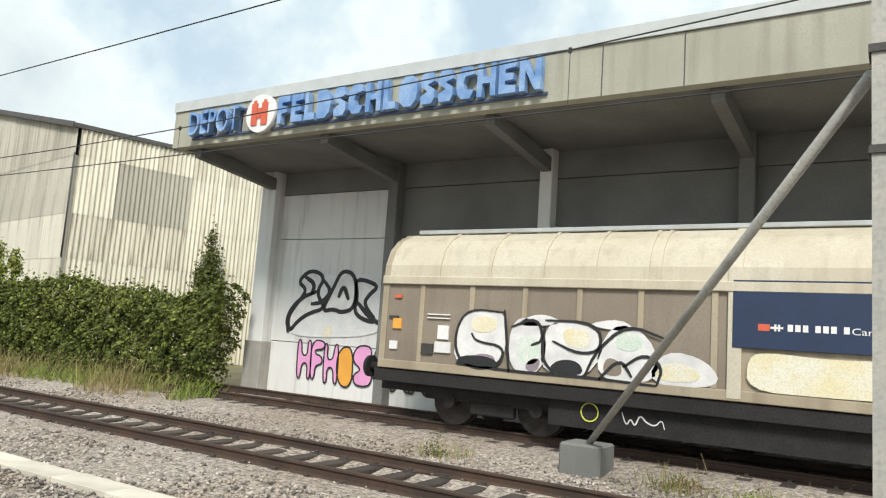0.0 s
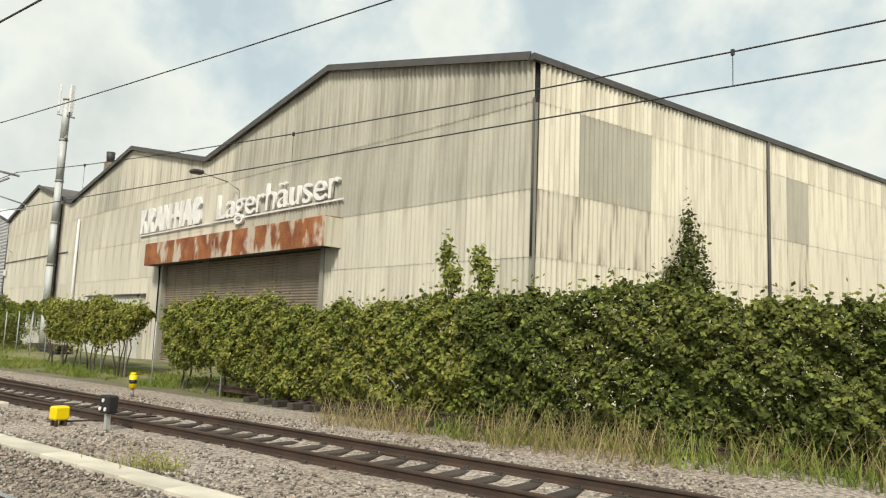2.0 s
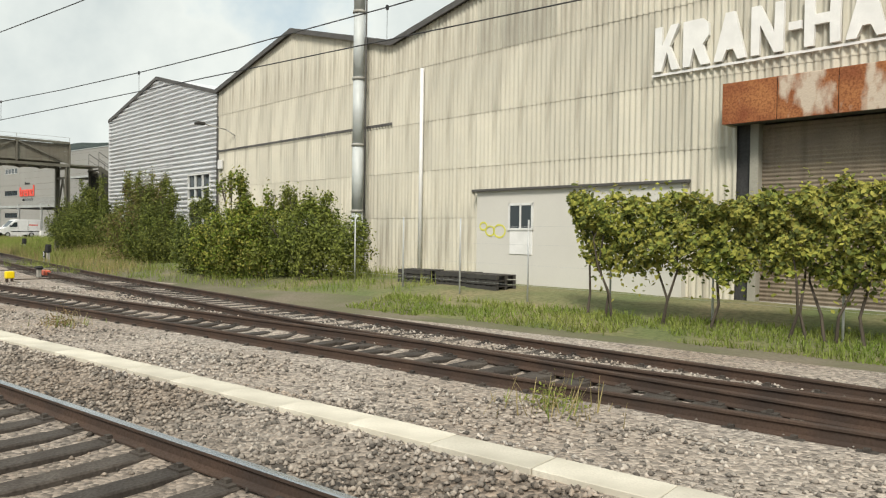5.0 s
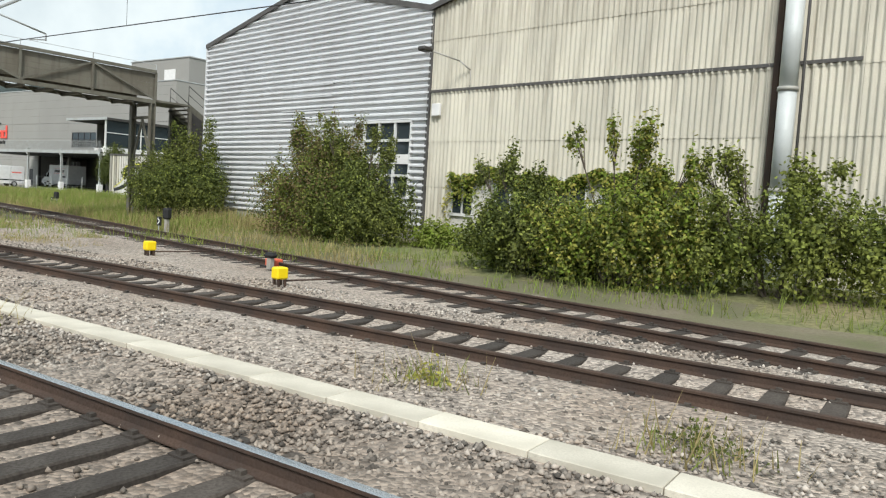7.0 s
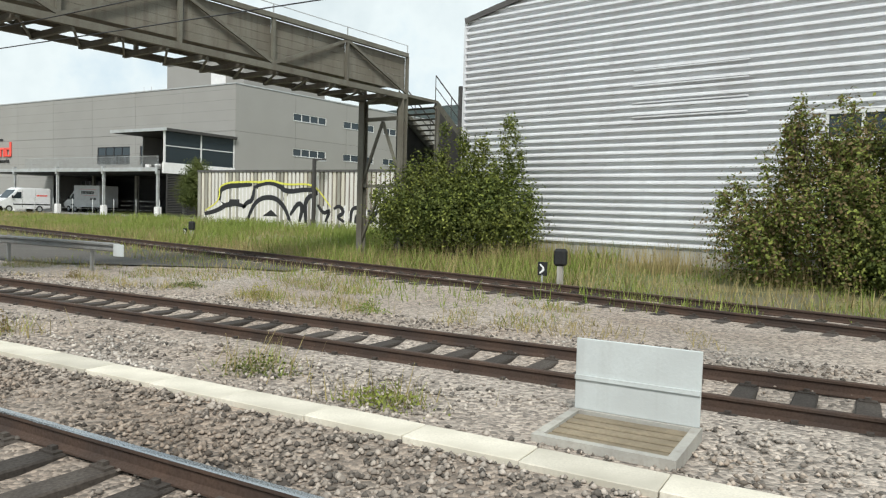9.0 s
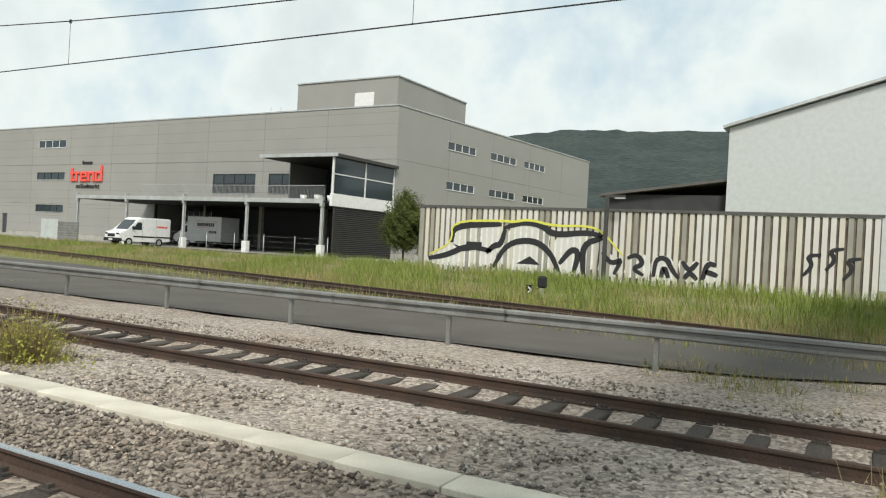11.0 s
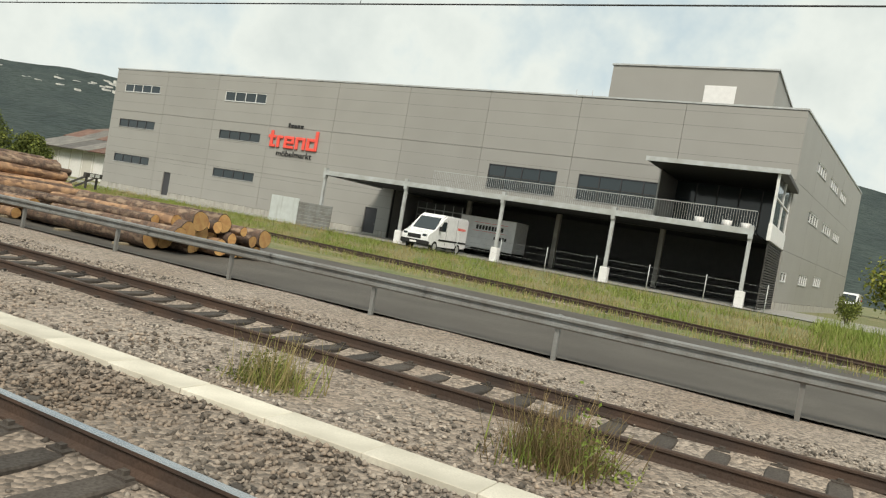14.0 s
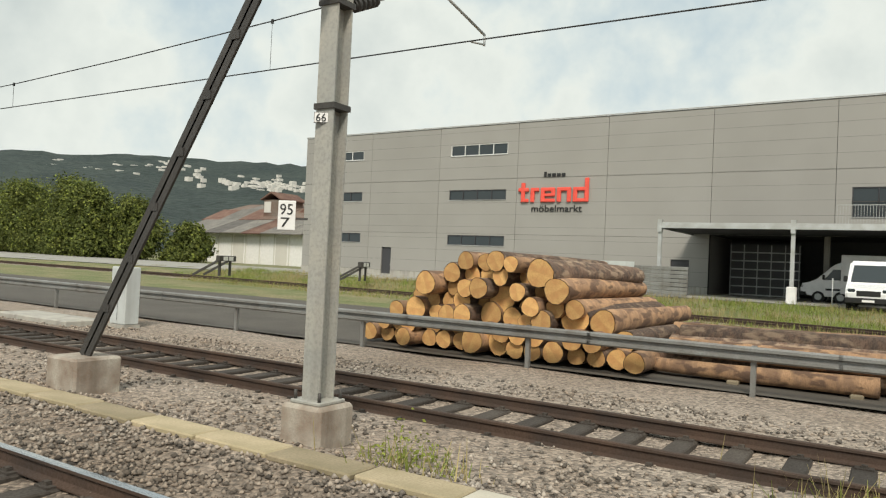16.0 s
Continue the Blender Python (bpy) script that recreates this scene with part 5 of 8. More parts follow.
# glazed loggia on the terrace
part("loggia_roof", boxes((-7.4, 0.3, CY - 0.1, 0.0, 8.05, 8.30), bevel=0.01), M["darksteel"], store)
part("loggia_edge", boxes((-7.5, 0.4, CY - 0.2, CY - 0.1, 8.05, 8.32)), M["galv"], store)
part("loggia_wall", boxes((-7.4, -7.3, CY + 3.2, -0.02, 4.86, 8.05)), M["cladding"], store)
part("loggia_back", boxes((-7.3, -0.1, -0.10, -0.02, 4.8, 8.05)), M["glass"], store, "dark glazed terrace doors")
part("loggia_mullion", boxes(*[(x, x + 0.08, -0.16, -0.10, 4.8, 8.05) for x in (-6.0, -4.6, -3.2, -1.8)]), M["frame_dark"], store)
part("side_glazing", boxes((-0.14, -0.12, CY + 0.2, -0.1, 5.3, 8.05)), M["glass"], store)
part("glazing_frame", boxes((-0.2, -0.06, CY, CY + 0.14, 5.2, 8.1), (-0.2, -0.06, -4.1, -3.98, 5.2, 8.1), (-0.2, -0.06, -0.15, -0.02, 5.2, 8.1), (-0.2, -0.06, CY, 0, 6.75, 6.83)), M["frame_white"], store)
part("parapet", boxes((-0.22, 0.0, CY - 0.1, 0.0, 4.35, 5.3), bevel=0.01), M["white"], store, "white parapet panel")
screen = part("screen", boxes((-0.17, -0.09, CY + 0.3, CY + 0.36, 0.4, 4.4), (-0.17, -0.09, -0.2, -0.1, 0.4, 4.4)), M["darksteel"], store, "dark slatted metal screen")
for k in range(26):
    part("slat", boxes((-0.16, -0.10, CY + 0.3, -0.1, 0.5 + k * 0.15, 0.585 + k * 0.15)), M["darksteel"], screen)
for x, y in ((-4.2, -6.6), (-2.6, -6.8), (-1.6, -6.4)):
    bm = bmesh.new()
    tube(bm, (x, y, 4.74), (x, y, 5.25), 0.22, 0.3, sides=12)
    solid("planter", bm, M["white"], "round white planter on the terrace", "planter", "terrace planters", m=STORE)
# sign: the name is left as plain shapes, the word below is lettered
ss = thing("store_sign", STORE, "red raised shapes with small black lettering on the grey wall", "sign")
xk = -45.6
for wd, asc, kind in ((1.05, 0.85, 0), (0.85, 0.55, 1), (1.35, 0.62, 2), (1.3, 0.62, 1), (1.4, 1.0, 3)):
    bm = bmesh.new()
    z0, h, t, x1 = 6.95, 1.85 * asc, 0.34, xk + wd - 0.12
    box(bm, xk + (0.25 if kind == 0 else 0), xk + t + (0.25 if kind == 0 else 0), -0.2, -0.02, z0, z0 + (h if kind != 3 else 1.15), bevel=0.05)
    if kind == 0:
        box(bm, xk, x1, -0.198, -0.02, z0 + 0.85, z0 + 1.15, bevel=0.05)
        box(bm, xk + 0.3, x1, -0.196, -0.02, z0, z0 + 0.28, bevel=0.05)
    if kind in (1, 2, 3):
        box(bm, xk, x1, -0.196, -0.02, z0 + 0.86, z0 + 1.15, bevel=0.05)
    if kind in (2, 3):
        box(bm, xk, x1, -0.194, -0.02, z0, z0 + 0.27, bevel=0.05)
    if kind == 2:
        box(bm, xk, x1, -0.192, -0.02, z0 + 0.45, z0 + 0.68, bevel=0.05)
    if kind != 0 and wd > 1:
        box(bm, x1 - t, x1, -0.19, -0.02, z0 + (0 if kind != 2 else 0.5), z0 + (h if kind == 3 else 1.14), bevel=0.05)
    part("letter", bm, M["trend_red"], ss)
    xk += wd + 0.05
part("name_bar", boxes((-43.4, -43.2, -0.08, -0.01, 8.95, 9.35), *[(x, x + 0.3, -0.08, -0.01, 8.95, 9.22) for x in (-43.1, -42.7, -42.3, -41.9)]), M["black"], ss, "small black letter-like bars")
part("lettering", writing("möbelmarkt", 0.78, 0.06, M["black"], width=4.3), None, ss, "", pose(-44.4, -0.05, 6.20))
# corrugated yard tank and panel fence before the store
tank = thing("corrugated_tank", STORE @ pose(-35.0, -9.2, BASE - 0.1), "low grey corrugated steel enclosure", "enclosure")
for k in range(8):
    part("sheet", boxes((2.4, 5.6, -0.05 - 0.03 * (k % 2), 0.05, k * 0.24, 0.22 + k * 0.24), bevel=0.02), M["barrier"], tank)
part("end_sheet", boxes((-0.4, 2.38, -0.03, 0.03, -0.1, 2.1)), M["grey_plate"], tank, "pale grey-green panel")
# posts of the fence before the bay
fence = thing("wire_fence", STORE @ pose(0, -8.9, BASE), "thin wire mesh fence on steel posts", "fence")
for x in np.arange(-22, 0.5, 3.2):
    bm = bmesh.new()
    tube(bm, (x, 0, -0.3), (x, 0, 1.55), 0.03, sides=6)
    part("post", bm, M["galv"], fence)
part("wires", boxes(*[(-22, 0.5, -0.004, 0.004, z, z + 0.008) for z in (0.2, 0.6, 1.0, 1.4)]), M["galv"], fence)

# ---------------------------------------------------------------- graffiti wall
gw = thing("corrugated_fence", pose(-97.2, 37.2, 0.3), "ribbed cream metal fence sprayed with white and black graffiti", "fence")
RIB = 0.34
rib_me = [mesh_of("slat", prism(bmesh.new(), [(-0.11, 0.0), (0.11, 0.0), (0.11, 3.72), (-0.11, 3.72)], -0.055, 0.02), M[m]) for m in ("render", "sheet", "sheet_grey")]
for k in range(69):
    part("slat", rib_me[(0, 1, 0, 2, 0, 1, 0)[(k * 5) % 7] if k % 11 else 2], None, gw, "", pose(0.12 + k * RIB, 0, 0))
part("cap", boxes((-0.1, 23.5, -0.10, 0.12, 3.72, 3.86)), M["trim"], gw)
# dark brown backing that shows in the valleys between the slats
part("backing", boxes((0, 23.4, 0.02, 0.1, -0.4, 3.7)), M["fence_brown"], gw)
part("end", boxes((-0.06, 0.0, -0.06, 6, -0.4, 3.75)), M["sheet_grey"], gw)


def spray(pts):
    """Places on the fence from a sketch 60 wide and 14 high."""
    return [(float(np.interp(a, (0, 23, 40, 59.5), (0.35, 7.5, 12.1, 16.9))), 0.25 + c * 0.246) for a, c in pts]


for pts in ([(1, 0.5), (0.5, 2.5), (6, 6), (6, 10.5), (16, 11), (15.8, 6.5), (14.5, 0.5)], [(14.3, 0.5), (16.5, 10), (23, 11.5), (25.5, 9), (25, 6), (27.5, 0.5)],
            [(26, 0.5), (25.5, 8.5), (33, 10), (35.5, 9.5), (35, 0.5)], [(35, 0.5), (36, 6), (40, 4), (39, 0.5)], [(40, 0.5), (41.5, 5), (45, 5.8), (46, 3), (45.5, 0.5)],
            [(46, 0.5), (46, 5.2), (49.5, 5.5), (51, 3), (51.5, 0.5)], [(52, 0.5), (51, 5), (53, 4), (55, 5), (55.5, 0.5)], [(56, 0.5), (56, 5), (58.5, 4.5), (58.8, 0.5)]):
    part("paint", blob(spray(pts), -0.042, -0.03, 1), M["white_paint"], gw)
for pts in ([(1, 2), (5, 3), (9, 5.5), (14, 4.5)], [(14.5, 0.8), (17, 6.5), (22, 7.5), (25.5, 5), (27.5, 0.8)], [(16.5, 9.5), (15.8, 6), (14.5, 5.8), (13, 4)], [(27.5, 2.5), (30, 6), (31.5, 5), (30.5, 0.8)], [(32.5, 0.5), (32, 7), (36, 8.5)],
            [(16.2, 9.8), (20, 11.3), (23.5, 10.8), (26, 8.6), (33, 9.6), (36, 8.8)], [(5.8, 6), (6, 10), (15.8, 10.6)], [(36, 5.5), (38, 3), (40, 4.5), (38.5, 1)], [(41, 4.5), (43, 5.5), (44.5, 3.5), (42, 2.5), (44.5, 1.2)], [(46.5, 1), (46.8, 4.8), (49, 5), (50, 2.8), (51.5, 1)],
            [(48, 1), (48.5, 3.5), (49.5, 1)], [(52, 4.5), (53.5, 2.5), (55, 4.5)], [(52.5, 1), (53.5, 2.5), (55, 1)], [(56, 1), (56.8, 4.5), (58.5, 4)], [(56.5, 2.8), (58.8, 2)]):
    paint_stroke("paint_line", spray(pts), 0.34 if pts[0][0] < 36 else 0.26, -0.066, M["black_paint"], gw)
for pts in ([(6, 5.8), (8.5, 4.8), (9, 6.4), (12, 6.4), (12, 4.8), (8, 4)], [(19, 2), (21.5, 3.8), (23.5, 2)]):
    part("paint", blob(spray(pts), -0.064, -0.058, 0), M["black_paint"], gw)
paint_stroke("paint_line", spray([(1.2, 3), (6, 6), (5.5, 11), (16, 11.5), (18, 11.2), (21, 12), (26, 10.6), (33, 11), (36, 9.8), (40, 5)]), 0.14, -0.074, M["lime"], gw)
for u, z in ((20.4, 1.0), (21.3, 1.3), (22.0, 0.9)):
    paint_stroke("paint_line", [(u, z), (u + 0.4, z + 0.5), (u + 0.1, z + 0.9), (u + 0.7, z + 1.0)], 0.2, -0.066, M["black_paint"], gw)

# ---------------------------------------------------------------- footbridge over the tracks
BR = pose(-71.2, 22.85, 0, 0, 0, -6.3)  # local y runs along the deck, away from the tracks
bridge = thing("footbridge", BR, "weathered steel truss footbridge with corrugated parapets and stairs", "footbridge")
ZB, ZT, HW = 5.78, 7.42, 1.02
LEN = -44.0
for s in (-1, 1):
    x = s * HW
    bm = bmesh.new()
    beam(bm, (x, 0, ZB + 0.08), (x, LEN, ZB + 0.08), 0.14, 0.18)
    part("lower_chord", bm, M["bridge"], bridge)
    bm = bmesh.new()
    beam(bm, (x, 0, ZT - 0.06), (x, LEN, ZT - 0.06), 0.14, 0.14)
    part("upper_chord", bm, M["bridge"], bridge)
    n = 14
    for k in range(n + 1):
        y = LEN * k / n
        part("upright", boxes((x - 0.05, x + 0.05, y - 0.05, y + 0.05, ZB + 0.16, ZT - 0.1)), M["bridge"], bridge)
        if k < n:
            y2 = LEN * (k + 1) / n
            bm = bmesh.new()
            a, b = (ZB + 0.2, ZT - 0.15) if k % 2 else (ZT - 0.15, ZB + 0.2)
            beam(bm, (x + 0.02 * s, y, b), (x + 0.02 * s, y2, a), 0.07, 0.09)
            part("diagonal", bm, M["bridge"], bridge)
            for j in range(5):
                z0 = ZB + 0.30 + j * 0.24
                me = boxes((x - s * 0.10 - 0.012, x - s * 0.10 + 0.012, y2 + 0.02, y - 0.02, z0, z0 + 0.235), bevel=0.004)
                part("parapet_panel", me, M["bridge_panel"], bridge)
    bm = bmesh.new()
    for k in range(n + 1):
        y = LEN * k / n
        box(bm, x - 0.015, x + 0.015, y - 0.015, y + 0.015, ZT, ZT + 0.30)
    box(bm, x - 0.01, x + 0.01, LEN, 0, ZT + 0.28, ZT + 0.30)
    part("handrail", bm, M["galv"], bridge)
part("deck", boxes((-HW + 0.1, HW - 0.1, LEN, 0, ZB + 0.50, ZB + 0.56)), M["bridge_panel"], bridge)
for k in range(37):
    y = LEN * k / 36
    bm = bmesh.new()
    beam(bm, (-HW, y, ZB - 0.02), (HW, y, ZB - 0.02), 0.10, 0.14)
    part("cross_beam", bm, M["bridge"], bridge)
    if k < 36:
        bm = bmesh.new()
        y2 = LEN * (k + 1) / 36
        beam(bm, (-HW, y, ZB - 0.05), (HW, y2, ZB - 0.05), 0.05, 0.05)
        part("wind_brace", bm, M["bridge"], bridge)
for x in (-HW + 0.05, HW - 0.05):
    part("pylon", boxes((x - 0.13, x + 0.13, -0.25, -0.21, -0.2, ZB), (x - 0.13, x + 0.13, -0.03, 0.01, -0.2, ZB), (x - 0.015, x + 0.015, -0.21, -0.03, -0.2, ZB)), M["bridge"], bridge)
for p, q, w in (((-HW, 5.1), (HW, 5.1), 0.13), ((-HW, 2.6), (HW, 2.6), 0.11), ((-HW, 2.6), (0, 5.0), 0.09), ((HW, 2.6), (0, 5.0), 0.09), ((-HW, 0.4), (0, 2.5), 0.09), ((HW, 0.4), (0, 2.5), 0.09)):
    bm = bmesh.new()
    beam(bm, (p[0], -0.1, p[1]), (q[0], -0.1, q[1]), w, w)
    part("pylon_brace", bm, M["bridge"], bridge)
# stairs lead down from the far end of the deck
for x in (-HW + 0.1, HW - 0.1):
    bm = bmesh.new()
    beam(bm, (x, 1.9, 5.85), (x, 10.4, 0.5), 0.08, 0.36)
    part("stringer", bm, M["bridge"], bridge)
    bm = bmesh.new()
    tube(bm, (x, 1.9, 6.95), (x, 10.4, 1.6), 0.025, sides=6)
    tube(bm, (x, 1.9, 6.5), (x, 10.4, 1.15), 0.018, sides=6)
    for k in range(9):
        t = k / 8
        tube(bm, (x, 1.9 + 8.5 * t, 5.85 - 5.35 * t), (x, 1.9 + 8.5 * t, 6.95 - 5.35 * t), 0.018, sides=6)
    part("stair_rail", bm, M["darksteel"], bridge)
for k in range(30):
    t = (k + 0.5) / 30
    part("tread", boxes((-HW + 0.1, HW - 0.1, 1.9 + 8.5 * t - 0.15, 1.9 + 8.5 * t + 0.15, 5.85 - 5.35 * t - 0.03, 5.85 - 5.35 * t)), M["bridge_panel"], bridge)
for x in (-HW + 0.02, HW - 0.06):
    bm = bmesh.new()
    vs = [[bm.verts.new((x + o, y, z)) for y, z in ((1.9, 0.0), (9.8, 0.0), (10.3, 0.45), (1.9, 5.7))] for o in (0.0, 0.04)]
    bm.faces.new(vs[0])
    bm.faces.new(vs[1][::-1])
    for k in range(4):
        bm.faces.new((vs[0][k], vs[1][k], vs[1][(k + 1) % 4], vs[0][(k + 1) % 4]))
    part("stair_side", bm, M["darksteel"], bridge, "dark boarded side under the stairs")
part("landing", boxes((-HW, HW, 0, 1.9, ZB + 0.1, ZB + 0.2)), M["bridge"], bridge)
for x, y in ((-HW, 1.9), (HW - 0.1, 1.9)):
    part("pylon", boxes((x, x + 0.14, y, y + 0.14, -0.2, ZB)), M["bridge"], bridge)

# ---------------------------------------------------------------- far things


def ridge():
    """Wooded hills round the valley, from far left to far right."""
    az = np.radians(np.linspace(-75, 115, 220))
    el = np.interp(np.degrees(az), (-75, -40, -20, -2.7, 3, 7, 10, 15, 20, 24, 28.7, 32.5, 38, 45, 53.8, 57, 60.5, 64, 69.5, 85, 115),
                   (3, 4, 5.5, 7.3, 8.7, 9.4, 9.6, 9.5, 9.6, 8.9, 8.3, 7.8, 7.2, 6.9, 6.8, 6.7, 6.25, 6.3, 5.2, 3.6, 3))
    v, f = [], []
    rows = 16
    for i, (a, e) in enumerate(zip(az, el)):
        for k in range(rows):
            t = k / (rows - 1)
            d = 700 + 1100 * t
            h = 1800 * math.tan(math.radians(e)) * (t ** 1.1)
            h *= 1 + 0.06 * noise.noise((a * 9, t * 4, 0)) * math.sin(math.pi * min(1, t * 1.1))
            h += (7 * noise.noise((a * 130, t * 40, 3))) * t + 3 * noise.noise((a * 500, t * 90, 7)) * t
            v.append((-80 - d * math.sin(a), d * math.cos(a), h - 1))
    for i in range(len(az) - 1):
        for k in range(rows - 1):
            p = i * rows + k
            f.append((p, p + rows, p + rows + 1, p + 1))
    return raw("backdrop", v, f, M["hill"], True)


solid("backdrop", ridge(), None, "dark wooded hills behind the town", "hills", kind="structure")


def hill_houses():
    bm = bmesh.new()
    r = random.Random(4)
    for c_az, c_t, n, sp in ((46.5, 0.60, 70, 1.8), (56, 0.78, 30, 2.6), (50.5, 0.62, 14, 1.6), (61.5, 0.86, 6, 0.8)):
        for _ in range(n):
            a = math.radians(c_az + r.gauss(0, sp))
            t = min(0.93, max(0.3, c_t + r.gauss(0, 0.045)))
            e = np.interp(math.degrees(a), (38, 45, 53.8, 60.5, 69.5), (7.2, 6.9, 6.8, 6.25, 5.2))
            d = 700 + 1100 * t
            h = 1800 * math.tan(math.radians(e)) * t ** 1.1
            x, y, w, hh = -80 - d * math.sin(a), d * math.cos(a), r.uniform(2, 5), r.uniform(2, 4)
            box(bm, x - w, x + w, y - 5, y + 5, h - 5, h + hh)
    return bm


solid("houses", hill_houses(), M["render"], "pale houses scattered on the wooded hillside", "houses", kind="stuff")

# a pale hall behind the graffiti fence
hall = thing("hall", pose(-83.0, 56.0, 0.2), "pale blue-grey hall behind the graffiti fence", "hall")
bm = bmesh.new()
prism(bm, [(0, -0.3), (24, -0.3), (24, 11.2), (12, 14.6), (0, 11.2)], 0, 20)
part("wall", bm, M["fascia_cap"], hall)
for x0, z0, x1, z1 in ((-0.4, 11.15, 12, 14.75), (12, 14.75, 24.4, 11.15)):
    bm = bmesh.new()
    prism(bm, [(x0, z0), (x1, z1), (x1, z1 + 0.2), (x0, z0 + 0.2)], -0.4, 20.4)
    part("roof", bm, M["galv"], hall)
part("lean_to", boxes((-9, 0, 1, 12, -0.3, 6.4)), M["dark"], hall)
bm = bmesh.new()
prism(bm, [(-9.5, 6.2), (0, 7.4), (0, 7.6), (-9.5, 6.4)], 0.4, 12.5)
part("lean_to_roof", bm, M["roof"], hall)

# a low white goods shed with patched roofs
barn = thing("goods_shed", pose(-224, 75, 0.2), "white timber goods shed under patched brown roofs", "shed")
part("wall", boxes((0, 46, 0, 14, 0, 4.9)), M["white"], barn)
for k in range(16):
    part("batten", boxes((k * 2.9, k * 2.9 + 0.22, -0.06, 0, 0, 4.8)), M["render"], barn)
    if k % 3 == 1:
        part("gate_leaf", boxes((k * 2.9 + 0.4, k * 2.9 + 2.6, -0.05, 0, 0.2, 4.2)), M["render"], barn)
r = random.Random(5)
for k in range(12):  # grey lean-to roof in patched strips
    x0 = -1.0 + k * 3.95
    part("roof_sheet", prism(bmesh.new(), [(x0, 0), (x0 + 3.92, 0), (x0 + 3.92, 0.14), (x0, 0.14)], -1.2, 6.2), M[("shed_grey", "shed_grey", "roof", "shed_grey", "shed_brown")[k % 5]], barn, "", pose(0, -0.2, 4.85 + 0.05 * (k % 2), 19, 0, 0))
part("wall", boxes((-1, 46, 5.6, 24, 4.9, 7.0)), M["fence_brown"], barn)
for k in range(11):  # upper roofs, rust brown and patched
    x0, low = -2.0 + k * 4.4, r.uniform(-0.25, 0.25)
    part("roof_sheet", prism(bmesh.new(), [(x0, 0), (x0 + 4.38, 0), (x0 + 4.38, 0.16), (x0, 0.16)], -0.6, 4.4), M[("shed_brown", "tile", "shed_grey", "tile", "shed_brown")[(k * 2) % 5]], barn, "", pose(0, 6.0, 6.95 + low, 24, 0, 0))
    part("roof_sheet", prism(bmesh.new(), [(x0, 0), (x0 + 4.38, 0), (x0 + 4.38, 0.16), (x0, 0.16)], 0, 6.0), M[("tile", "shed_grey", "shed_brown", "shed_grey", "tile")[(k * 3) % 5]], barn, "", pose(0, 10.0, 8.55 + low, 15, 0, 0))
part("dormer", boxes((11.0, 14.6, 6.6, 11.5, 7.0, 10.2)), M["tile"], barn, "brown roof turret")
part("dormer_front", boxes((11.2, 12.6, 6.5, 6.6, 8.2, 9.9)), M["render"], barn)
part("dormer_roof", prism(bmesh.new(), [(10.6, 10.1), (12.8, 11.2), (15.0, 10.1), (15.0, 10.3), (12.8, 11.45), (10.6, 10.3)], 6.2, 12), M["shed_brown"], barn)
for k in range(4):
    part("roof_ridge", prism(bmesh.new(), [(16 + k * 7, 8.2), (19 + k * 7, 9.6 + 0.3 * (k % 2)), (22.5 + k * 7, 8.2)], 8.6, 12.0), M[("shed_brown", "shed_grey", "tile", "shed_brown")[k]], barn)

# ---------------------------------------------------------------- overhead line


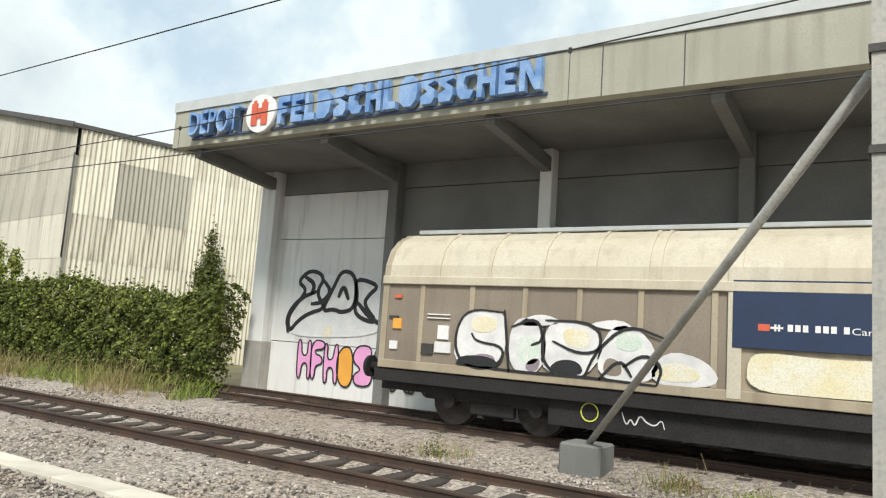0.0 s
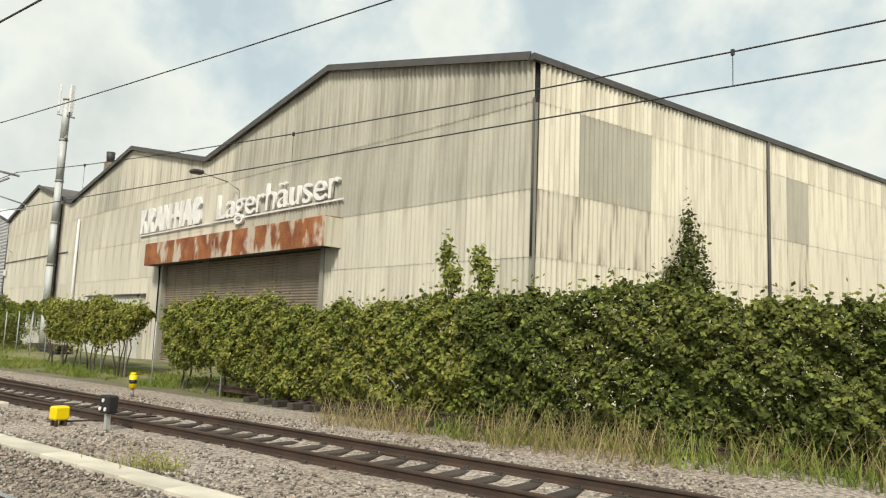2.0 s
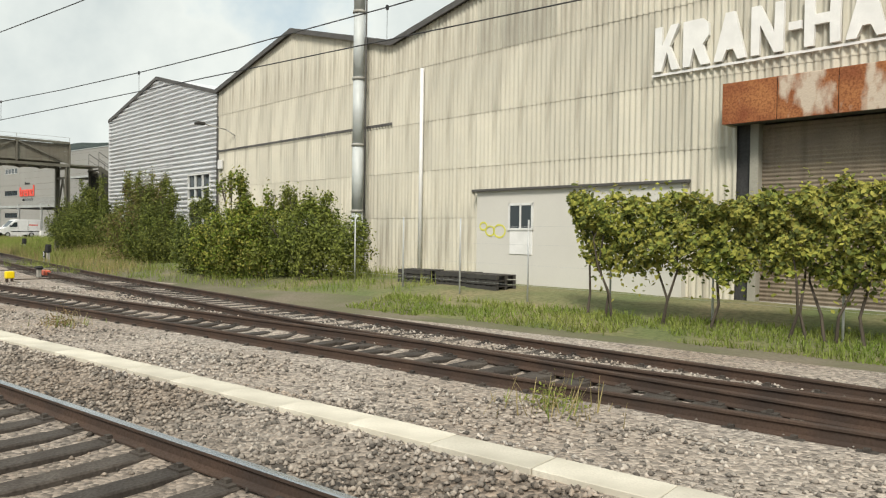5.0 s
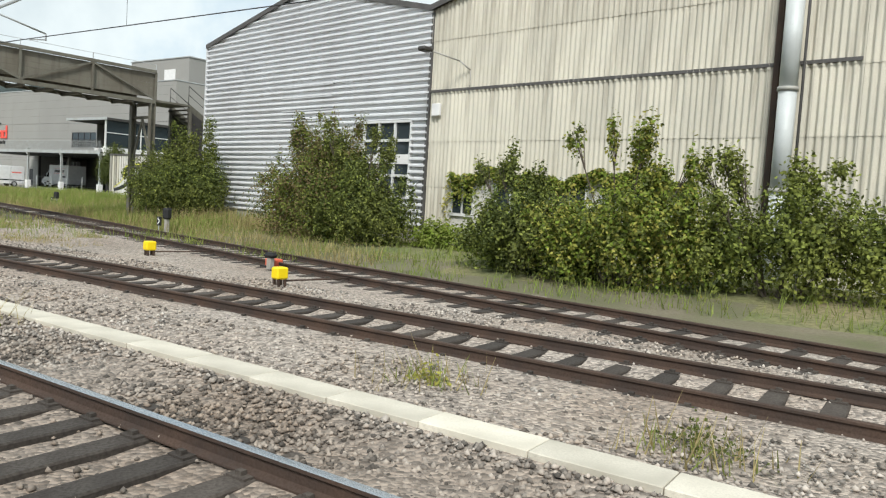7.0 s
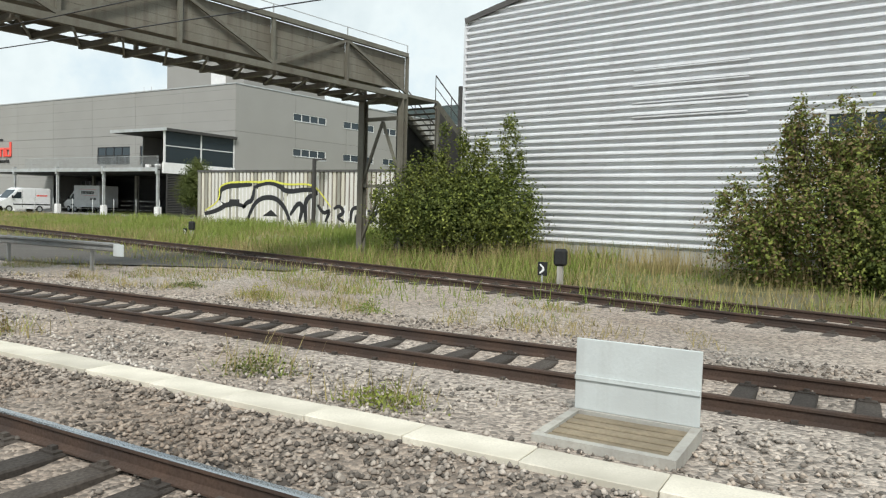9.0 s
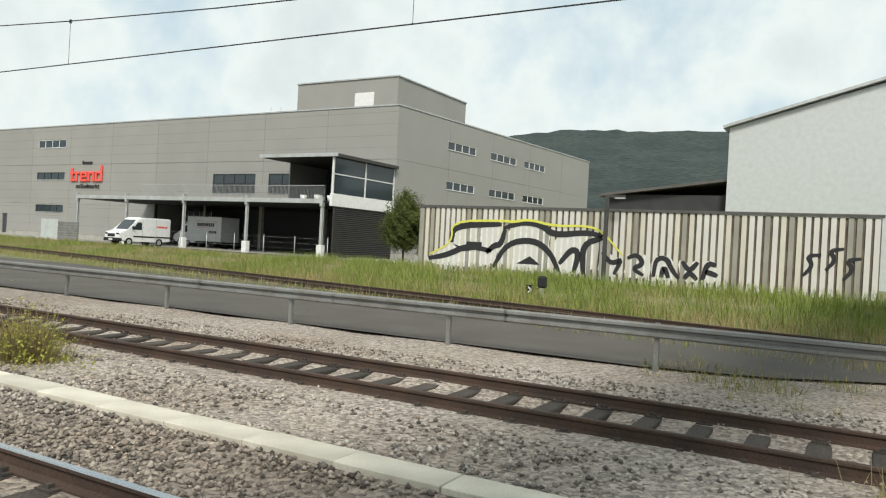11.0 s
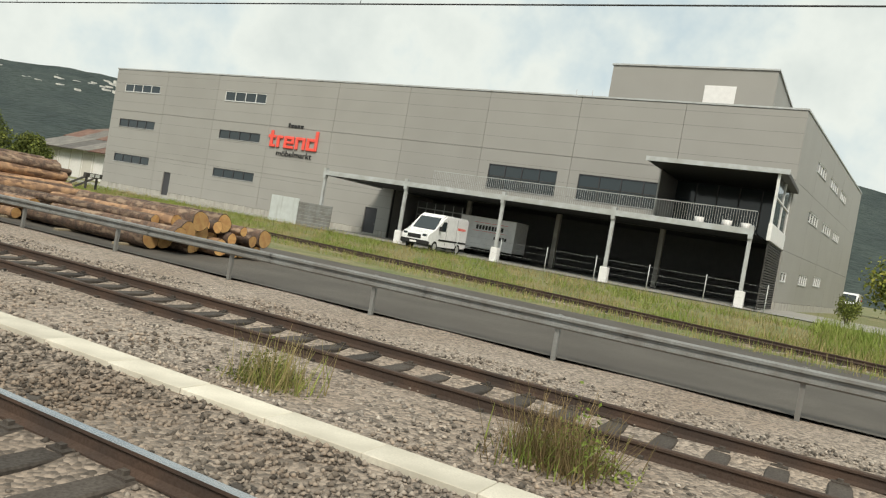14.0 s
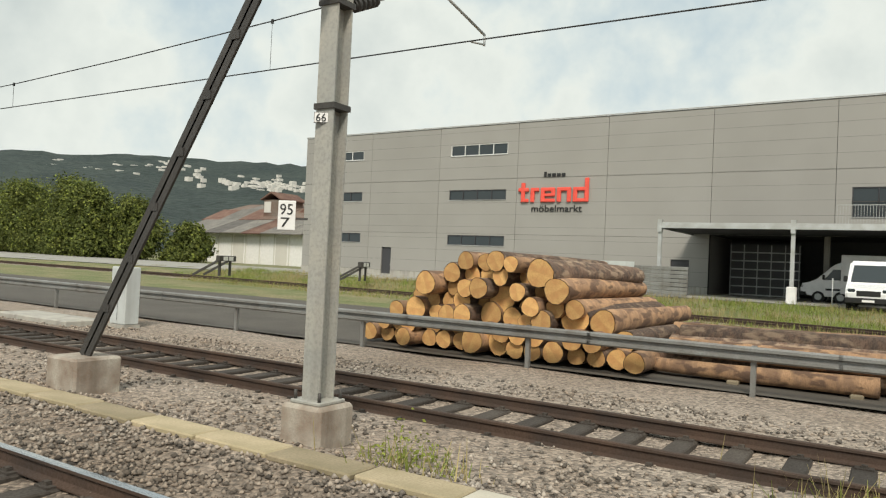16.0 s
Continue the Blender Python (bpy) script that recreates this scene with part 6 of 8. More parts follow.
def mast(x, y, label, number="", arms=True, height=8.4, h=0.115, root=4.08):
    m = thing("catenary_mast", pose(x, y, 0), label, "mast", "overhead line masts")
    base = part("foundation", boxes((-0.27, 0.27, -0.27, 0.27, -0.45, 0.27), bevel=0.035), M["base"], m, "stained square concrete footing")
    part("base_plate", boxes((-0.2, 0.2, -0.2, 0.2, 0.27, 0.31), bevel=0.01), M["mast"], m)
    for a in (-0.16, 0.16):
        for b in (-0.16, 0.16):
            bm = bmesh.new()
            tube(bm, (a, b, 0.31), (a, b, 0.40), 0.018, sides=6)
            part("bolt", bm, M["darksteel"], m)
    t = 0.02
    w = t / 2
    shaft = bmesh.new()
    prism(shaft, [(-h, -h), (h, -h), (h, -h + t), (w, -h + t), (w, h - t), (h, h - t), (h, h), (-h, h), (-h, h - t), (-w, h - t), (-w, -h + t), (-h, -h + t)], -height, -0.31)
    bmesh.ops.rotate(shaft, verts=shaft.verts, cent=(0, 0, 0), matrix=Matrix.Rotation(radians(-90), 3, "X"))
    part("shaft", shaft, M["mast"], m, "grey steel beam shaft")
    if number:
        plate = part("number_plate", boxes((-0.11, 0.11, -0.012, 0.0, 0, 0.16), bevel=0.004), M["darksteel"], m, "small white mast number plate", pose(-0.02, -h - 0.02, 3.12, 0, 0, 25) @ Matrix.Scale(0.7, 4))
        part("plate_face", boxes((-0.10, 0.10, -0.017, -0.0125, 0.01, 0.15)), M["white"], plate)
        part("digits", writing(number, 0.17, 0.006, M["black"], width=0.15), None, plate, "", pose(-0.075, -0.022, 0.02))
    if arms:
        for s, far in ((1, 8.45 - y), (-1, y - 2.65)):
            for (z0, z1, y1) in ((root, 5.62, far - 0.15), (5.92, 5.72, far + 0.1)):
                a = (0, s * 0.15, z0)
                d = Vector((0, s * (y1 - 0.15), z1 - z0))
                p = Vector(a)
                bm = bmesh.new()
                tube(bm, p + d * 0.04, p + d * 0.2, 0.055, sides=10)
                for k in range(5):
                    tube(bm, p + d * (0.05 + k * 0.03), p + d * (0.065 + k * 0.03), 0.085, sides=10)
                part("insulator", bm, M["darksteel"], m, "dark ribbed insulator")
                bm = bmesh.new()
                tube(bm, p, p + d * 0.05, 0.03, sides=8)
                tube(bm, p + d * 0.19, p + d, 0.032, sides=8)
                part("cantilever_tube", bm, M["galv"], m)
            bm = bmesh.new()
            tube(bm, (0, s * (far * 0.62), 5.22), (0, s * (far + 0.35), 4.95), 0.02, sides=6)
            tube(bm, (0, s * (far + 0.35), 4.95), (0, s * (far + 0.35), 4.80), 0.018, sides=6)
            tube(bm, (0, s * (far + 0.35), 4.82), (0, s * far, 4.76), 0.016, sides=6)
            part("steady_arm", bm, M["galv"], m)
    for z in (root - 0.03, 5.9, 3.3):
        part("clamp", boxes((-h - 0.02, h + 0.02, -h - 0.02, h + 0.02, z - 0.03, z + 0.03)), M["darksteel"], m)
    return m


def km_plate(x, y, z, a, b, label, size=0.72):
    p = thing("kilometre_plate", pose(x, y, z, 0, 0, 25) @ Matrix.Scale(size, 4), label, "sign plate")
    part("plate", boxes((-0.13, 0.13, -0.012, 0, 0, 0.42), bevel=0.004), M["white"], p)
    part("digits", writing(a, 0.22, 0.006, M["black"], width=0.19), None, p, "", pose(-0.10, -0.016, 0.22))
    part("digits", writing(b, 0.2, 0.006, M["black"], width=0.13), None, p, "", pose(-0.08, -0.016, 0.04))
    part("arm", boxes((0.10, 0.30, 0.0, 0.03, 0.15, 0.18)), M["darksteel"], p)
    return p


mast(20.34, 6.0, "grey steel catenary mast on a concrete footing", arms=False)
mast(-17.62, 5.72, "grey steel catenary mast with cantilevers both ways", "60", h=0.095)
mast(-54.05, 5.86, "grey steel catenary mast with a number plate", "62", h=0.11)
mast(-91.57, 5.95, "grey steel catenary mast on a pale concrete footing", "64")
mast(-132.73, 5.72, "grey steel catenary mast with cantilevers both ways", "66", root=4.4)
km_plate(-54.36, 5.62, 1.98, "95", "6", "white kilometre plate reading 95 6", 0.52)
km_plate(-133.08, 5.50, 2.02, "95", "7", "white kilometre plate reading 95 7")


def raking_strut(x, y, foot, top, label, single=False):
    s = thing("mast_strut", pose(x, y, 0), label, "strut", "raking struts")
    part("footing", boxes((-0.33, 0.33, -0.33, 0.33, -0.45, foot), bevel=0.03), M["soffit"] if single else M["base"], s, "dark concrete block" if single else "square concrete block")
    d = Vector(top) - Vector((0, 0, foot))
    bm = bmesh.new()
    if single:
        tube(bm, (0, 0, foot - 0.05), top, 0.05, sides=12)
        part("strut_bar", bm, M["mast"], s, "grey steel tube")
        return s
    for o in (-0.055, 0.055):
        beam(bm, (o, 0, foot), Vector(top) + Vector((o, 0, 0)), 0.035, 0.12)
    for k in range(1, 9):
        p = Vector((0, 0, foot)) + d * (k / 9)
        box(bm, p.x - 0.07, p.x + 0.07, p.y - 0.03, p.y + 0.03, p.z - 0.05, p.z + 0.05)
    part("strut_bar", bm, M["darksteel"], s, "pair of dark steel bars")
    return s


raking_strut(16.25, 11.1, 0.32, (3.97, -4.95, 3.95), "raking grey steel strut on a concrete block", True)
raking_strut(-136.8, 5.70, 0.32, (3.9, 0.0, 6.2), "raking twin-bar strut on a concrete block")

POLES = (57, 20.6, -17.45, -54.05, -91.5, -132.55, -172)


def line_of(y, z_at, z_mid, name, label, drops=None):
    bm = bmesh.new()
    for a, b in zip(POLES, POLES[1:]):
        pts = []
        for k in range(11):
            t = k / 10
            z = z_at + (z_mid - z_at) * 4 * t * (1 - t)
            pts.append(Vector((a + (b - a) * t, y, z)))
        for p, q in zip(pts, pts[1:]):
            tube(bm, p, q, 0.011, sides=5, caps=False)
        if drops:
            for k in range(1, 6):
                p = pts[2 * k - 1]
                tube(bm, p, (p.x, y, drops), 0.005, sides=4, caps=False)
                box(bm, p.x - 0.02, p.x + 0.02, y - 0.015, y + 0.015, p.z - 0.04, p.z + 0.03)
    return solid(name, bm, M["wire"], label, "overhead wire", "overhead wires")


for y in (2.82, 8.42):
    line_of(y, 4.76, 4.74, "contact_wire", "thin dark contact wire over the track")
    line_of(y, 5.78, 5.15, "messenger_wire", "sagging messenger wire with droppers", 4.75)
line_of(6.9, 6.45, 6.2, "feeder_wire", "high feeder wire along the masts")

# ---------------------------------------------------------------- guard rail along the road
rail = thing("guard_rail", pose(0, 12.5, 0), "galvanised steel crash barrier on posts", "guard rail")
prof_g = [(0.0, 0.65), (-0.04, 0.62), (-0.04, 0.575), (0.03, 0.545), (0.03, 0.515), (-0.04, 0.485), (-0.04, 0.44), (0.0, 0.41), (0.012, 0.41), (0.045, 0.50), (0.045, 0.56), (0.012, 0.65)]
x0 = -72.5
k = 0
while x0 > -236:
    x1 = x0 - 4.0
    v = [(x, a + 0.0045 * abs(x + 72.5) * 0.4, z) for x in (x0 + 0.06, x1) for a, z in prof_g]
    n = len(prof_g)
    f = [(i, (i + 1) % n, n + (i + 1) % n, n + i) for i in range(n)] + [tuple(range(n)), tuple(range(2 * n - 1, n - 1, -1))]
    part("rail_beam", raw("rail_beam", v, f, M["barrier"]), None, rail)
    yy = 0.0018 * abs(x0 + 72.5)
    part("post", boxes((x0 - 1.25, x0 - 1.17, yy + 0.05, yy + 0.13, -0.4, 0.66)), M["barrier"], rail)
    x0 = x1
part("end_plate", boxes((-72.62, -72.2, -0.06, -0.03, 0.30, 0.62), bevel=0.01), M["grey_plate"], rail, "square pale end plate")

# ---------------------------------------------------------------- sliding-wall wagon
wag = thing("freight_wagon", pose(11.6, 13.2, 0.15), "cream sliding-wall freight wagon with white graffiti and a navy panel", "freight wagon")
WL, HWD = 21.0, 1.42


def wagon_shell(x0, x1, mat, name, z0, grow=0.0):
    """The upper body: upright lower lip, then a roof that curves in."""
    sec = [(-HWD - grow, z0), (-HWD - grow, 2.72), (-HWD + 0.02 - grow, 3.0), (-HWD + 0.14 - grow, 3.3), (-HWD + 0.36, 3.52 + grow), (-0.7, 3.70 + grow), (0, 3.76 + grow)]
    sec = sec + [(-a, z) for a, z in sec[-2::-1]]
    v = [(x, a, z) for x in (x0, x1) for a, z in sec]
    n = len(sec)
    f = [(i, i + 1, n + i + 1, n + i) for i in range(n - 1)] + [tuple(range(n))[::-1], tuple(range(n, 2 * n)), (0, n, 2 * n - 1, n - 1)]
    return raw(name, v, f, mat)


part("end_wall", wagon_shell(0.0, 0.14, M["wagon"], "end_wall", 1.02), None, wag)
part("sliding_roof", wagon_shell(0.14, 6.55, M["wagon_roof"], "sliding_roof", 2.72), None, wag)
part("sliding_roof", wagon_shell(6.75, WL - 0.14, M["wagon_roof"], "sliding_roof", 2.72), None, wag)
part("roof_band", wagon_shell(6.55, 6.75, M["wagon_roof"], "roof_band", 1.02, 0.03), None, wag)
part("ridge_rail", boxes((0.3, WL - 0.3, -0.75, -0.65, 3.72, 3.80), bevel=0.01), M["galv"], wag)
for x in (1.25, 2.35, 3.4, 4.35, 5.25, 5.45, 8.6, 8.85, 10.6, 12.5):
    part("roof_rib", wagon_shell(x, x + 0.07, M["wagon_roof"], "roof_rib", 2.74, 0.028), None, wag)
part("gutter", boxes((0.0, WL, -HWD - 0.05, -HWD + 0.02, 2.62, 2.78), bevel=0.012), M["wagon_roof"], wag, "pale gutter rail")
part("side_wall", boxes((0.1, 6.55, -HWD + 0.02, -HWD + 0.08, 1.12, 2.64)), M["wagon_side"], wag)
part("side_wall", boxes((6.75, WL - 0.1, -HWD + 0.02, -HWD + 0.08, 1.12, 2.64)), M["wagon"], wag)
part("side_wall", boxes((0.1, WL - 0.1, HWD - 0.08, HWD - 0.02, 1.02, 2.74)), M["wagon_side"], wag)
for x in (0.9, 2.0, 3.08, 4.1, 5.15, 6.3, 8.9, 10.5, 12.1):
    part("side_rib", boxes((x, x + 0.1, -HWD - 0.01, -HWD + 0.03, 1.14, 2.62), bevel=0.008), M["wagon"], wag)
part("navy_panel", boxes((6.62, 8.95, -HWD - 0.045, -HWD - 0.02, 1.78, 2.80), bevel=0.006), M["navy"], wag, "navy blue lettered panel")
part("lettering", writing("Cargo", 0.135, 0.006, M["white"], width=0.42), None, wag, "", pose(8.20, -HWD - 0.05, 2.05))
part("name_bar", boxes(*[(7.38 + k * 0.10 + 0.06 * (k // 3), 7.45 + k * 0.10 + 0.06 * (k // 3), -HWD - 0.052, -HWD - 0.045, 2.055, 2.155) for k in range(7)]), M["white"], wag, "white letter-sized bars")
part("emblem", boxes((6.98, 7.14, -HWD - 0.052, -HWD - 0.045, 2.05, 2.15)), M["red"], wag, "small red emblem bar")
part("emblem", boxes((7.15, 7.32, -HWD - 0.053, -HWD - 0.045, 2.085, 2.115), (7.20, 7.23, -HWD - 0.0535, -HWD - 0.045, 2.05, 2.15), (7.25, 7.28, -HWD - 0.0535, -HWD - 0.045, 2.05, 2.15)), M["white"], wag)
bm = bmesh.new()
tube(bm, (8.80, -HWD - 0.06, 2.50), (8.80, -HWD - 0.045, 2.50), 0.29, sides=24)
part("disc", bm, M["wagon_roof"], wag, "cream round paint disc")
part("lower_sill", boxes((0.0, WL, -HWD - 0.02, -HWD + 0.12, 0.98, 1.14), bevel=0.01), M["wagon"], wag)
part("solebar", boxes((-0.1, WL + 0.1, -HWD + 0.02, -HWD + 0.14, 0.72, 0.96), bevel=0.01), M["undergear"], wag)
part("underframe", boxes((-0.1, WL + 0.1, -1.1, 1.1, 0.55, 1.0)), M["undergear"], wag)
part("valance", boxes((3.6, 15.0, -HWD + 0.18, -HWD + 0.24, 0.28, 0.86)), M["undergear"], wag)
part("floor", boxes((0, WL, -HWD + 0.1, HWD - 0.1, 0.95, 1.12)), M["undergear"], wag)
for xc in (2.4, WL - 2.4):
    for dx in (-0.9, 0.9):
        for s in (-1, 1):
            bm = bmesh.new()
            tube(bm, (xc + dx, s * 0.76, 0.46), (xc + dx, s * 0.89, 0.46), 0.46, sides=28)
            tube(bm, (xc + dx, s * 0.70, 0.46), (xc + dx, s * 0.77, 0.46), 0.49, sides=28)
            wh = part("wheel", bm, M["wheel"], wag)
            bm = bmesh.new()
            tube(bm, (xc + dx, s * 0.92, 0.46), (xc + dx, s * 1.12, 0.46), 0.13, sides=12)
            part("axle_box", bm, M["undergear"], wh)
    for s in (-1, 1):
        part("bogie_frame", boxes((xc - 1.5, xc + 1.5, s * 1.0 - 0.06, s * 1.0 + 0.06, 0.45, 0.72), (xc - 0.45, xc + 0.45, s * 1.0 - 0.08, s * 1.0 + 0.08, 0.25, 0.5), bevel=0.03), M["undergear"], wag)
for s in (-0.87, 0.87):
    bm = bmesh.new()
    tube(bm, (-0.55, s, 0.95), (0.0, s, 0.95), 0.09, sides=12)
    tube(bm, (-0.62, s, 0.95), (-0.55, s, 0.95), 0.22, sides=20)
    part("buffer", bm, M["undergear"], wag)
v, f = stroke([(4.35 + 0.16 * math.cos(a), 0.56 + 0.16 * math.sin(a)) for a in np.linspace(0, math.tau, 9)[:-1]], 0.02, -HWD + 0.16, True)
part("handwheel", raw("handwheel", v, f, M["lime"]), None, wag, "thin yellow brake handwheel")
# sprayed shapes along the side
YG = -HWD - 0.012
for pts in ([(1.75, 1.15), (2.75, 1.1), (2.85, 2.1), (2.4, 2.2), (1.9, 2.15), (1.75, 1.7)], [(2.85, 1.12), (3.55, 1.1), (3.6, 1.95), (2.9, 2.15)], [(3.5, 1.15), (4.4, 1.1), (4.7, 1.9), (3.7, 2.1), (3.5, 1.7)],
            [(4.4, 1.1), (5.6, 1.12), (5.4, 1.9), (4.7, 2.1)], [(5.3, 1.1), (6.5, 1.14), (6.3, 1.55), (5.6, 1.7)], [(2.9, 1.9), (3.4, 2.2), (4.0, 2.0)], [(4.2, 2.0), (4.9, 2.15), (5.2, 1.9)]):
    part("paint", blob(pts, YG - 0.006, YG), M["white_paint"], wag)
for pts in ([(2.75, 2.15), (2.0, 2.2), (1.75, 1.8), (1.8, 1.3), (2.2, 1.1), (2.7, 1.2), (2.8, 1.55), (2.2, 1.6), (2.1, 1.75)], [(2.75, 2.2), (2.85, 1.5), (2.9, 1.1)], [(2.9, 1.9), (3.4, 2.1), (3.55, 1.7), (3.3, 1.6)], [(3.55, 2.05), (4.5, 2.05), (4.6, 1.6), (4.2, 1.5), (3.7, 1.7)],
            [(4.3, 1.15), (4.5, 1.6), (5.0, 2.05), (5.6, 1.85)], [(4.55, 1.12), (4.9, 1.5), (5.1, 1.2)], [(4.95, 1.35), (5.3, 1.6), (5.6, 1.4), (5.5, 1.1)], [(1.8, 1.18), (3.0, 1.12), (4.2, 1.14), (5.5, 1.1)], [(3.55, 1.95), (3.5, 1.4), (3.75, 1.15)]):
    paint_stroke("paint_line", pts, 0.055, YG - 0.02, M["black_paint"], wag)
for pts in ([(1.75, 1.14), (2.7, 1.12), (2.6, 1.35), (1.9, 1.35)], [(3.6, 1.16), (4.3, 1.14), (4.2, 1.4), (3.8, 1.4)], [(4.6, 1.2), (4.95, 1.2), (4.9, 1.45), (4.65, 1.5)]):
    part("paint", blob(pts, YG - 0.012, YG - 0.007), M["black_paint"] if pts[0][0] < 4 else M["wagon_side"], wag)
for x, z, w, h, mat in ((0.3, 2.35, 0.16, 0.06, "red"), (0.25, 1.35, 0.18, 0.16, "white"), (0.30, 1.75, 0.2, 0.2, "orange"), (1.35, 1.6, 0.24, 0.26, "white"), (1.3, 1.35, 0.35, 0.2, "white_paint"), (1.0, 1.3, 0.26, 0.2, "darksteel"), (0.2, 1.95, 0.22, 0.05, "darksteel"), (1.1, 2.05, 0.5, 0.02, "white"), (1.1, 1.98, 0.5, 0.02, "white")):
    part("label_plate", boxes((x, x + w, YG - 0.004, YG + 0.03, z, z + h)), M[mat], wag)
paint_stroke("paint_line", [(4.9, 0.62), (4.98, 0.40), (5.05, 0.55), (5.12, 0.40), (5.2, 0.62), (5.3, 0.5), (5.45, 0.45), (5.55, 0.58), (5.6, 0.42)], 0.025, -HWD + 0.165, M["white_paint"], wag)

for pts, mat in (([(3.0, 1.3), (3.45, 1.25), (3.5, 1.7), (3.05, 1.8)], "mint"), ([(2.1, 1.75), (2.6, 1.8), (2.65, 2.05), (2.05, 2.08)], "butter"), ([(2.15, 1.2), (2.6, 1.22), (2.6, 1.38), (2.2, 1.4)], "lilac"),
                 ([(3.95, 1.62), (4.35, 1.6), (4.4, 1.9), (3.85, 1.95)], "butter"), ([(4.75, 1.65), (5.2, 1.6), (5.3, 1.85), (4.9, 1.95)], "mint"), ([(3.2, 1.16), (3.45, 1.16), (3.5, 1.4), (3.25, 1.35)], "lilac"), ([(5.4, 1.18), (6.2, 1.2), (6.1, 1.45), (5.6, 1.5)], "butter"),
                 ([(6.82, 1.16), (7.8, 1.15), (8.9, 1.17), (8.92, 1.5), (8.85, 1.72), (7.9, 1.68), (7.1, 1.74), (6.84, 1.66)], "butter")):
    part("paint", blob(pts, YG - 0.0115, YG - 0.0065), M[mat], wag)

# wall graffiti on the depot
YW = 14.985
tagwall = thing("wall_graffiti", pose(0, YW, 0), "pink and orange bubble shapes under a grey and black piece", "graffiti")
part("paint", blob([(5.9, 1.6), (7.2, 1.55), (9.4, 1.75), (9.3, 2.6), (9.5, 3.1), (8.6, 3.3), (7.9, 3.2), (7.0, 3.3), (6.4, 2.9), (6.0, 2.3)], -0.008, -0.004, 2), M["mist"], tagwall)
for pts in ([(6.25, 3.05), (6.7, 3.4), (7.25, 3.2), (6.95, 2.75), (7.35, 2.35), (6.75, 2.2), (6.35, 1.95), (6.1, 1.65), (6.0, 2.1), (6.45, 2.6), (6.6, 2.85)], [(7.2, 2.25), (7.55, 2.9), (7.8, 3.4), (8.3, 3.25), (8.35, 2.4), (7.9, 2.25), (7.6, 2.35)], [(8.25, 3.2), (9.1, 3.0), (8.75, 2.75), (8.6, 2.5), (9.15, 2.0), (8.3, 2.2), (8.4, 2.7)]):
    part("paint", blob(pts, -0.013, -0.009, 1), M["white_paint"], tagwall)
    paint_stroke("paint_line", pts, 0.11, -0.020, M["black_paint"], tagwall, True)
for pts in ([(7.75, 2.65), (7.9, 3.0), (8.1, 2.6)], [(6.05, 1.65), (5.95, 2.1), (6.4, 2.6), (7.0, 2.8)], [(7.2, 3.1), (7.5, 2.8), (7.2, 2.5), (6.8, 2.45)], [(8.4, 2.55), (8.8, 2.2), (9.2, 2.0)], [(6.5, 3.2), (6.9, 3.0), (6.8, 2.7)]):
    paint_stroke("paint_line", pts, 0.13, -0.022, M["black_paint"], tagwall)
part("paint", blob([(7.2, 1.62), (7.7, 1.6), (7.5, 2.0)], -0.013, -0.010, 1), M["butter"], tagwall)
for x, kind, w, mat in ((6.5, "waist", 0.46, "pink"), (6.97, "flag", 0.44, "pink"), (7.42, "waist", 0.46, "pink"), (7.9, "drum", 0.5, "orange"), (8.42, "bend", 0.6, "pink"), (9.05, "comb", 0.55, "olive"), (9.62, "peak", 0.6, "olive"), (10.2, "bowl", 0.6, "olive"), (10.8, "drum", 0.55, "olive")):
    pts = [(x + a * w * 1.08 + 0.03 * math.sin(5 * c + x), 0.42 + c * 1.02 + 0.06 * math.sin(x * 3)) for a, c in NOTCHED[kind]]
    part("paint", blob(pts, -0.014, -0.003, 1), M[mat], tagwall)
    paint_stroke("paint_line", pts, 0.04, -0.022, M["black_paint"], tagwall, True)

# ---------------------------------------------------------------- log piles


def log_mesh(length, r0, r1, seed, mat):
    r = random.Random(seed)
    n, rings = 14, 7
    v, f = [], []
    bend, ph = r.uniform(-0.04, 0.04), r.uniform(0, 6)
    for i in range(rings):
        t = i / (rings - 1)
        rad = r0 + (r1 - r0) * t
        for k in range(n):
            a = math.tau * k / n
            q = rad * (1 + 0.05 * math.sin(3 * a + ph) + r.uniform(-0.03, 0.03))
            v.append((-length * t, q * math.cos(a) + bend * math.sin(math.pi * t), q * math.sin(a)))
    for i in range(rings - 1):
        for k in range(n):
            f.append((i * n + k, i * n + (k + 1) % n, (i + 1) * n + (k + 1) % n, (i + 1) * n + k))
    body = raw("log", v, f, mat, True)
    body.materials.append(M["cut"])
    ends = [(v[k][0] + 0.006, v[k][1] * 0.95, v[k][2] * 0.95) for k in range(n)]
    c = len(ends)
    endm = raw("cut_end", ends + [(0.012, 0, 0)], [(k, (k + 1) % n, c) for k in range(n)], M["cut"])
    return body, endm


LOGS = [log_mesh(L, a, b, i, M["bark"] if i % 3 else M["peeled"]) for i, (L, a, b) in enumerate(((9.6, 0.26, 0.2), (8.8, 0.22, 0.17), (10.0, 0.19, 0.15), (9.2, 0.17, 0.12), (9.0, 0.3, 0.24), (8.4, 0.15, 0.11), (9.4, 0.2, 0.16)))]


def log(x, y, z, kind, turn, group, roll=0, short=0.6):
    body, endm = LOGS[kind]
    p = tagged(part("log", body, None, None, "", pose(x, y, z, roll, 0, turn) @ Matrix.Diagonal((short, 1, 1, 1))), "spruce log with a sawn end, lying in a pile" if kind % 3 else "peeled orange-brown log lying in a pile", "log", group)
    part("cut_end", endm, None, p, "pale orange sawn end")
    return p


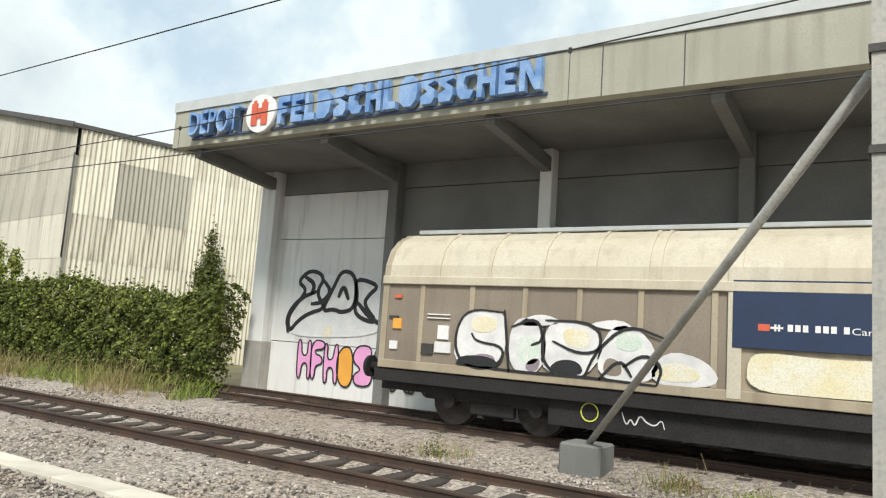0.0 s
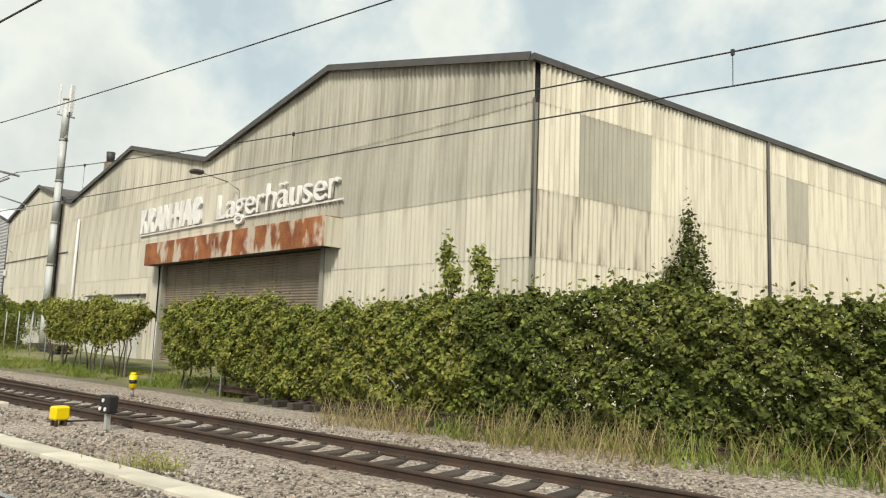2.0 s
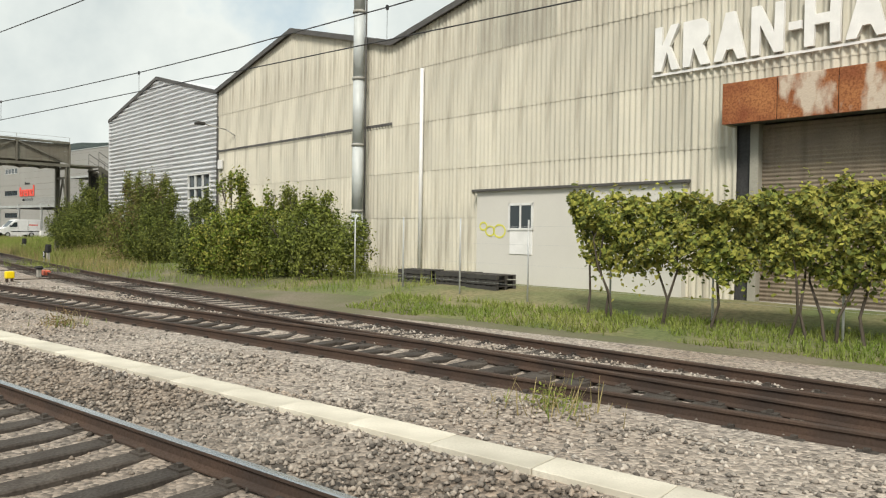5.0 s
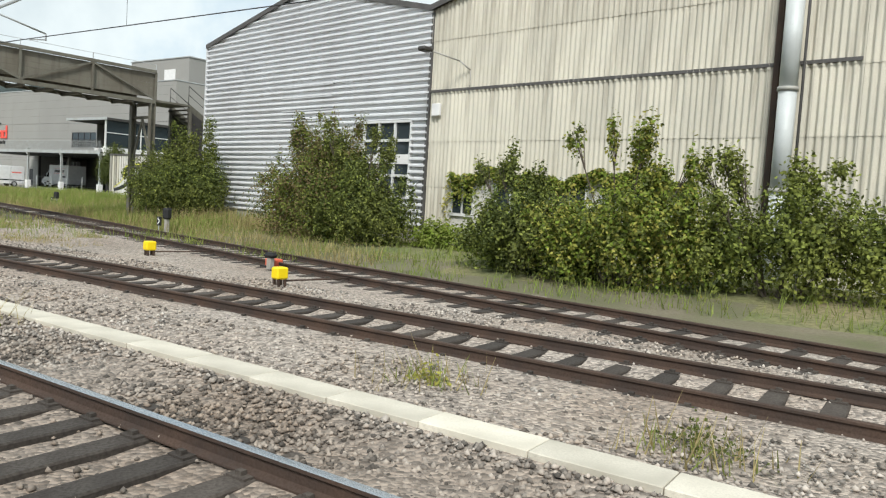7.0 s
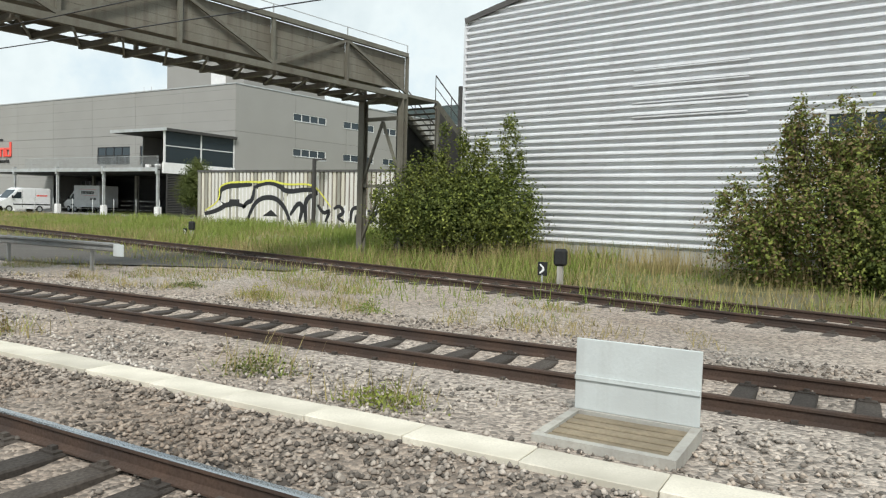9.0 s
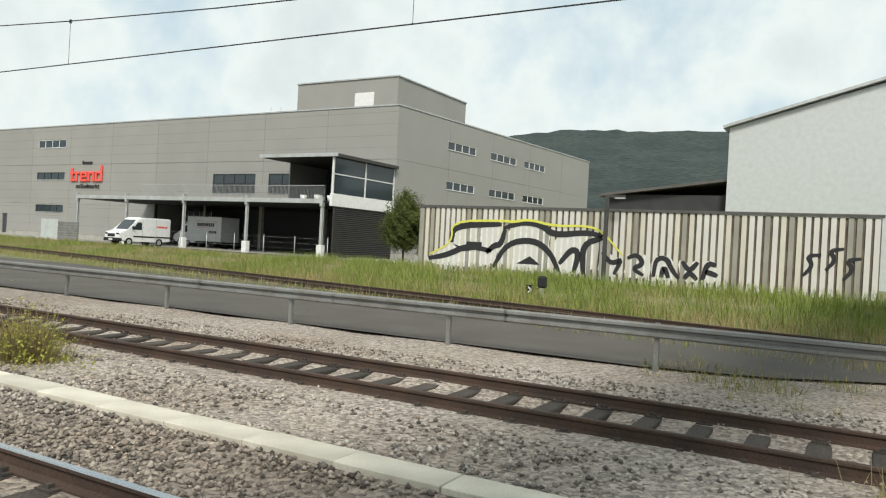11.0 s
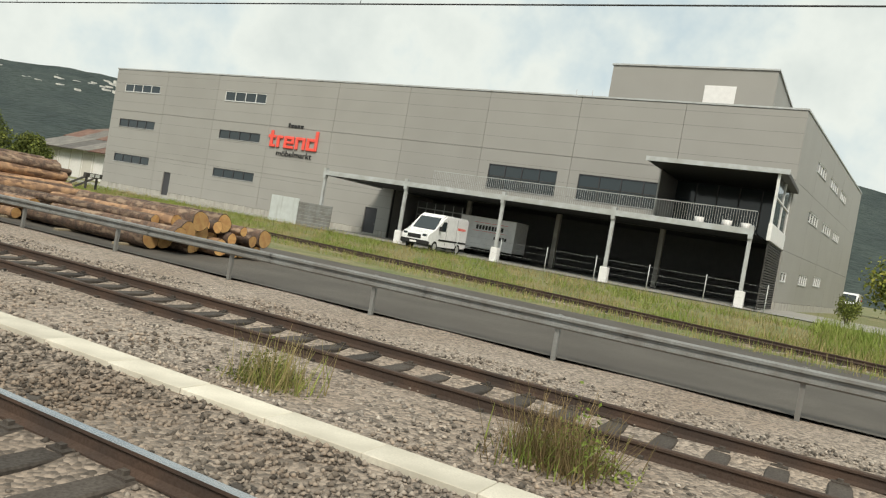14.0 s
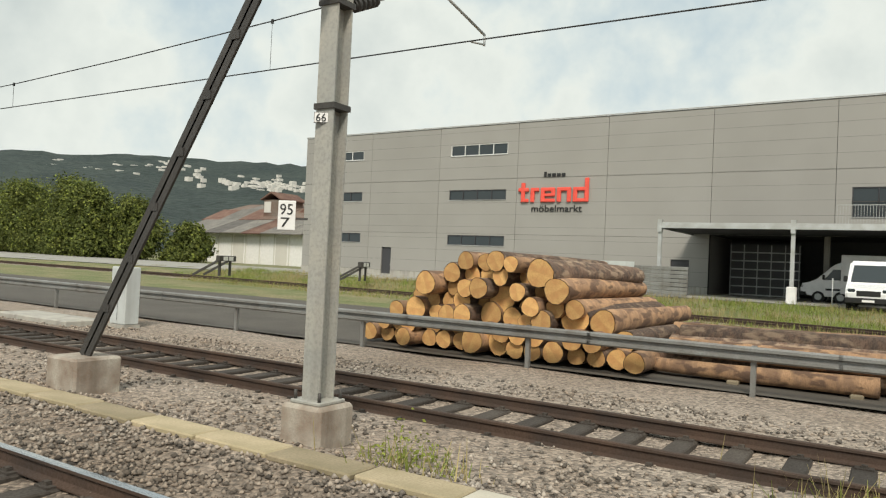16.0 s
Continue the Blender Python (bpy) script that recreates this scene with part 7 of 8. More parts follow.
def pile(x_end, y0, rows, group, seed, short=0.6):
    """Logs stacked with their ends at x_end, lying along the road."""
    r = random.Random(seed)
    z = 0.0
    for row, count in enumerate(rows):
        y = y0 + row * 0.14 + r.uniform(-0.05, 0.05)
        high = 0
        for k in range(count):
            kind = r.randrange(len(LOGS))
            rad = (0.26, 0.22, 0.19, 0.17, 0.30, 0.15, 0.2)[kind]
            log(x_end + r.uniform(-0.8, 0.5), y + rad, -0.10 + z + rad, kind, r.uniform(-1.6, 1.6), group, r.uniform(0, 360), short * r.uniform(0.9, 1.05))
            y += 2 * rad + 0.01
            high = max(high, 2 * rad)
        z += 0.33


pile(-121.6, 13.9, (10, 9, 7), "logs of the long pile", 3)
pile(-127.35, 13.7, (8, 7), "logs of the low pile", 8, 0.45)
# the cut pile: ends towards the tracks, highest in the middle
r = random.Random(21)
for row in range(7):
    half = 3.2 - row * 0.42
    x = -135.1 - half + r.uniform(0, 0.1)
    while x < -135.1 + half:
        kind = r.choice((0, 1, 1, 2, 2, 3, 6, 6, 4))
        rad = (0.26, 0.22, 0.19, 0.17, 0.30, 0.15, 0.2)[kind]
        body, endm = LOGS[kind]
        p = tagged(part("log", body, None, None, "", pose(x + rad, 13.25 + r.uniform(-0.25, 0.45), -0.08 + row * 0.285 + rad, r.uniform(0, 360), 0, -90 + r.uniform(-3, 3)) @ Matrix.Diagonal((0.62, 1, 1, 1))), "spruce log with a bright sawn end towards the tracks", "log", "logs of the cut pile")
        part("cut_end", endm, None, p, "bright orange sawn end")
        x += 2 * rad + 0.01
for x, y in ((-123.0, 15.0), (-125.6, 15.0), (-128.3, 15.0), (-130.2, 15.0)):
    solid("timber_bearer", boxes((x - 0.1, x + 0.1, 13.6, 18.5, -0.16, -0.06), bevel=0.02), M["wood"], "squared timber bearer under the logs", "bearer", "bearers under the logs")

# ---------------------------------------------------------------- vehicles


def van(m, label, length=5.6, group="vans"):
    """A panel van: local -x is its front, y across, z up from the road."""
    t = thing("van", m, label, "van", group)
    L, W, H = length, 0.98, 2.45
    outline = [(0.02, 0.45), (0.0, 0.85), (0.10, 1.12), (0.95, 1.32), (1.75, 2.25), (2.15, H), (L - 0.1, H), (L, H - 0.15), (L, 0.42), (L - 0.9, 0.36), (0.9, 0.36)]
    bm = bmesh.new()
    prism(bm, outline, -W, W)
    bmesh.ops.bevel(bm, geom=[e for e in bm.edges if abs(e.verts[0].co.y - e.verts[1].co.y) < 1e-4], offset=0.10, segments=2, affect="EDGES")
    part("body", bm, M["van"], t)
    bm = bmesh.new()
    q = [(1.02, 1.36), (1.72, 2.18)]
    for y0, y1 in ((-0.84, 0.84),):
        vs = [bm.verts.new(p) for p in ((q[0][0] - 0.04, y0, q[0][1] + 0.05), (q[0][0] - 0.04, y1, q[0][1] + 0.05), (q[1][0] - 0.04, y1 * 0.92, q[1][1] + 0.05), (q[1][0] - 0.04, y0 * 0.92, q[1][1] + 0.05))]
        wv = [bm.verts.new(v.co + Vector((0.05, 0, -0.04))) for v in vs]
        bm.faces.new(vs)
        bm.faces.new(wv[::-1])
        for k in range(4):
            bm.faces.new((vs[k], vs[(k + 1) % 4], wv[(k + 1) % 4], wv[k]))
    part("windscreen", bm, M["glass"], t)
    for s in (-1, 1):
        bm = bmesh.new()
        prism(bm, [(1.30, 1.38), (2.20, 1.38), (2.20, 2.02), (1.78, 2.02)], s * (W + 0.004) - 0.006, s * (W + 0.004) + 0.006)
        part("side_window", bm, M["glass"], t)
        part("mirror", boxes((1.22, 1.34, s * 1.10 - 0.09, s * 1.10 + 0.09, 1.38, 1.68), bevel=0.03), M["rubber"], t)
        part("headlight", boxes((0.02, 0.18, s * 0.72 - 0.16, s * 0.72 + 0.16, 0.86, 1.06), bevel=0.03), M["glass"], t)
        part("trim_strip", boxes((1.4, L - 0.1, s * (W + 0.008) - 0.008, s * (W + 0.008) + 0.008, 0.74, 0.86)), M["rubber"], t)
        part("door_joint", boxes((2.28, 2.30, s * (W + 0.002) - 0.004, s * (W + 0.002) + 0.004, 0.5, 2.2), (3.6, 3.62, s * (W + 0.002) - 0.004, s * (W + 0.002) + 0.004, 0.5, 2.3)), M["joint"], t)
        for x in (1.0, L - 1.2):
            bm = bmesh.new()
            tube(bm, (x, s * 0.76, 0.34), (x, s * 0.995, 0.34), 0.34, sides=20)
            tyre = part("wheel", bm, M["rubber"], t)
            bm = bmesh.new()
            tube(bm, (x, s * 0.99, 0.34), (x, s * 1.003, 0.34), 0.2, sides=14)
            part("rim", bm, M["galv"], tyre)
    part("grille", boxes((-0.02, 0.06, -0.5, 0.5, 0.72, 0.98), bevel=0.02), M["rubber"], t)
    part("bumper", boxes((-0.05, 0.35, -W - 0.01, W + 0.01, 0.36, 0.64), bevel=0.04), M["rubber"], t)
    part("number_plate", boxes((-0.065, -0.05, -0.26, 0.26, 0.44, 0.55)), M["white"], t)
    part("side_mark", boxes(*[(3.7 + 0.16 * k, 3.82 + 0.16 * k, -W - 0.012, -W - 0.004, 1.62, 1.78) for k in range(7)]), M["trend_red"], t, "faded red letter-sized bars")
    return t


van(pose(-129.2, 40.2, 0.40, 0, 0, 88), "white panel van parked nose out before the canopy", 5.2)
truck = van(pose(-133.2, 51.0, 0.46, 0, 0, -1.5), "white box truck with black lettering parked in the shaded bay", 3.4)
part("box", boxes((2.2, 6.85, -1.12, 1.12, 0.58, 2.92), bevel=0.03), M["van"], truck, "white box body")
part("frame_rail", boxes((2.2, 6.8, -0.9, 0.9, 0.42, 0.58)), M["undergear"], truck)
for sy in (-1, 1):
    bm = bmesh.new()
    tube(bm, (5.5, sy * 0.72, 0.34), (5.5, sy * 1.0, 0.34), 0.34, sides=18)
    part("wheel", bm, M["rubber"], truck)
part("side_mark", boxes(*[(3.6 + 0.26 * k, 3.79 + 0.26 * k, -1.132, -1.122, 2.0, 2.32) for k in range(9)]), M["black"], truck, "dark letter-sized bars")
part("side_mark", boxes((3.4, 6.2, -1.131, -1.122, 1.86, 1.885), (3.4, 6.2, -1.131, -1.122, 2.5, 2.525)), M["trend_red"], truck, "thin red rule")
part("side_mark", boxes(*[(5.2 + 0.22 * k, 5.36 + 0.22 * k, -1.132, -1.122, 1.35, 1.6) for k in range(5)]), M["black"], truck, "dark letter-sized bars")
car = van(pose(-104.0, 100.0, 0.5, 0, 0, 80), "white van far off beside the store", 5.0)

# ---------------------------------------------------------------- small trackside things


def point_box(x, y, turn=0):
    t = thing("point_machine", pose(x, y, -0.15, 0, 0, turn), "bright yellow point machine on short legs", "point machine", "yellow point machines")
    part("cover", boxes((-0.12, 0.12, -0.14, 0.14, 0.12, 0.37), bevel=0.03), M["yellow"], t)
    for a in (-0.07, 0.07):
        for b in (-0.08, 0.08):
            part("leg", boxes((a - 0.025, a + 0.025, b - 0.025, b + 0.025, -0.1, 0.16)), M["rust"], t)
    bm = bmesh.new()
    tube(bm, (0, 0.15, 0.08), (0.1, 1.9, 0.08), 0.02, sides=6)
    part("drive_rod", bm, M["rust"], t)
    return t


point_box(-9.9, 6.62)
point_box(-48.2, 10.62, -8)
point_box(-54.6, 12.0, -10)
sig = thing("dwarf_signal", pose(-9.0, 7.05, -0.15), "low black dwarf signal with two white lamps", "dwarf signal", "dwarf signals")
part("post", boxes((-0.04, 0.04, -0.04, 0.04, -0.1, 0.35)), M["galv"], sig)
part("head", boxes((-0.17, 0.17, -0.1, 0.1, 0.3, 0.62), bevel=0.03), M["rubber"], sig)
for a, z in ((-0.09, 0.38), (0.09, 0.38), (0.0, 0.53)):
    bm = bmesh.new()
    tube(bm, (a, -0.12, z), (a, -0.1, z), 0.035, sides=10)
    part("lens", bm, M["white"], sig)
for x, y, s in ((-62.2, 17.95, 1.0), (-85.0, 25.9, 1.0), (-50.6, 12.6, 0.3)):
    d = thing("dwarf_signal", pose(x, y, 0.0), "dark dwarf signal beside the branch track", "dwarf signal", "dwarf signals")
    part("post", boxes((-0.07, 0.07, -0.07, 0.07, -0.3, 0.45 * s), bevel=0.01), M["concrete"], d)
    part("head", boxes((-0.16, 0.16, -0.13, 0.13, 0.4 * s, 0.85 * s), bevel=0.06), M["rubber"], d)
    if s == 1.0:
        p = part("sign_board", boxes((-0.62, -0.36, -0.02, 0.02, 0.12, 0.48), bevel=0.005), M["rubber"], d, "small black board with a white angle mark")
        v, f = stroke([(-0.56, 0.42), (-0.42, 0.30), (-0.56, 0.18)], 0.05, -0.03)
        part("mark", raw("mark", v, f, M["white"]), None, p)
        part("stake", boxes((-0.51, -0.47, -0.02, 0.0, -0.3, 0.15)), M["galv"], d)
mk = thing("marker_post", pose(-14.85, 10.85, -0.15), "yellow marker post with a black band", "marker post")
bm = bmesh.new()
tube(bm, (0, 0, 0), (0, 0, 0.2), 0.05, sides=10)
part("pipe", bm, M["concrete"], mk)
bm = bmesh.new()
tube(bm, (0, 0, 0.2), (0, 0, 0.56), 0.10, sides=14)
tube(bm, (0, 0, 0.56), (0, 0, 0.62), 0.10, 0.06, sides=14)
part("head", bm, M["yellow"], mk)
bm = bmesh.new()
tube(bm, (0, 0, 0.33), (0, 0, 0.43), 0.103, sides=14)
part("band", bm, M["black"], mk)
pit = thing("cable_pit", pose(-57.12, 6.02, -0.17), "open cable pit with slatted boards and an upright grey lid", "cable pit")
part("rim", boxes((-0.58, 0.58, -0.52, -0.44, 0, 0.12), (-0.58, 0.58, 0.42, 0.50, 0, 0.12), (-0.58, -0.50, -0.44, 0.42, 0, 0.12), (0.50, 0.58, -0.44, 0.42, 0, 0.12)), M["concrete"], pit)
for k in range(5):
    part("board", boxes((-0.5, 0.5, -0.43 + k * 0.17, -0.31 + k * 0.17, 0.06, 0.10), bevel=0.008), M["wood"], pit)
lid = part("lid", boxes((-0.56, 0.56, 0.46, 0.49, 0.12, 0.78), bevel=0.006), M["grey_plate"], pit, "upright pale grey lid")
part("stiffener", boxes((-0.56, 0.56, 0.44, 0.46, 0.40, 0.44)), M["grey_plate"], lid)
for x, y, w, d in ((-14.1, 6.95, 0.55, 0.3), (-92.0, 5.5, 0.3, 0.2)):
    solid("pit_cover", boxes((x - w, x + w, y - d, y + d, -0.2, -0.05), bevel=0.02), M["slab"], "flat concrete cable pit cover in the ballast", "pit cover", "pit covers")
for x, y in ((-143.9, 11.1),):
    c = thing("control_cabinet", pose(x, y, -0.2), "grey-green trackside control cabinet", "cabinet")
    part("body", boxes((-0.3, 0.3, -0.2, 0.2, 0.1, 1.5), bevel=0.02), M["grey_plate"], c)
    part("plinth", boxes((-0.32, 0.32, -0.22, 0.22, -0.1, 0.1)), M["concrete"], c)
    part("door_joint", boxes((-0.005, 0.005, -0.206, -0.2, 0.2, 1.4)), M["joint"], c)
solid("pit_cover", boxes((-147.5, -144.4, 9.9, 10.9, -0.3, -0.02), bevel=0.03), M["concrete"], "low concrete slab beside the track", "slab")


def buffer_stop(x, y, turn):
    b = thing("buffer_stop", pose(x, y, 0.35, 0, 0, turn), "dark steel buffer stop at the end of a siding", "buffer stop", "buffer stops")
    for s in (-0.75, 0.75):
        bm = bmesh.new()
        beam(bm, (0, s, 0), (0, s, 1.15), 0.12, 0.16)
        beam(bm, (-1.7, s, 0), (0, s, 1.0), 0.1, 0.14)
        part("frame", bm, M["darksteel"], b)
    part("cross_beam", boxes((-0.05, 0.2, -1.2, 1.2, 0.9, 1.25), bevel=0.02), M["darksteel"], b)
    part("mark_board", boxes((0.21, 0.23, -0.7, -0.1, 0.95, 1.2), (0.21, 0.23, 0.1, 0.7, 0.95, 1.2)), M["white"], b)


buffer_stop(-163.2, 31.0, 25)
buffer_stop(-157.8, 37.8, 25)


def lamp_post(x, y, h, arm):
    p = thing("lamp_post", pose(x, y, 0), "dark square lamp post with a short arm", "lamp post", "dark lamp posts")
    part("post", boxes((-0.09, 0.09, -0.09, 0.09, -0.2, h)), M["darksteel"], p)
    part("arm", boxes((0.09, arm, -0.06, 0.06, h - 0.12, h)), M["darksteel"], p)
    part("lamp_head", boxes((arm - 0.5, arm, -0.1, 0.1, h - 0.18, h - 0.125)), M["galv"], p)


lamp_post(-85.8, 36.3, 4.8, 0.9)
lamp_post(-71.9, 30.0, 7.5, 1.6)
# wire fence before the warehouses
wf = thing("wire_fence", pose(0, 0, 0), "thin wire fence on slim steel posts before the warehouses", "fence")
for k in range(14):
    x = -13.6 - k * 2.35
    y = 12.75 + 0.155 * (-13.6 - x)
    bm = bmesh.new()
    z = float(ground_z(np.float64(x), np.float64(y)))
    tube(bm, (x, y, z - 0.2), (x, y, z + 2.0), 0.024, sides=6)
    part("post", bm, M["galv"], wf)
bm = bmesh.new()
for h in (0.5, 1.0, 1.5, 1.95):
    for k in range(13):
        x0, x1 = -13.6 - k * 2.35, -13.6 - (k + 1) * 2.35
        y0, y1 = 12.75 + 0.155 * (-13.6 - x0), 12.75 + 0.155 * (-13.6 - x1)
        beam(bm, (x0, y0, h), (x1, y1, h), 0.004, 0.004)
part("wires", bm, M["galv"], wf)
# pallets and scrap by the warehouse
for k, (a, o) in enumerate(((-27.6, -2.0), (-29.0, -1.9), (-30.6, -2.0))):
    st = thing("pallet_stack", WALL @ pose(a, o, 0.2, 0, 0, 7 * k), "stack of dark weathered pallets by the wall", "pallets", "pallet stacks")
    for j in range(3):
        part("pallet", boxes(*[(-0.6 + 0.21 * i, -0.45 + 0.21 * i, -0.4, 0.4, 0.1 + j * 0.15, 0.125 + j * 0.15) for i in range(6)], *[(-0.6, 0.6, y, y + 0.1, 0.0 + j * 0.15, 0.1 + j * 0.15) for y in (-0.4, -0.05, 0.3)]), M["darksteel"], st)

# ---------------------------------------------------------------- plants


def leaf_quads(p, size, out=(0.0, 0.0, 0.4)):
    """A diamond leaf of that size at each point, its face turned roughly outwards."""
    n = len(p)
    face = rng.normal(size=(n, 3)) * 0.62 + np.asarray(out, float)
    face /= np.linalg.norm(face, axis=1, keepdims=True) + 1e-9
    d = np.cross(face, rng.normal(size=(n, 3)))
    d /= np.linalg.norm(d, axis=1, keepdims=True) + 1e-9
    e = np.cross(face, d)
    s = (size * rng.uniform(0.55, 1.4, n))[:, None]
    return np.stack([p - d * s, p + e * s * 0.6 + d * s * 0.1, p + d * s, p - e * s * 0.6 + d * s * 0.1], 1)


def wob(x, k, seed):
    return np.sin(x * k + seed) * 0.5 + np.sin(x * k * 2.3 + seed * 1.7) * 0.3 + np.sin(x * k * 5.1 + seed * 0.6) * 0.2


def hedge(label, x0, x1, line, low, high, thick, count, mats, seed, stems=8, size=0.062):
    """A run of climbing leaves; low and high give its lower and upper edge along x."""
    h = thing("hedge", pose(0, 0, 0), label, "hedge", "overgrown hedges")
    share = int(count * 1.75) // len(mats)
    for i, mat in enumerate(mats):
        x = rng.uniform(x0, x1, share)
        top = high(x) + 0.26 * wob(x, 0.9, seed) + 0.16 * wob(x, 4.3, seed + 2) + 0.16 * np.abs(rng.normal(0, 1, share)) * (rng.uniform(size=share) < 0.12)
        bot = low(x) + 0.22 * wob(x, 2.9, seed + 5) - 0.25 * np.abs(rng.normal(0, 1, share)) * (rng.uniform(size=share) < 0.15)
        bot = np.maximum(bot, 0.02)
        end = np.minimum(1, np.minimum(x - x0, x1 - x) / 0.5 + 0.35)
        t = rng.uniform(0, 1, share) ** 0.8
        z = bot + (top - bot) * (1 - (1 - t) * end)
        bulge = thick * (0.8 + 0.3 * wob(x * 1.0 + z * 2.0, 1.7, seed)) * np.sqrt(np.clip(1 - np.abs(2 * t - 1) ** 3, 0.12, 1))
        front = np.where(rng.uniform(size=share) < 0.78, -1, 1)
        side = front * rng.uniform(0.66, 1.08, share)
        inner = rng.uniform(size=share) < 0.22
        side = np.where(inner, rng.uniform(-1, 1, share), side)
        clump = 0.3 * wob(x + 0.3 * np.sin(2.1 * z), 2.3, seed + 9) * wob(z + 0.35 * np.sin(1.7 * x + seed), 2.9, seed + 4) + 0.1 * wob(x * 1.3 + z, 7.0, seed + 3) + 0.08 * wob(z * 1.4 - x, 8.0, seed + 6)
        gz = ground_z(x, line(x))
        p = np.stack([x, line(x) + side * bulge + clump, gz + z], -1)
        out = np.stack([0 * x, front * 0.75, 0.35 + 0.5 * t], -1)
        part("foliage", quads("foliage", leaf_quads(p, size, out), M[mat]), None, h)
    bm = bmesh.new()
    r = random.Random(seed)
    for _ in range(stems):
        x = r.uniform(x0 + 0.3, x1 - 0.3)
        y = float(line(np.float64(x)))
        g = float(ground_z(np.float64(x), np.float64(y)))
        p = Vector((x, y, g - 0.1))
        for k in range(4):
            q = p + Vector((r.uniform(-0.25, 0.25), r.uniform(-0.15, 0.15), float(high(np.float64(x))) / 4.5))
            tube(bm, p, q, 0.035 - k * 0.007, 0.028 - k * 0.007, sides=5, caps=False)
            p = q
    part("stems", bm, M["twig"], h)
    return h


hedge("thick green hedge with fresh leaves before the warehouse", -16.7, -4.6, lambda x: 13.1 + 0 * x, lambda x: 0.75 * smooth(-x, 10.5, 15.0), lambda x: 2.62 + 0 * x, 0.55, 34000, ("leaf", "leaf_yellow", "leaf", "leaf_dark"), 1.0, 10, 0.056)
hedge("thick darker hedge beside the depot", -5.2, 5.35, lambda x: 13.3 + 0.05 * x, lambda x: 0 * x, lambda x: 2.62 + 0.25 * smooth(-x, 0.5, 2.0), 0.62, 32000, ("leaf_dark", "leaf_dark", "leaf"), 2.3, 8, 0.056)
hedge("straggling yellow-green hedge hanging over a fence, bare stems below", -28.4, -19.4, lambda x: 13.7 + 0.1 * (-19.4 - x), lambda x: 1.05 + 0.55 * smooth(x, -22.5, -19.6), lambda x: 2.5 + 0.02 * (-19.4 - x), 0.38, 15000, ("leaf_yellow", "leaf", "leaf_yellow", "leaf_dark"), 3.1, 16, 0.056)


def bush(label, x, y, z0, lobes, count, mats, seed, size=0.06, name="bush", trunk=True, category="bush", group=""):
    """Lobes are (dx, dy, dz, rx, rz): leafy lumps on branching stems."""
    b = thing(name, pose(x, y, z0), label, category, group)
    if name == "bush" and trunk:
        rr = random.Random(seed)
        shoots = []
        for dx, dy, dz, rx, rz in lobes:
            for _ in range(int(5 * rx)):
                a, e = rr.uniform(0, math.tau), rr.uniform(-0.2, 1.4)
                q = rr.uniform(0.85, 1.15)
                shoots.append((dx + rx * q * math.cos(a) * math.cos(e), dy + rx * q * math.sin(a) * math.cos(e), max(0.3, dz + rz * q * math.sin(e)), rr.uniform(0.12, 0.34), rr.uniform(0.25, 0.6)))
        lobes = [(dx, dy, dz, rx * 0.9, rz * 0.9) for dx, dy, dz, rx, rz in lobes] + shoots
    w = np.array([l[3] ** 1.7 * l[4] for l in lobes])
    for i, mat in enumerate(mats):
        n = int(count * (1.8 if size < 0.1 else 1)) // len(mats)
        pick = rng.choice(len(lobes), n, p=w / w.sum())
        lb = np.array(lobes)[pick]
        d = rng.normal(size=(n, 3))
        d /= np.linalg.norm(d, axis=1, keepdims=True)
        az, el = np.arctan2(d[:, 1], d[:, 0]), d[:, 2]
        r = rng.uniform(0.1, 1, n) ** 0.6 * (1 + 0.26 * np.sin(az * 5 + seed + pick) * np.cos(el * 4 + seed) + 0.24 * np.sin(az * 11 + el * 9 + seed))
        p = np.stack([lb[:, 0] + d[:, 0] * r * lb[:, 3], lb[:, 1] + d[:, 1] * r * lb[:, 3], lb[:, 2] + d[:, 2] * r * lb[:, 4]], -1)
        p[:, 2] = np.maximum(p[:, 2], 0.03)
        part("foliage", quads("foliage", leaf_quads(p, size, d * 0.7 + np.array((0, 0, 0.45))), M[mat]), None, b)
    if trunk:
        bm = bmesh.new()
        for dx, dy, dz, rx, rz in lobes[:9]:
            mid = Vector((dx * 0.45, dy * 0.45, dz * 0.5))
            tube(bm, (dx * 0.1, dy * 0.1, -0.2), mid, 0.05 * rz, 0.035 * rz, sides=6, caps=False)
            tube(bm, mid, (dx, dy, dz), 0.035 * rz, 0.012, sides=6, caps=False)
            for a in range(4):
                e = Vector((dx + 0.7 * rx * math.cos(a * 1.7 + dx), dy + 0.7 * rx * math.sin(a * 1.7 + dx), dz + 0.5 * rz))
                tube(bm, mid.lerp(Vector((dx, dy, dz)), 0.6), e, 0.015, 0.005, sides=4, caps=False)
        part("trunk", bm, M["twig"], b)
    return b


def at_wall(a, out):
    p = WALL @ Vector((-a, -out, 0))
    return p.x, p.y, float(ground_z(np.float64(p.x), np.float64(p.y)))


def sprouts(n, spread, h, seed):
    r = random.Random(seed)
    return [(r.uniform(-spread, spread), r.uniform(-0.5, 0.5), h * r.uniform(0.75, 1.0), 0.22, 0.55) for _ in range(n)]


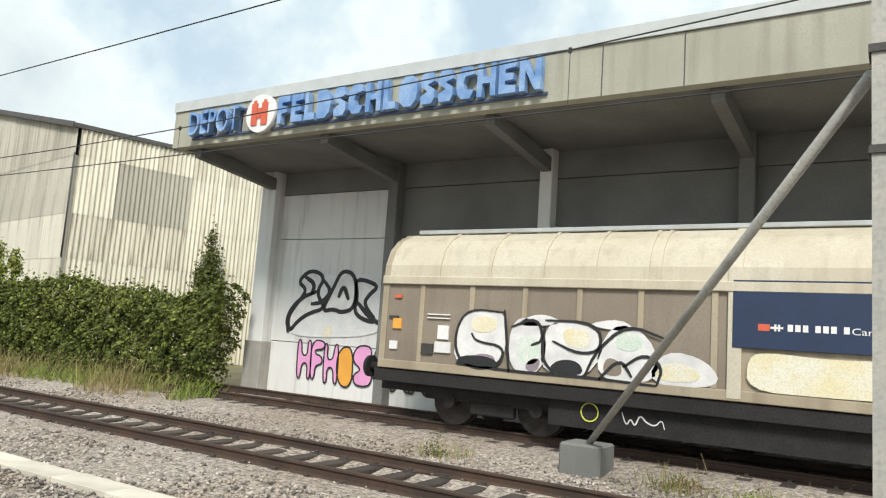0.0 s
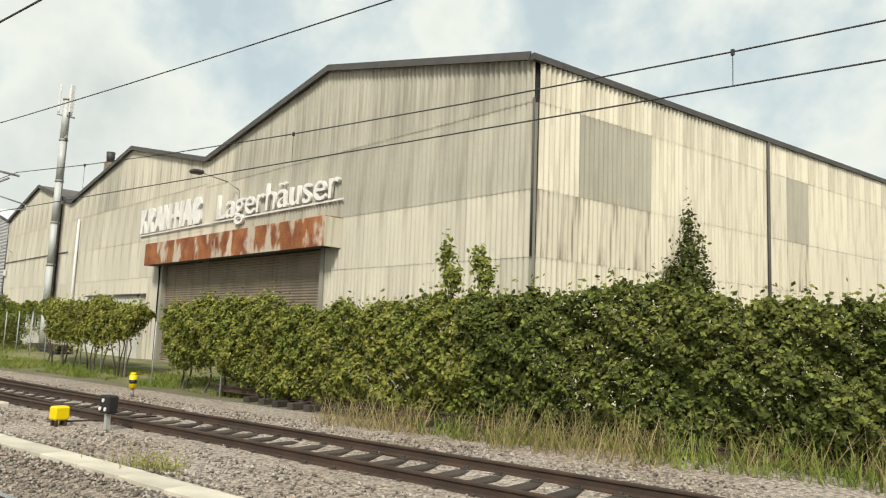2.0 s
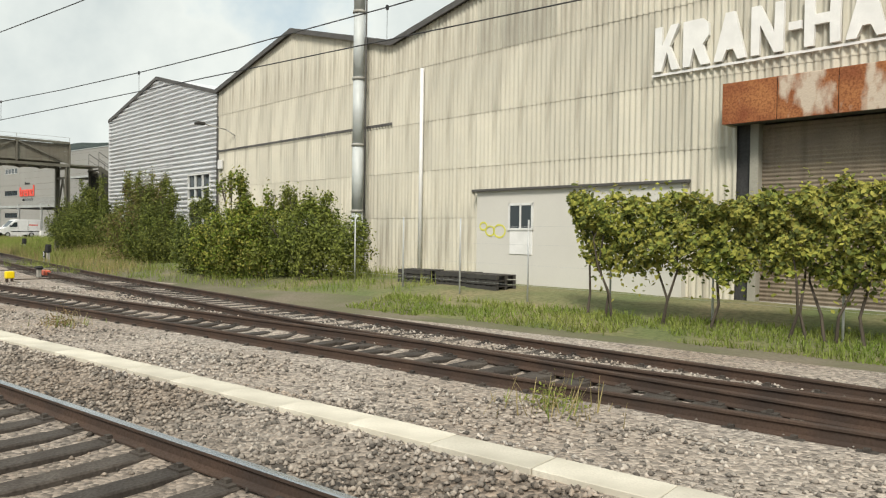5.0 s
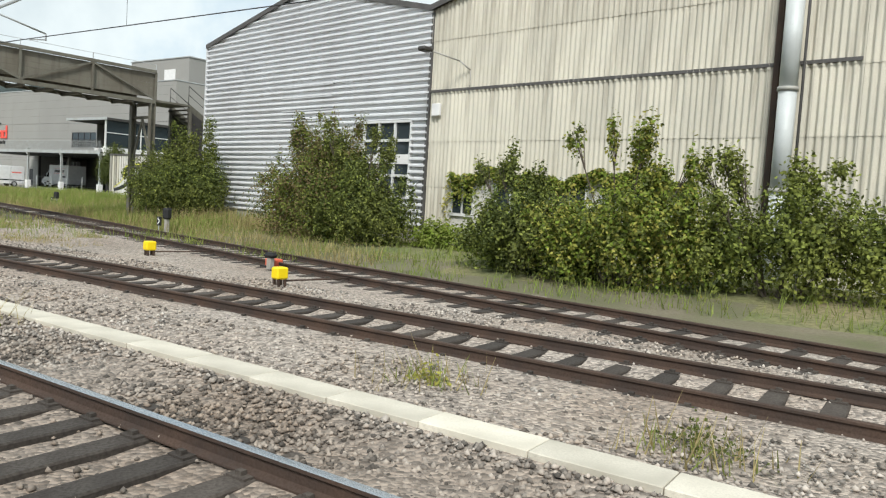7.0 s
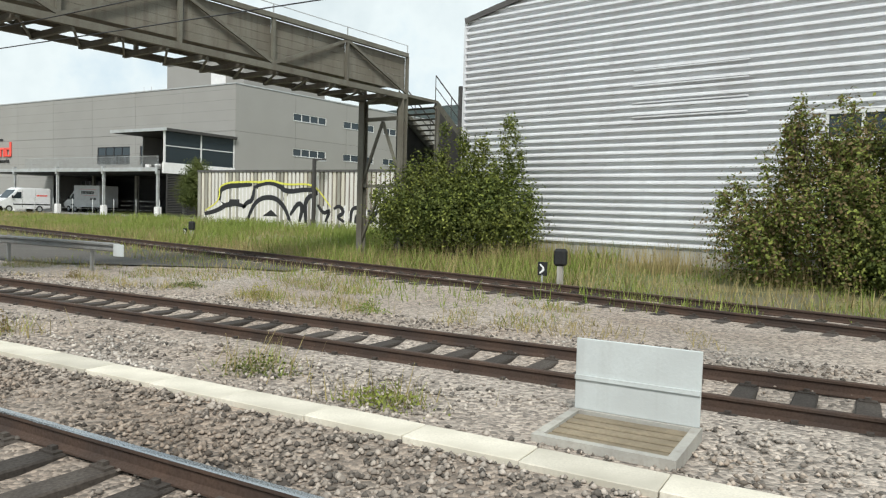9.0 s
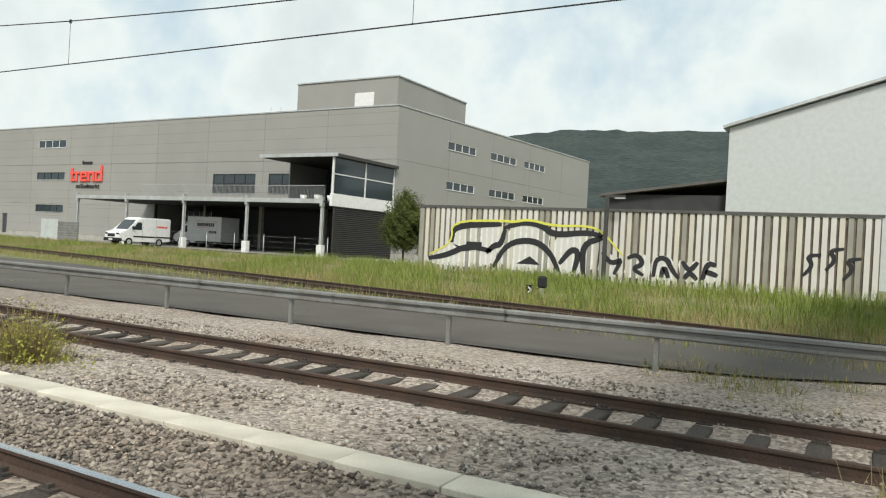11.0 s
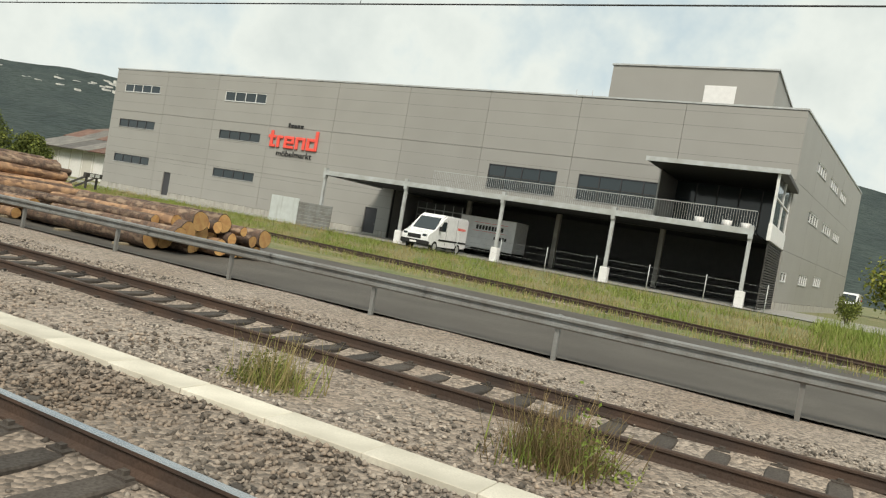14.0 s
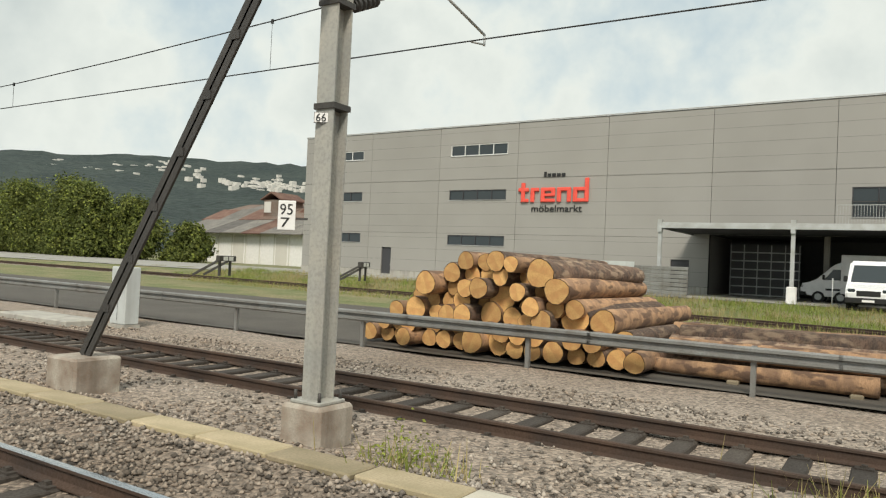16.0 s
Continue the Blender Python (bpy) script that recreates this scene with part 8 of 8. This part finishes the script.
bush("dark green shrub with upright shoots by the warehouse", *at_wall(35.0, 3.4), [(-1.0, 0, 1.0, 1.1, 1.2), (0.6, 0, 1.2, 1.2, 1.4), (1.9, 0.1, 1.0, 0.9, 1.1)] + sprouts(4, 1.8, 3.0, 1), 14000, ("leaf_dark", "leaf", "leaf"), 1.1, 0.05)
bush("fresh green shrub with tall shoots by the warehouse", *at_wall(38.2, 4.4), [(-1.1, 0, 1.0, 1.1, 1.2), (0.5, -0.2, 1.3, 1.2, 1.5), (1.5, 0, 1.0, 0.9, 1.1)] + sprouts(5, 1.6, 3.6, 2), 15000, ("leaf", "leaf_bright", "leaf_yellow", "leaf_dark"), 2.2, 0.05)
bush("dark shrub against the ivy wall", *at_wall(41.0, 4.2), [(-0.9, 0, 0.9, 0.9, 1.1), (0.4, -0.2, 1.1, 1.2, 1.3), (1.6, 0, 0.8, 0.9, 1.0)] + sprouts(4, 1.6, 3.0, 3), 13000, ("leaf_dark", "leaf", "leaf_dark"), 3.3, 0.05)
bush("low ivy-like shrub under the warehouse windows", *at_wall(45.2, 1.6), [(-1.3, 0, 0.35, 0.9, 0.6), (0.2, 0, 0.3, 0.9, 0.5), (1.4, 0, 0.45, 0.8, 0.7)], 3500, ("leaf_bright", "leaf"), 4.4, trunk=False)
bush("tall dark olive bush between shed and warehouse", *at_wall(51.4, 2.8), [(-1.6, 0, 1.2, 1.5, 1.5), (0.4, -0.2, 1.5, 1.7, 1.9), (1.9, 0, 1.2, 1.3, 1.4), (0.2, 0, 3.1, 1.0, 1.3), (-0.9, 0.1, 2.8, 0.8, 1.1), (1.3, 0, 2.9, 0.6, 1.2)] + sprouts(5, 1.6, 4.3, 4), 30000, ("leaf_dark", "leaf", "brown_weed"), 5.5, 0.045)
bush("leafy dark bush with tall shoots before the shed window", *at_wall(49.0, 3.0), [(-1.2, 0, 1.0, 1.2, 1.3), (0.5, -0.2, 1.2, 1.3, 1.5), (1.5, 0, 0.9, 0.9, 1.1), (-0.4, 0, 2.2, 0.7, 1.0)] + sprouts(5, 1.7, 3.6, 14), 20000, ("leaf_dark", "leaf", "leaf_dark"), 5.9, 0.045)
bush("broad dense dark bush at the corner of the shed", -67.9, 22.6, 0.25, [(-2.4, 0, 1.4, 1.2, 1.6), (-1.1, -0.3, 1.6, 1.3, 1.8), (0.2, -0.2, 1.5, 1.3, 1.7), (1.4, -0.1, 1.5, 1.2, 1.7), (2.4, 0, 1.2, 1.0, 1.4), (-0.5, 0.5, 2.2, 1.2, 1.1), (1.2, 0.4, 2.2, 1.1, 1.1)] + [(x, 0.2, z, 0.26, 0.8) for x, z in ((-0.6, 3.5), (0.1, 3.7), (1.0, 3.6), (1.7, 3.8), (2.3, 3.3), (0.6, 3.3))], 30000, ("leaf_dark", "leaf_dark", "leaf"), 6.6, 0.05)
bush("slim dark conifer above the hedge", -2.8, 19.5, 0.2, [(0, 0, 1.6, 0.7, 1.2), (0, 0, 3.0, 0.6, 1.1), (0.05, 0, 4.0, 0.42, 0.9), (0, 0, 4.9, 0.2, 0.7), (-0.45, 0, 3.4, 0.35, 0.5), (0.4, 0, 3.2, 0.3, 0.5)], 3400, ("leaf_dark",), 8.8, name="conifer", category="conifer")
bush("thin reddish sapling above the hedge", -6.1, 13.25, 0.1, [(0.1, 0, 3.0, 0.28, 0.4), (-0.1, 0, 3.6, 0.2, 0.4)], 300, ("leaf",), 9.9, name="sapling", category="sapling")
bush("slim sapling above the hedge", -5.2, 13.3, 0.1, [(0.1, 0, 3.0, 0.25, 0.4), (-0.1, 0, 3.4, 0.22, 0.4)], 260, ("leaf",), 4.9, name="sapling", category="sapling")
bush("clipped round dark tree beside the graffiti fence", -99.5, 39.0, 0.35, [(0, 0, 2.5, 1.35, 1.2), (0.1, 0, 3.6, 0.95, 1.1), (-0.05, 0, 1.8, 1.3, 0.75), (0, 0, 4.5, 0.3, 0.5), (0.2, 0, 3.0, 1.25, 1.0)], 26000, ("leaf_dark", "leaf_dark", "leaf_dark"), 10.1, 0.05, name="round_tree", category="tree")
bush("small bush beside the store", -104.5, 50.5, 0.4, [(0, 0, 0.9, 0.6, 0.8)], 1200, ("leaf_dark", "leaf"), 11.0)
for i, (x, y, s) in enumerate(((-252, 64, 1.1), (-241, 60, 1.05), (-231, 61, 1.1), (-222, 58, 0.95), (-215, 60, 0.8), (-207, 63, 0.5))):
    bush("broad dark green tree behind the road", x, y, 0.0, [(-3 * s, 0, 4.5 * s, 3.6 * s, 3.2 * s), (2.5 * s, 0.5, 5.0 * s, 3.8 * s, 3.4 * s), (0, 0, 8.0 * s, 3.4 * s, 3.0 * s), (3.5 * s, -1, 2.2 * s, 3.2 * s, 2.2 * s), (-3.5 * s, -1, 2.0 * s, 3.2 * s, 2.0 * s), (-1.6 * s, 0.6, 9.6 * s, 1.6 * s, 1.5 * s), (2.2 * s, 0.3, 8.8 * s, 1.8 * s, 1.6 * s)], 26000, ("leaf_dark", "leaf_dark", "leaf_dark", "leaf"), 12.0 + i, size=0.19, name="tree", category="tree", group="trees behind the road")
for i, (x, y, s) in enumerate(((-96, 104, 1.0), (-88, 99, 0.9), (-80, 108, 1.0), (-72, 100, 0.8))):
    bush("broad green tree behind the graffiti fence", x, y, 0.3, [(-3 * s, 0, 4.5 * s, 3.4 * s, 3.2 * s), (2.5 * s, 0.5, 5.0 * s, 3.6 * s, 3.4 * s), (0, 0, 8.0 * s, 3.2 * s, 3.0 * s)], 5000, ("leaf_dark", "leaf", "leaf_yellow"), 22.0 + i, size=0.28, name="tree", category="tree", group="trees behind the fence")


crp = thing("creeper", WALL, "yellow-green creeper hanging over the window heads", "creeper")
for mat, n in (("leaf_yellow", 2200), ("leaf_bright", 2600), ("leaf_dark", 1200)):
    x = -47.4 + 9.2 * rng.uniform(0, 1, n)
    z = 2.85 + 0.25 * wob(x, 1.4, 2.0) - np.abs(rng.normal(0, 0.2 + 0.3 * (wob(x, 2.2, 4.0) > 0.25), n))
    part("foliage", quads("foliage", leaf_quads(np.stack([x, -0.22 + rng.normal(0, 0.07, n), z], -1), 0.06, (0, -0.8, 0.4)), M[mat]), None, crp)
for k in range(9):
    n = 130
    z = rng.uniform(0.9, 2.7, n)
    x = -47.5 + k * 1.12 + 0.12 * wob(z, 3.0, float(k)) + rng.normal(0, 0.1, n)
    part("trail", quads("trail", leaf_quads(np.stack([x, -0.17 + rng.normal(0, 0.03, n), z], -1), 0.05, (0, -0.8, 0.4)), M[("leaf_yellow", "leaf", "leaf_bright")[k % 3]]), None, crp)


def blades(name, label, count, where, height, mat, lean=0.8, width=0.010):
    x, y = where(count)
    n = len(x)
    h = height * (0.25 + 1.1 * rng.uniform(0, 1, n) ** 1.6)
    a = rng.uniform(0, math.tau, n)
    w = width * rng.uniform(0.7, 1.5, n)
    base = np.stack([x, y, ground_z(x, y) - 0.02], -1)
    side = np.stack([np.cos(a) * w, np.sin(a) * w, 0 * a], -1)
    tip = base + np.stack([np.cos(a + 1.3) * h * lean * rng.uniform(0, 1, n), np.sin(a + 1.3) * h * lean * rng.uniform(0, 1, n), h], -1)
    return solid(name, quads(name, np.stack([base - side, base + side, tip + side * 0.25, tip - side * 0.25], 1), M[mat]), None, label, "grass", kind="stuff")


def area(x0, x1, y0, y1, patch=0.0):
    def pick(n):
        x, y = rng.uniform(x0, x1, n), rng.uniform(y0, y1, n)
        keep = wob(x * 0.9 + y * 0.35, 1.3, x0) + wob(y * 1.7 - x * 0.2, 1.1, y0) > patch
        return x[keep], y[keep]
    return pick


def beside_siding(x0, x1, d0, d1, patch=-9.0, seed=0.0):
    def pick(n):
        x, d = rng.uniform(x0, x1, n), rng.uniform(d0, d1, n)
        keep = wob(x * 0.7 + d * 0.5, 0.9, seed) + wob(d * 1.3 - x * 0.3, 1.0, seed + 2) + rng.normal(0, 0.25, n) > patch
        return x[keep], siding_y(x[keep]) + d[keep]
    return pick


def tufts(points, spread):
    pts = np.array(points, float)

    def pick(n):
        k = rng.integers(0, len(pts), n)
        return pts[k, 0] + rng.normal(0, spread, n), pts[k, 1] + rng.normal(0, spread * 0.8, n)
    return pick


blades("grass", "tall green grass before the graffiti fence", 46000, beside_siding(-106, -62, 1.6, 12.5, -0.35, 2.0), 0.5, "grass", 0.9, 0.014)
blades("grass", "dry stalks among the grass before the graffiti fence", 12000, beside_siding(-106, -62, 1.4, 9, 0.1, 5.0), 0.5, "straw", 0.9, 0.009)
blades("grass", "green grass verge before the store", 46000, beside_siding(-178, -104, 1.4, 9, -0.1, 1.0), 0.28, "grass", 1.0, 0.014)
blades("grass", "dry grass mixed into the verge before the store", 30000, beside_siding(-178, -104, 1.4, 9, -0.1, 4.0), 0.32, "straw", 1.0, 0.011)
blades("grass", "dry straw-coloured grass beside the branch track", 7000, beside_siding(-110, -50, 1.3, 3.6), 0.45, "straw")
blades("grass", "thin grass between road and branch track", 9000, beside_siding(-170, -66, -4.2, -1.3), 0.25, "straw")
blades("grass", "green grass between road and branch track", 9000, beside_siding(-170, -62, -4.2, -1.2), 0.25, "grass")
blades("grass", "grass on the bank before the warehouses", 30000, area(-34, -6, 12.9, 14.9, -0.5), 0.13, "grass", 0.9, 0.014)
blades("grass", "rank green grass heaped before the hedge", 3000, area(-5.5, 6.5, 11.3, 12.7, 0.0), 0.36, "grass", 1.3, 0.012)
blades("grass", "tall dry grass at the foot of the hedge", 3600, area(-8, 6.5, 10.9, 12.4, 0.1), 0.6, "straw", 1.2, 0.008)
blades("grass", "grass under the shrubs", 12000, area(-62, -34, 14.5, 21, -0.2), 0.3, "grass")
blades("grass", "dry grass before the shed", 5000, tufts([(-66, 22.3), (-68.5, 22.8), (-64, 21.8), (-60.5, 21.3), (-57, 20.6), (-70, 23)], 0.8), 0.6, "straw", 0.5)
weeds = [(-94.6, 6.4), (-93.4, 6.9), (-90.3, 6.5), (-88.9, 6.8), (-98.2, 6.2), (-100.9, 6.6), (-104.5, 6.3), (-95.8, 5.7), (-89.6, 6.0), (-107.5, 6.5), (-87.2, 6.4), (-85.0, 6.2), (-110.5, 6.1)]
weeds += [(-92.4, 6.2), (-91.0, 5.5), (-99.5, 5.8), (-86.2, 6.9)]
blades("grass", "green weeds growing in the ballast", 3600, tufts(weeds, 0.25), 0.34, "grass", 0.9, 0.006)
blades("grass", "dry weeds growing in the ballast", 3000, tufts(weeds[::2], 0.22), 0.5, "straw", 0.8, 0.005)
blades("grass", "withered brown weeds growing in the ballast", 6500, tufts(weeds[1::2], 0.24), 0.48, "brown_weed", 1.3, 0.005)
blades("grass", "low dry grass on the gravel before the branch track", 9000, area(-78, -57, 10.6, 14.2, 0.2), 0.16, "straw", 1.3, 0.008)
blades("grass", "low green grass on the gravel before the branch track", 4000, area(-78, -60, 11.0, 14.6, 0.3), 0.16, "grass", 1.3, 0.008)
few = [(-61.5, 6.3), (-66.0, 5.9), (-70.5, 6.2), (-59.4, 6.0), (-41.5, 6.4), (-38.6, 6.0), (-35.2, 6.6), (-20.4, 6.9), (-24.6, 7.0), (-5.2, 5.6), (14.0, 10.6), (17.6, 10.9), (18.9, 10.6), (-74.2, 7.0), (-66.2, 11.3), (-69.0, 11.6), (-72.0, 11.2), (-63.5, 11.0), (-131.4, 5.6), (-128.0, 7.0), (-47.0, 4.2), (-52.0, 5.35), (-15.5, 4.3)]
blades("grass", "scattered weeds in the ballast", 1500, tufts(few, 0.27), 0.22, "grass", 1.1, 0.007)
blades("grass", "scattered dry weeds in the ballast", 2200, tufts(few, 0.34), 0.3, "straw", 0.9, 0.006)


clumps = {}
for i, (x, y) in enumerate(weeds + few):
    big = 1.7 if i < len(weeds) else 0.85
    x, y, rad, h, n = x + 0.2 * math.sin(i * 3), y + 0.15 * math.cos(i * 2), big * (0.13 + 0.07 * (i % 3)), big * (0.10 + 0.05 * (i % 4)), int(big * big * (240 + 90 * (i % 3)))
    p = np.stack([rng.normal(0, rad, n), rng.normal(0, rad * 0.7, n), np.abs(rng.normal(0, h, n))], -1)
    p[:, 2] *= np.exp(-(p[:, 0] ** 2 + p[:, 1] ** 2) / (2.5 * rad * rad))
    clumps.setdefault(("leaf", "leaf_yellow", "leaf_dark", "brown_weed", "grass")[i % 5], []).append(leaf_quads(p + (x, y, float(ground_z(np.float64(x), np.float64(y))) + 0.02), 0.022))
for mat, found in clumps.items():
    solid("weeds", quads("weeds", np.concatenate(found), M[mat]), None, "small leafy weeds growing out of the ballast", "weeds", kind="stuff")
blk = thing("derailer", pose(-50.9, 13.0, -0.15, 0, 0, -12), "small red and black derailer block by the rail", "derailer")
part("block", boxes((-0.25, 0.25, -0.12, 0.12, 0.0, 0.22), bevel=0.03), M["red"], blk)
part("foot", boxes((-0.35, 0.35, -0.2, 0.2, -0.05, 0.03), bevel=0.01), M["rubber"], blk)

# ---------------------------------------------------------------- sleepers and trough slabs
for t, centre, top, spans in sleeper_jobs:
    for a, b in spans:
        count = min(296, int((b - a) / 0.6))
        for k in range(count):
            x = a + k * (b - a) / count
            slope = math.degrees(math.atan2(centre(x + 0.5) - centre(x - 0.5), 1.0))
            part("sleeper", SLEEPER, None, t, "", pose(x, centre(x) + 0.02 * math.sin(k * 1.7), top - (0.154 if t == track_siding else 0.168), 0, 0, slope + 0.5 * math.sin(k * 2.9)))

SLAB = mesh_of("slab", boxes((-0.4965, 0.4965, -0.19, 0.19, 0.0, 0.065), bevel=0.007), M["slab"])
SLAB_OLD = mesh_of("slab", boxes((-0.482, 0.482, -0.19, 0.19, 0.0, 0.065), bevel=0.016), M["slab_old"])
for k in range(178):
    old = k < 25 and k % 9 != 4
    part("slab", SLAB_OLD if old else SLAB, None, trough, "", pose(-152 + k * 1.0, (0.016 if old else 0.006) * math.sin(k * 2.1), 0.004 + 0.004 * math.sin(k * 1.3), 0, 0, (1.3 if old else 0.4) * math.sin(k * 3.3)))
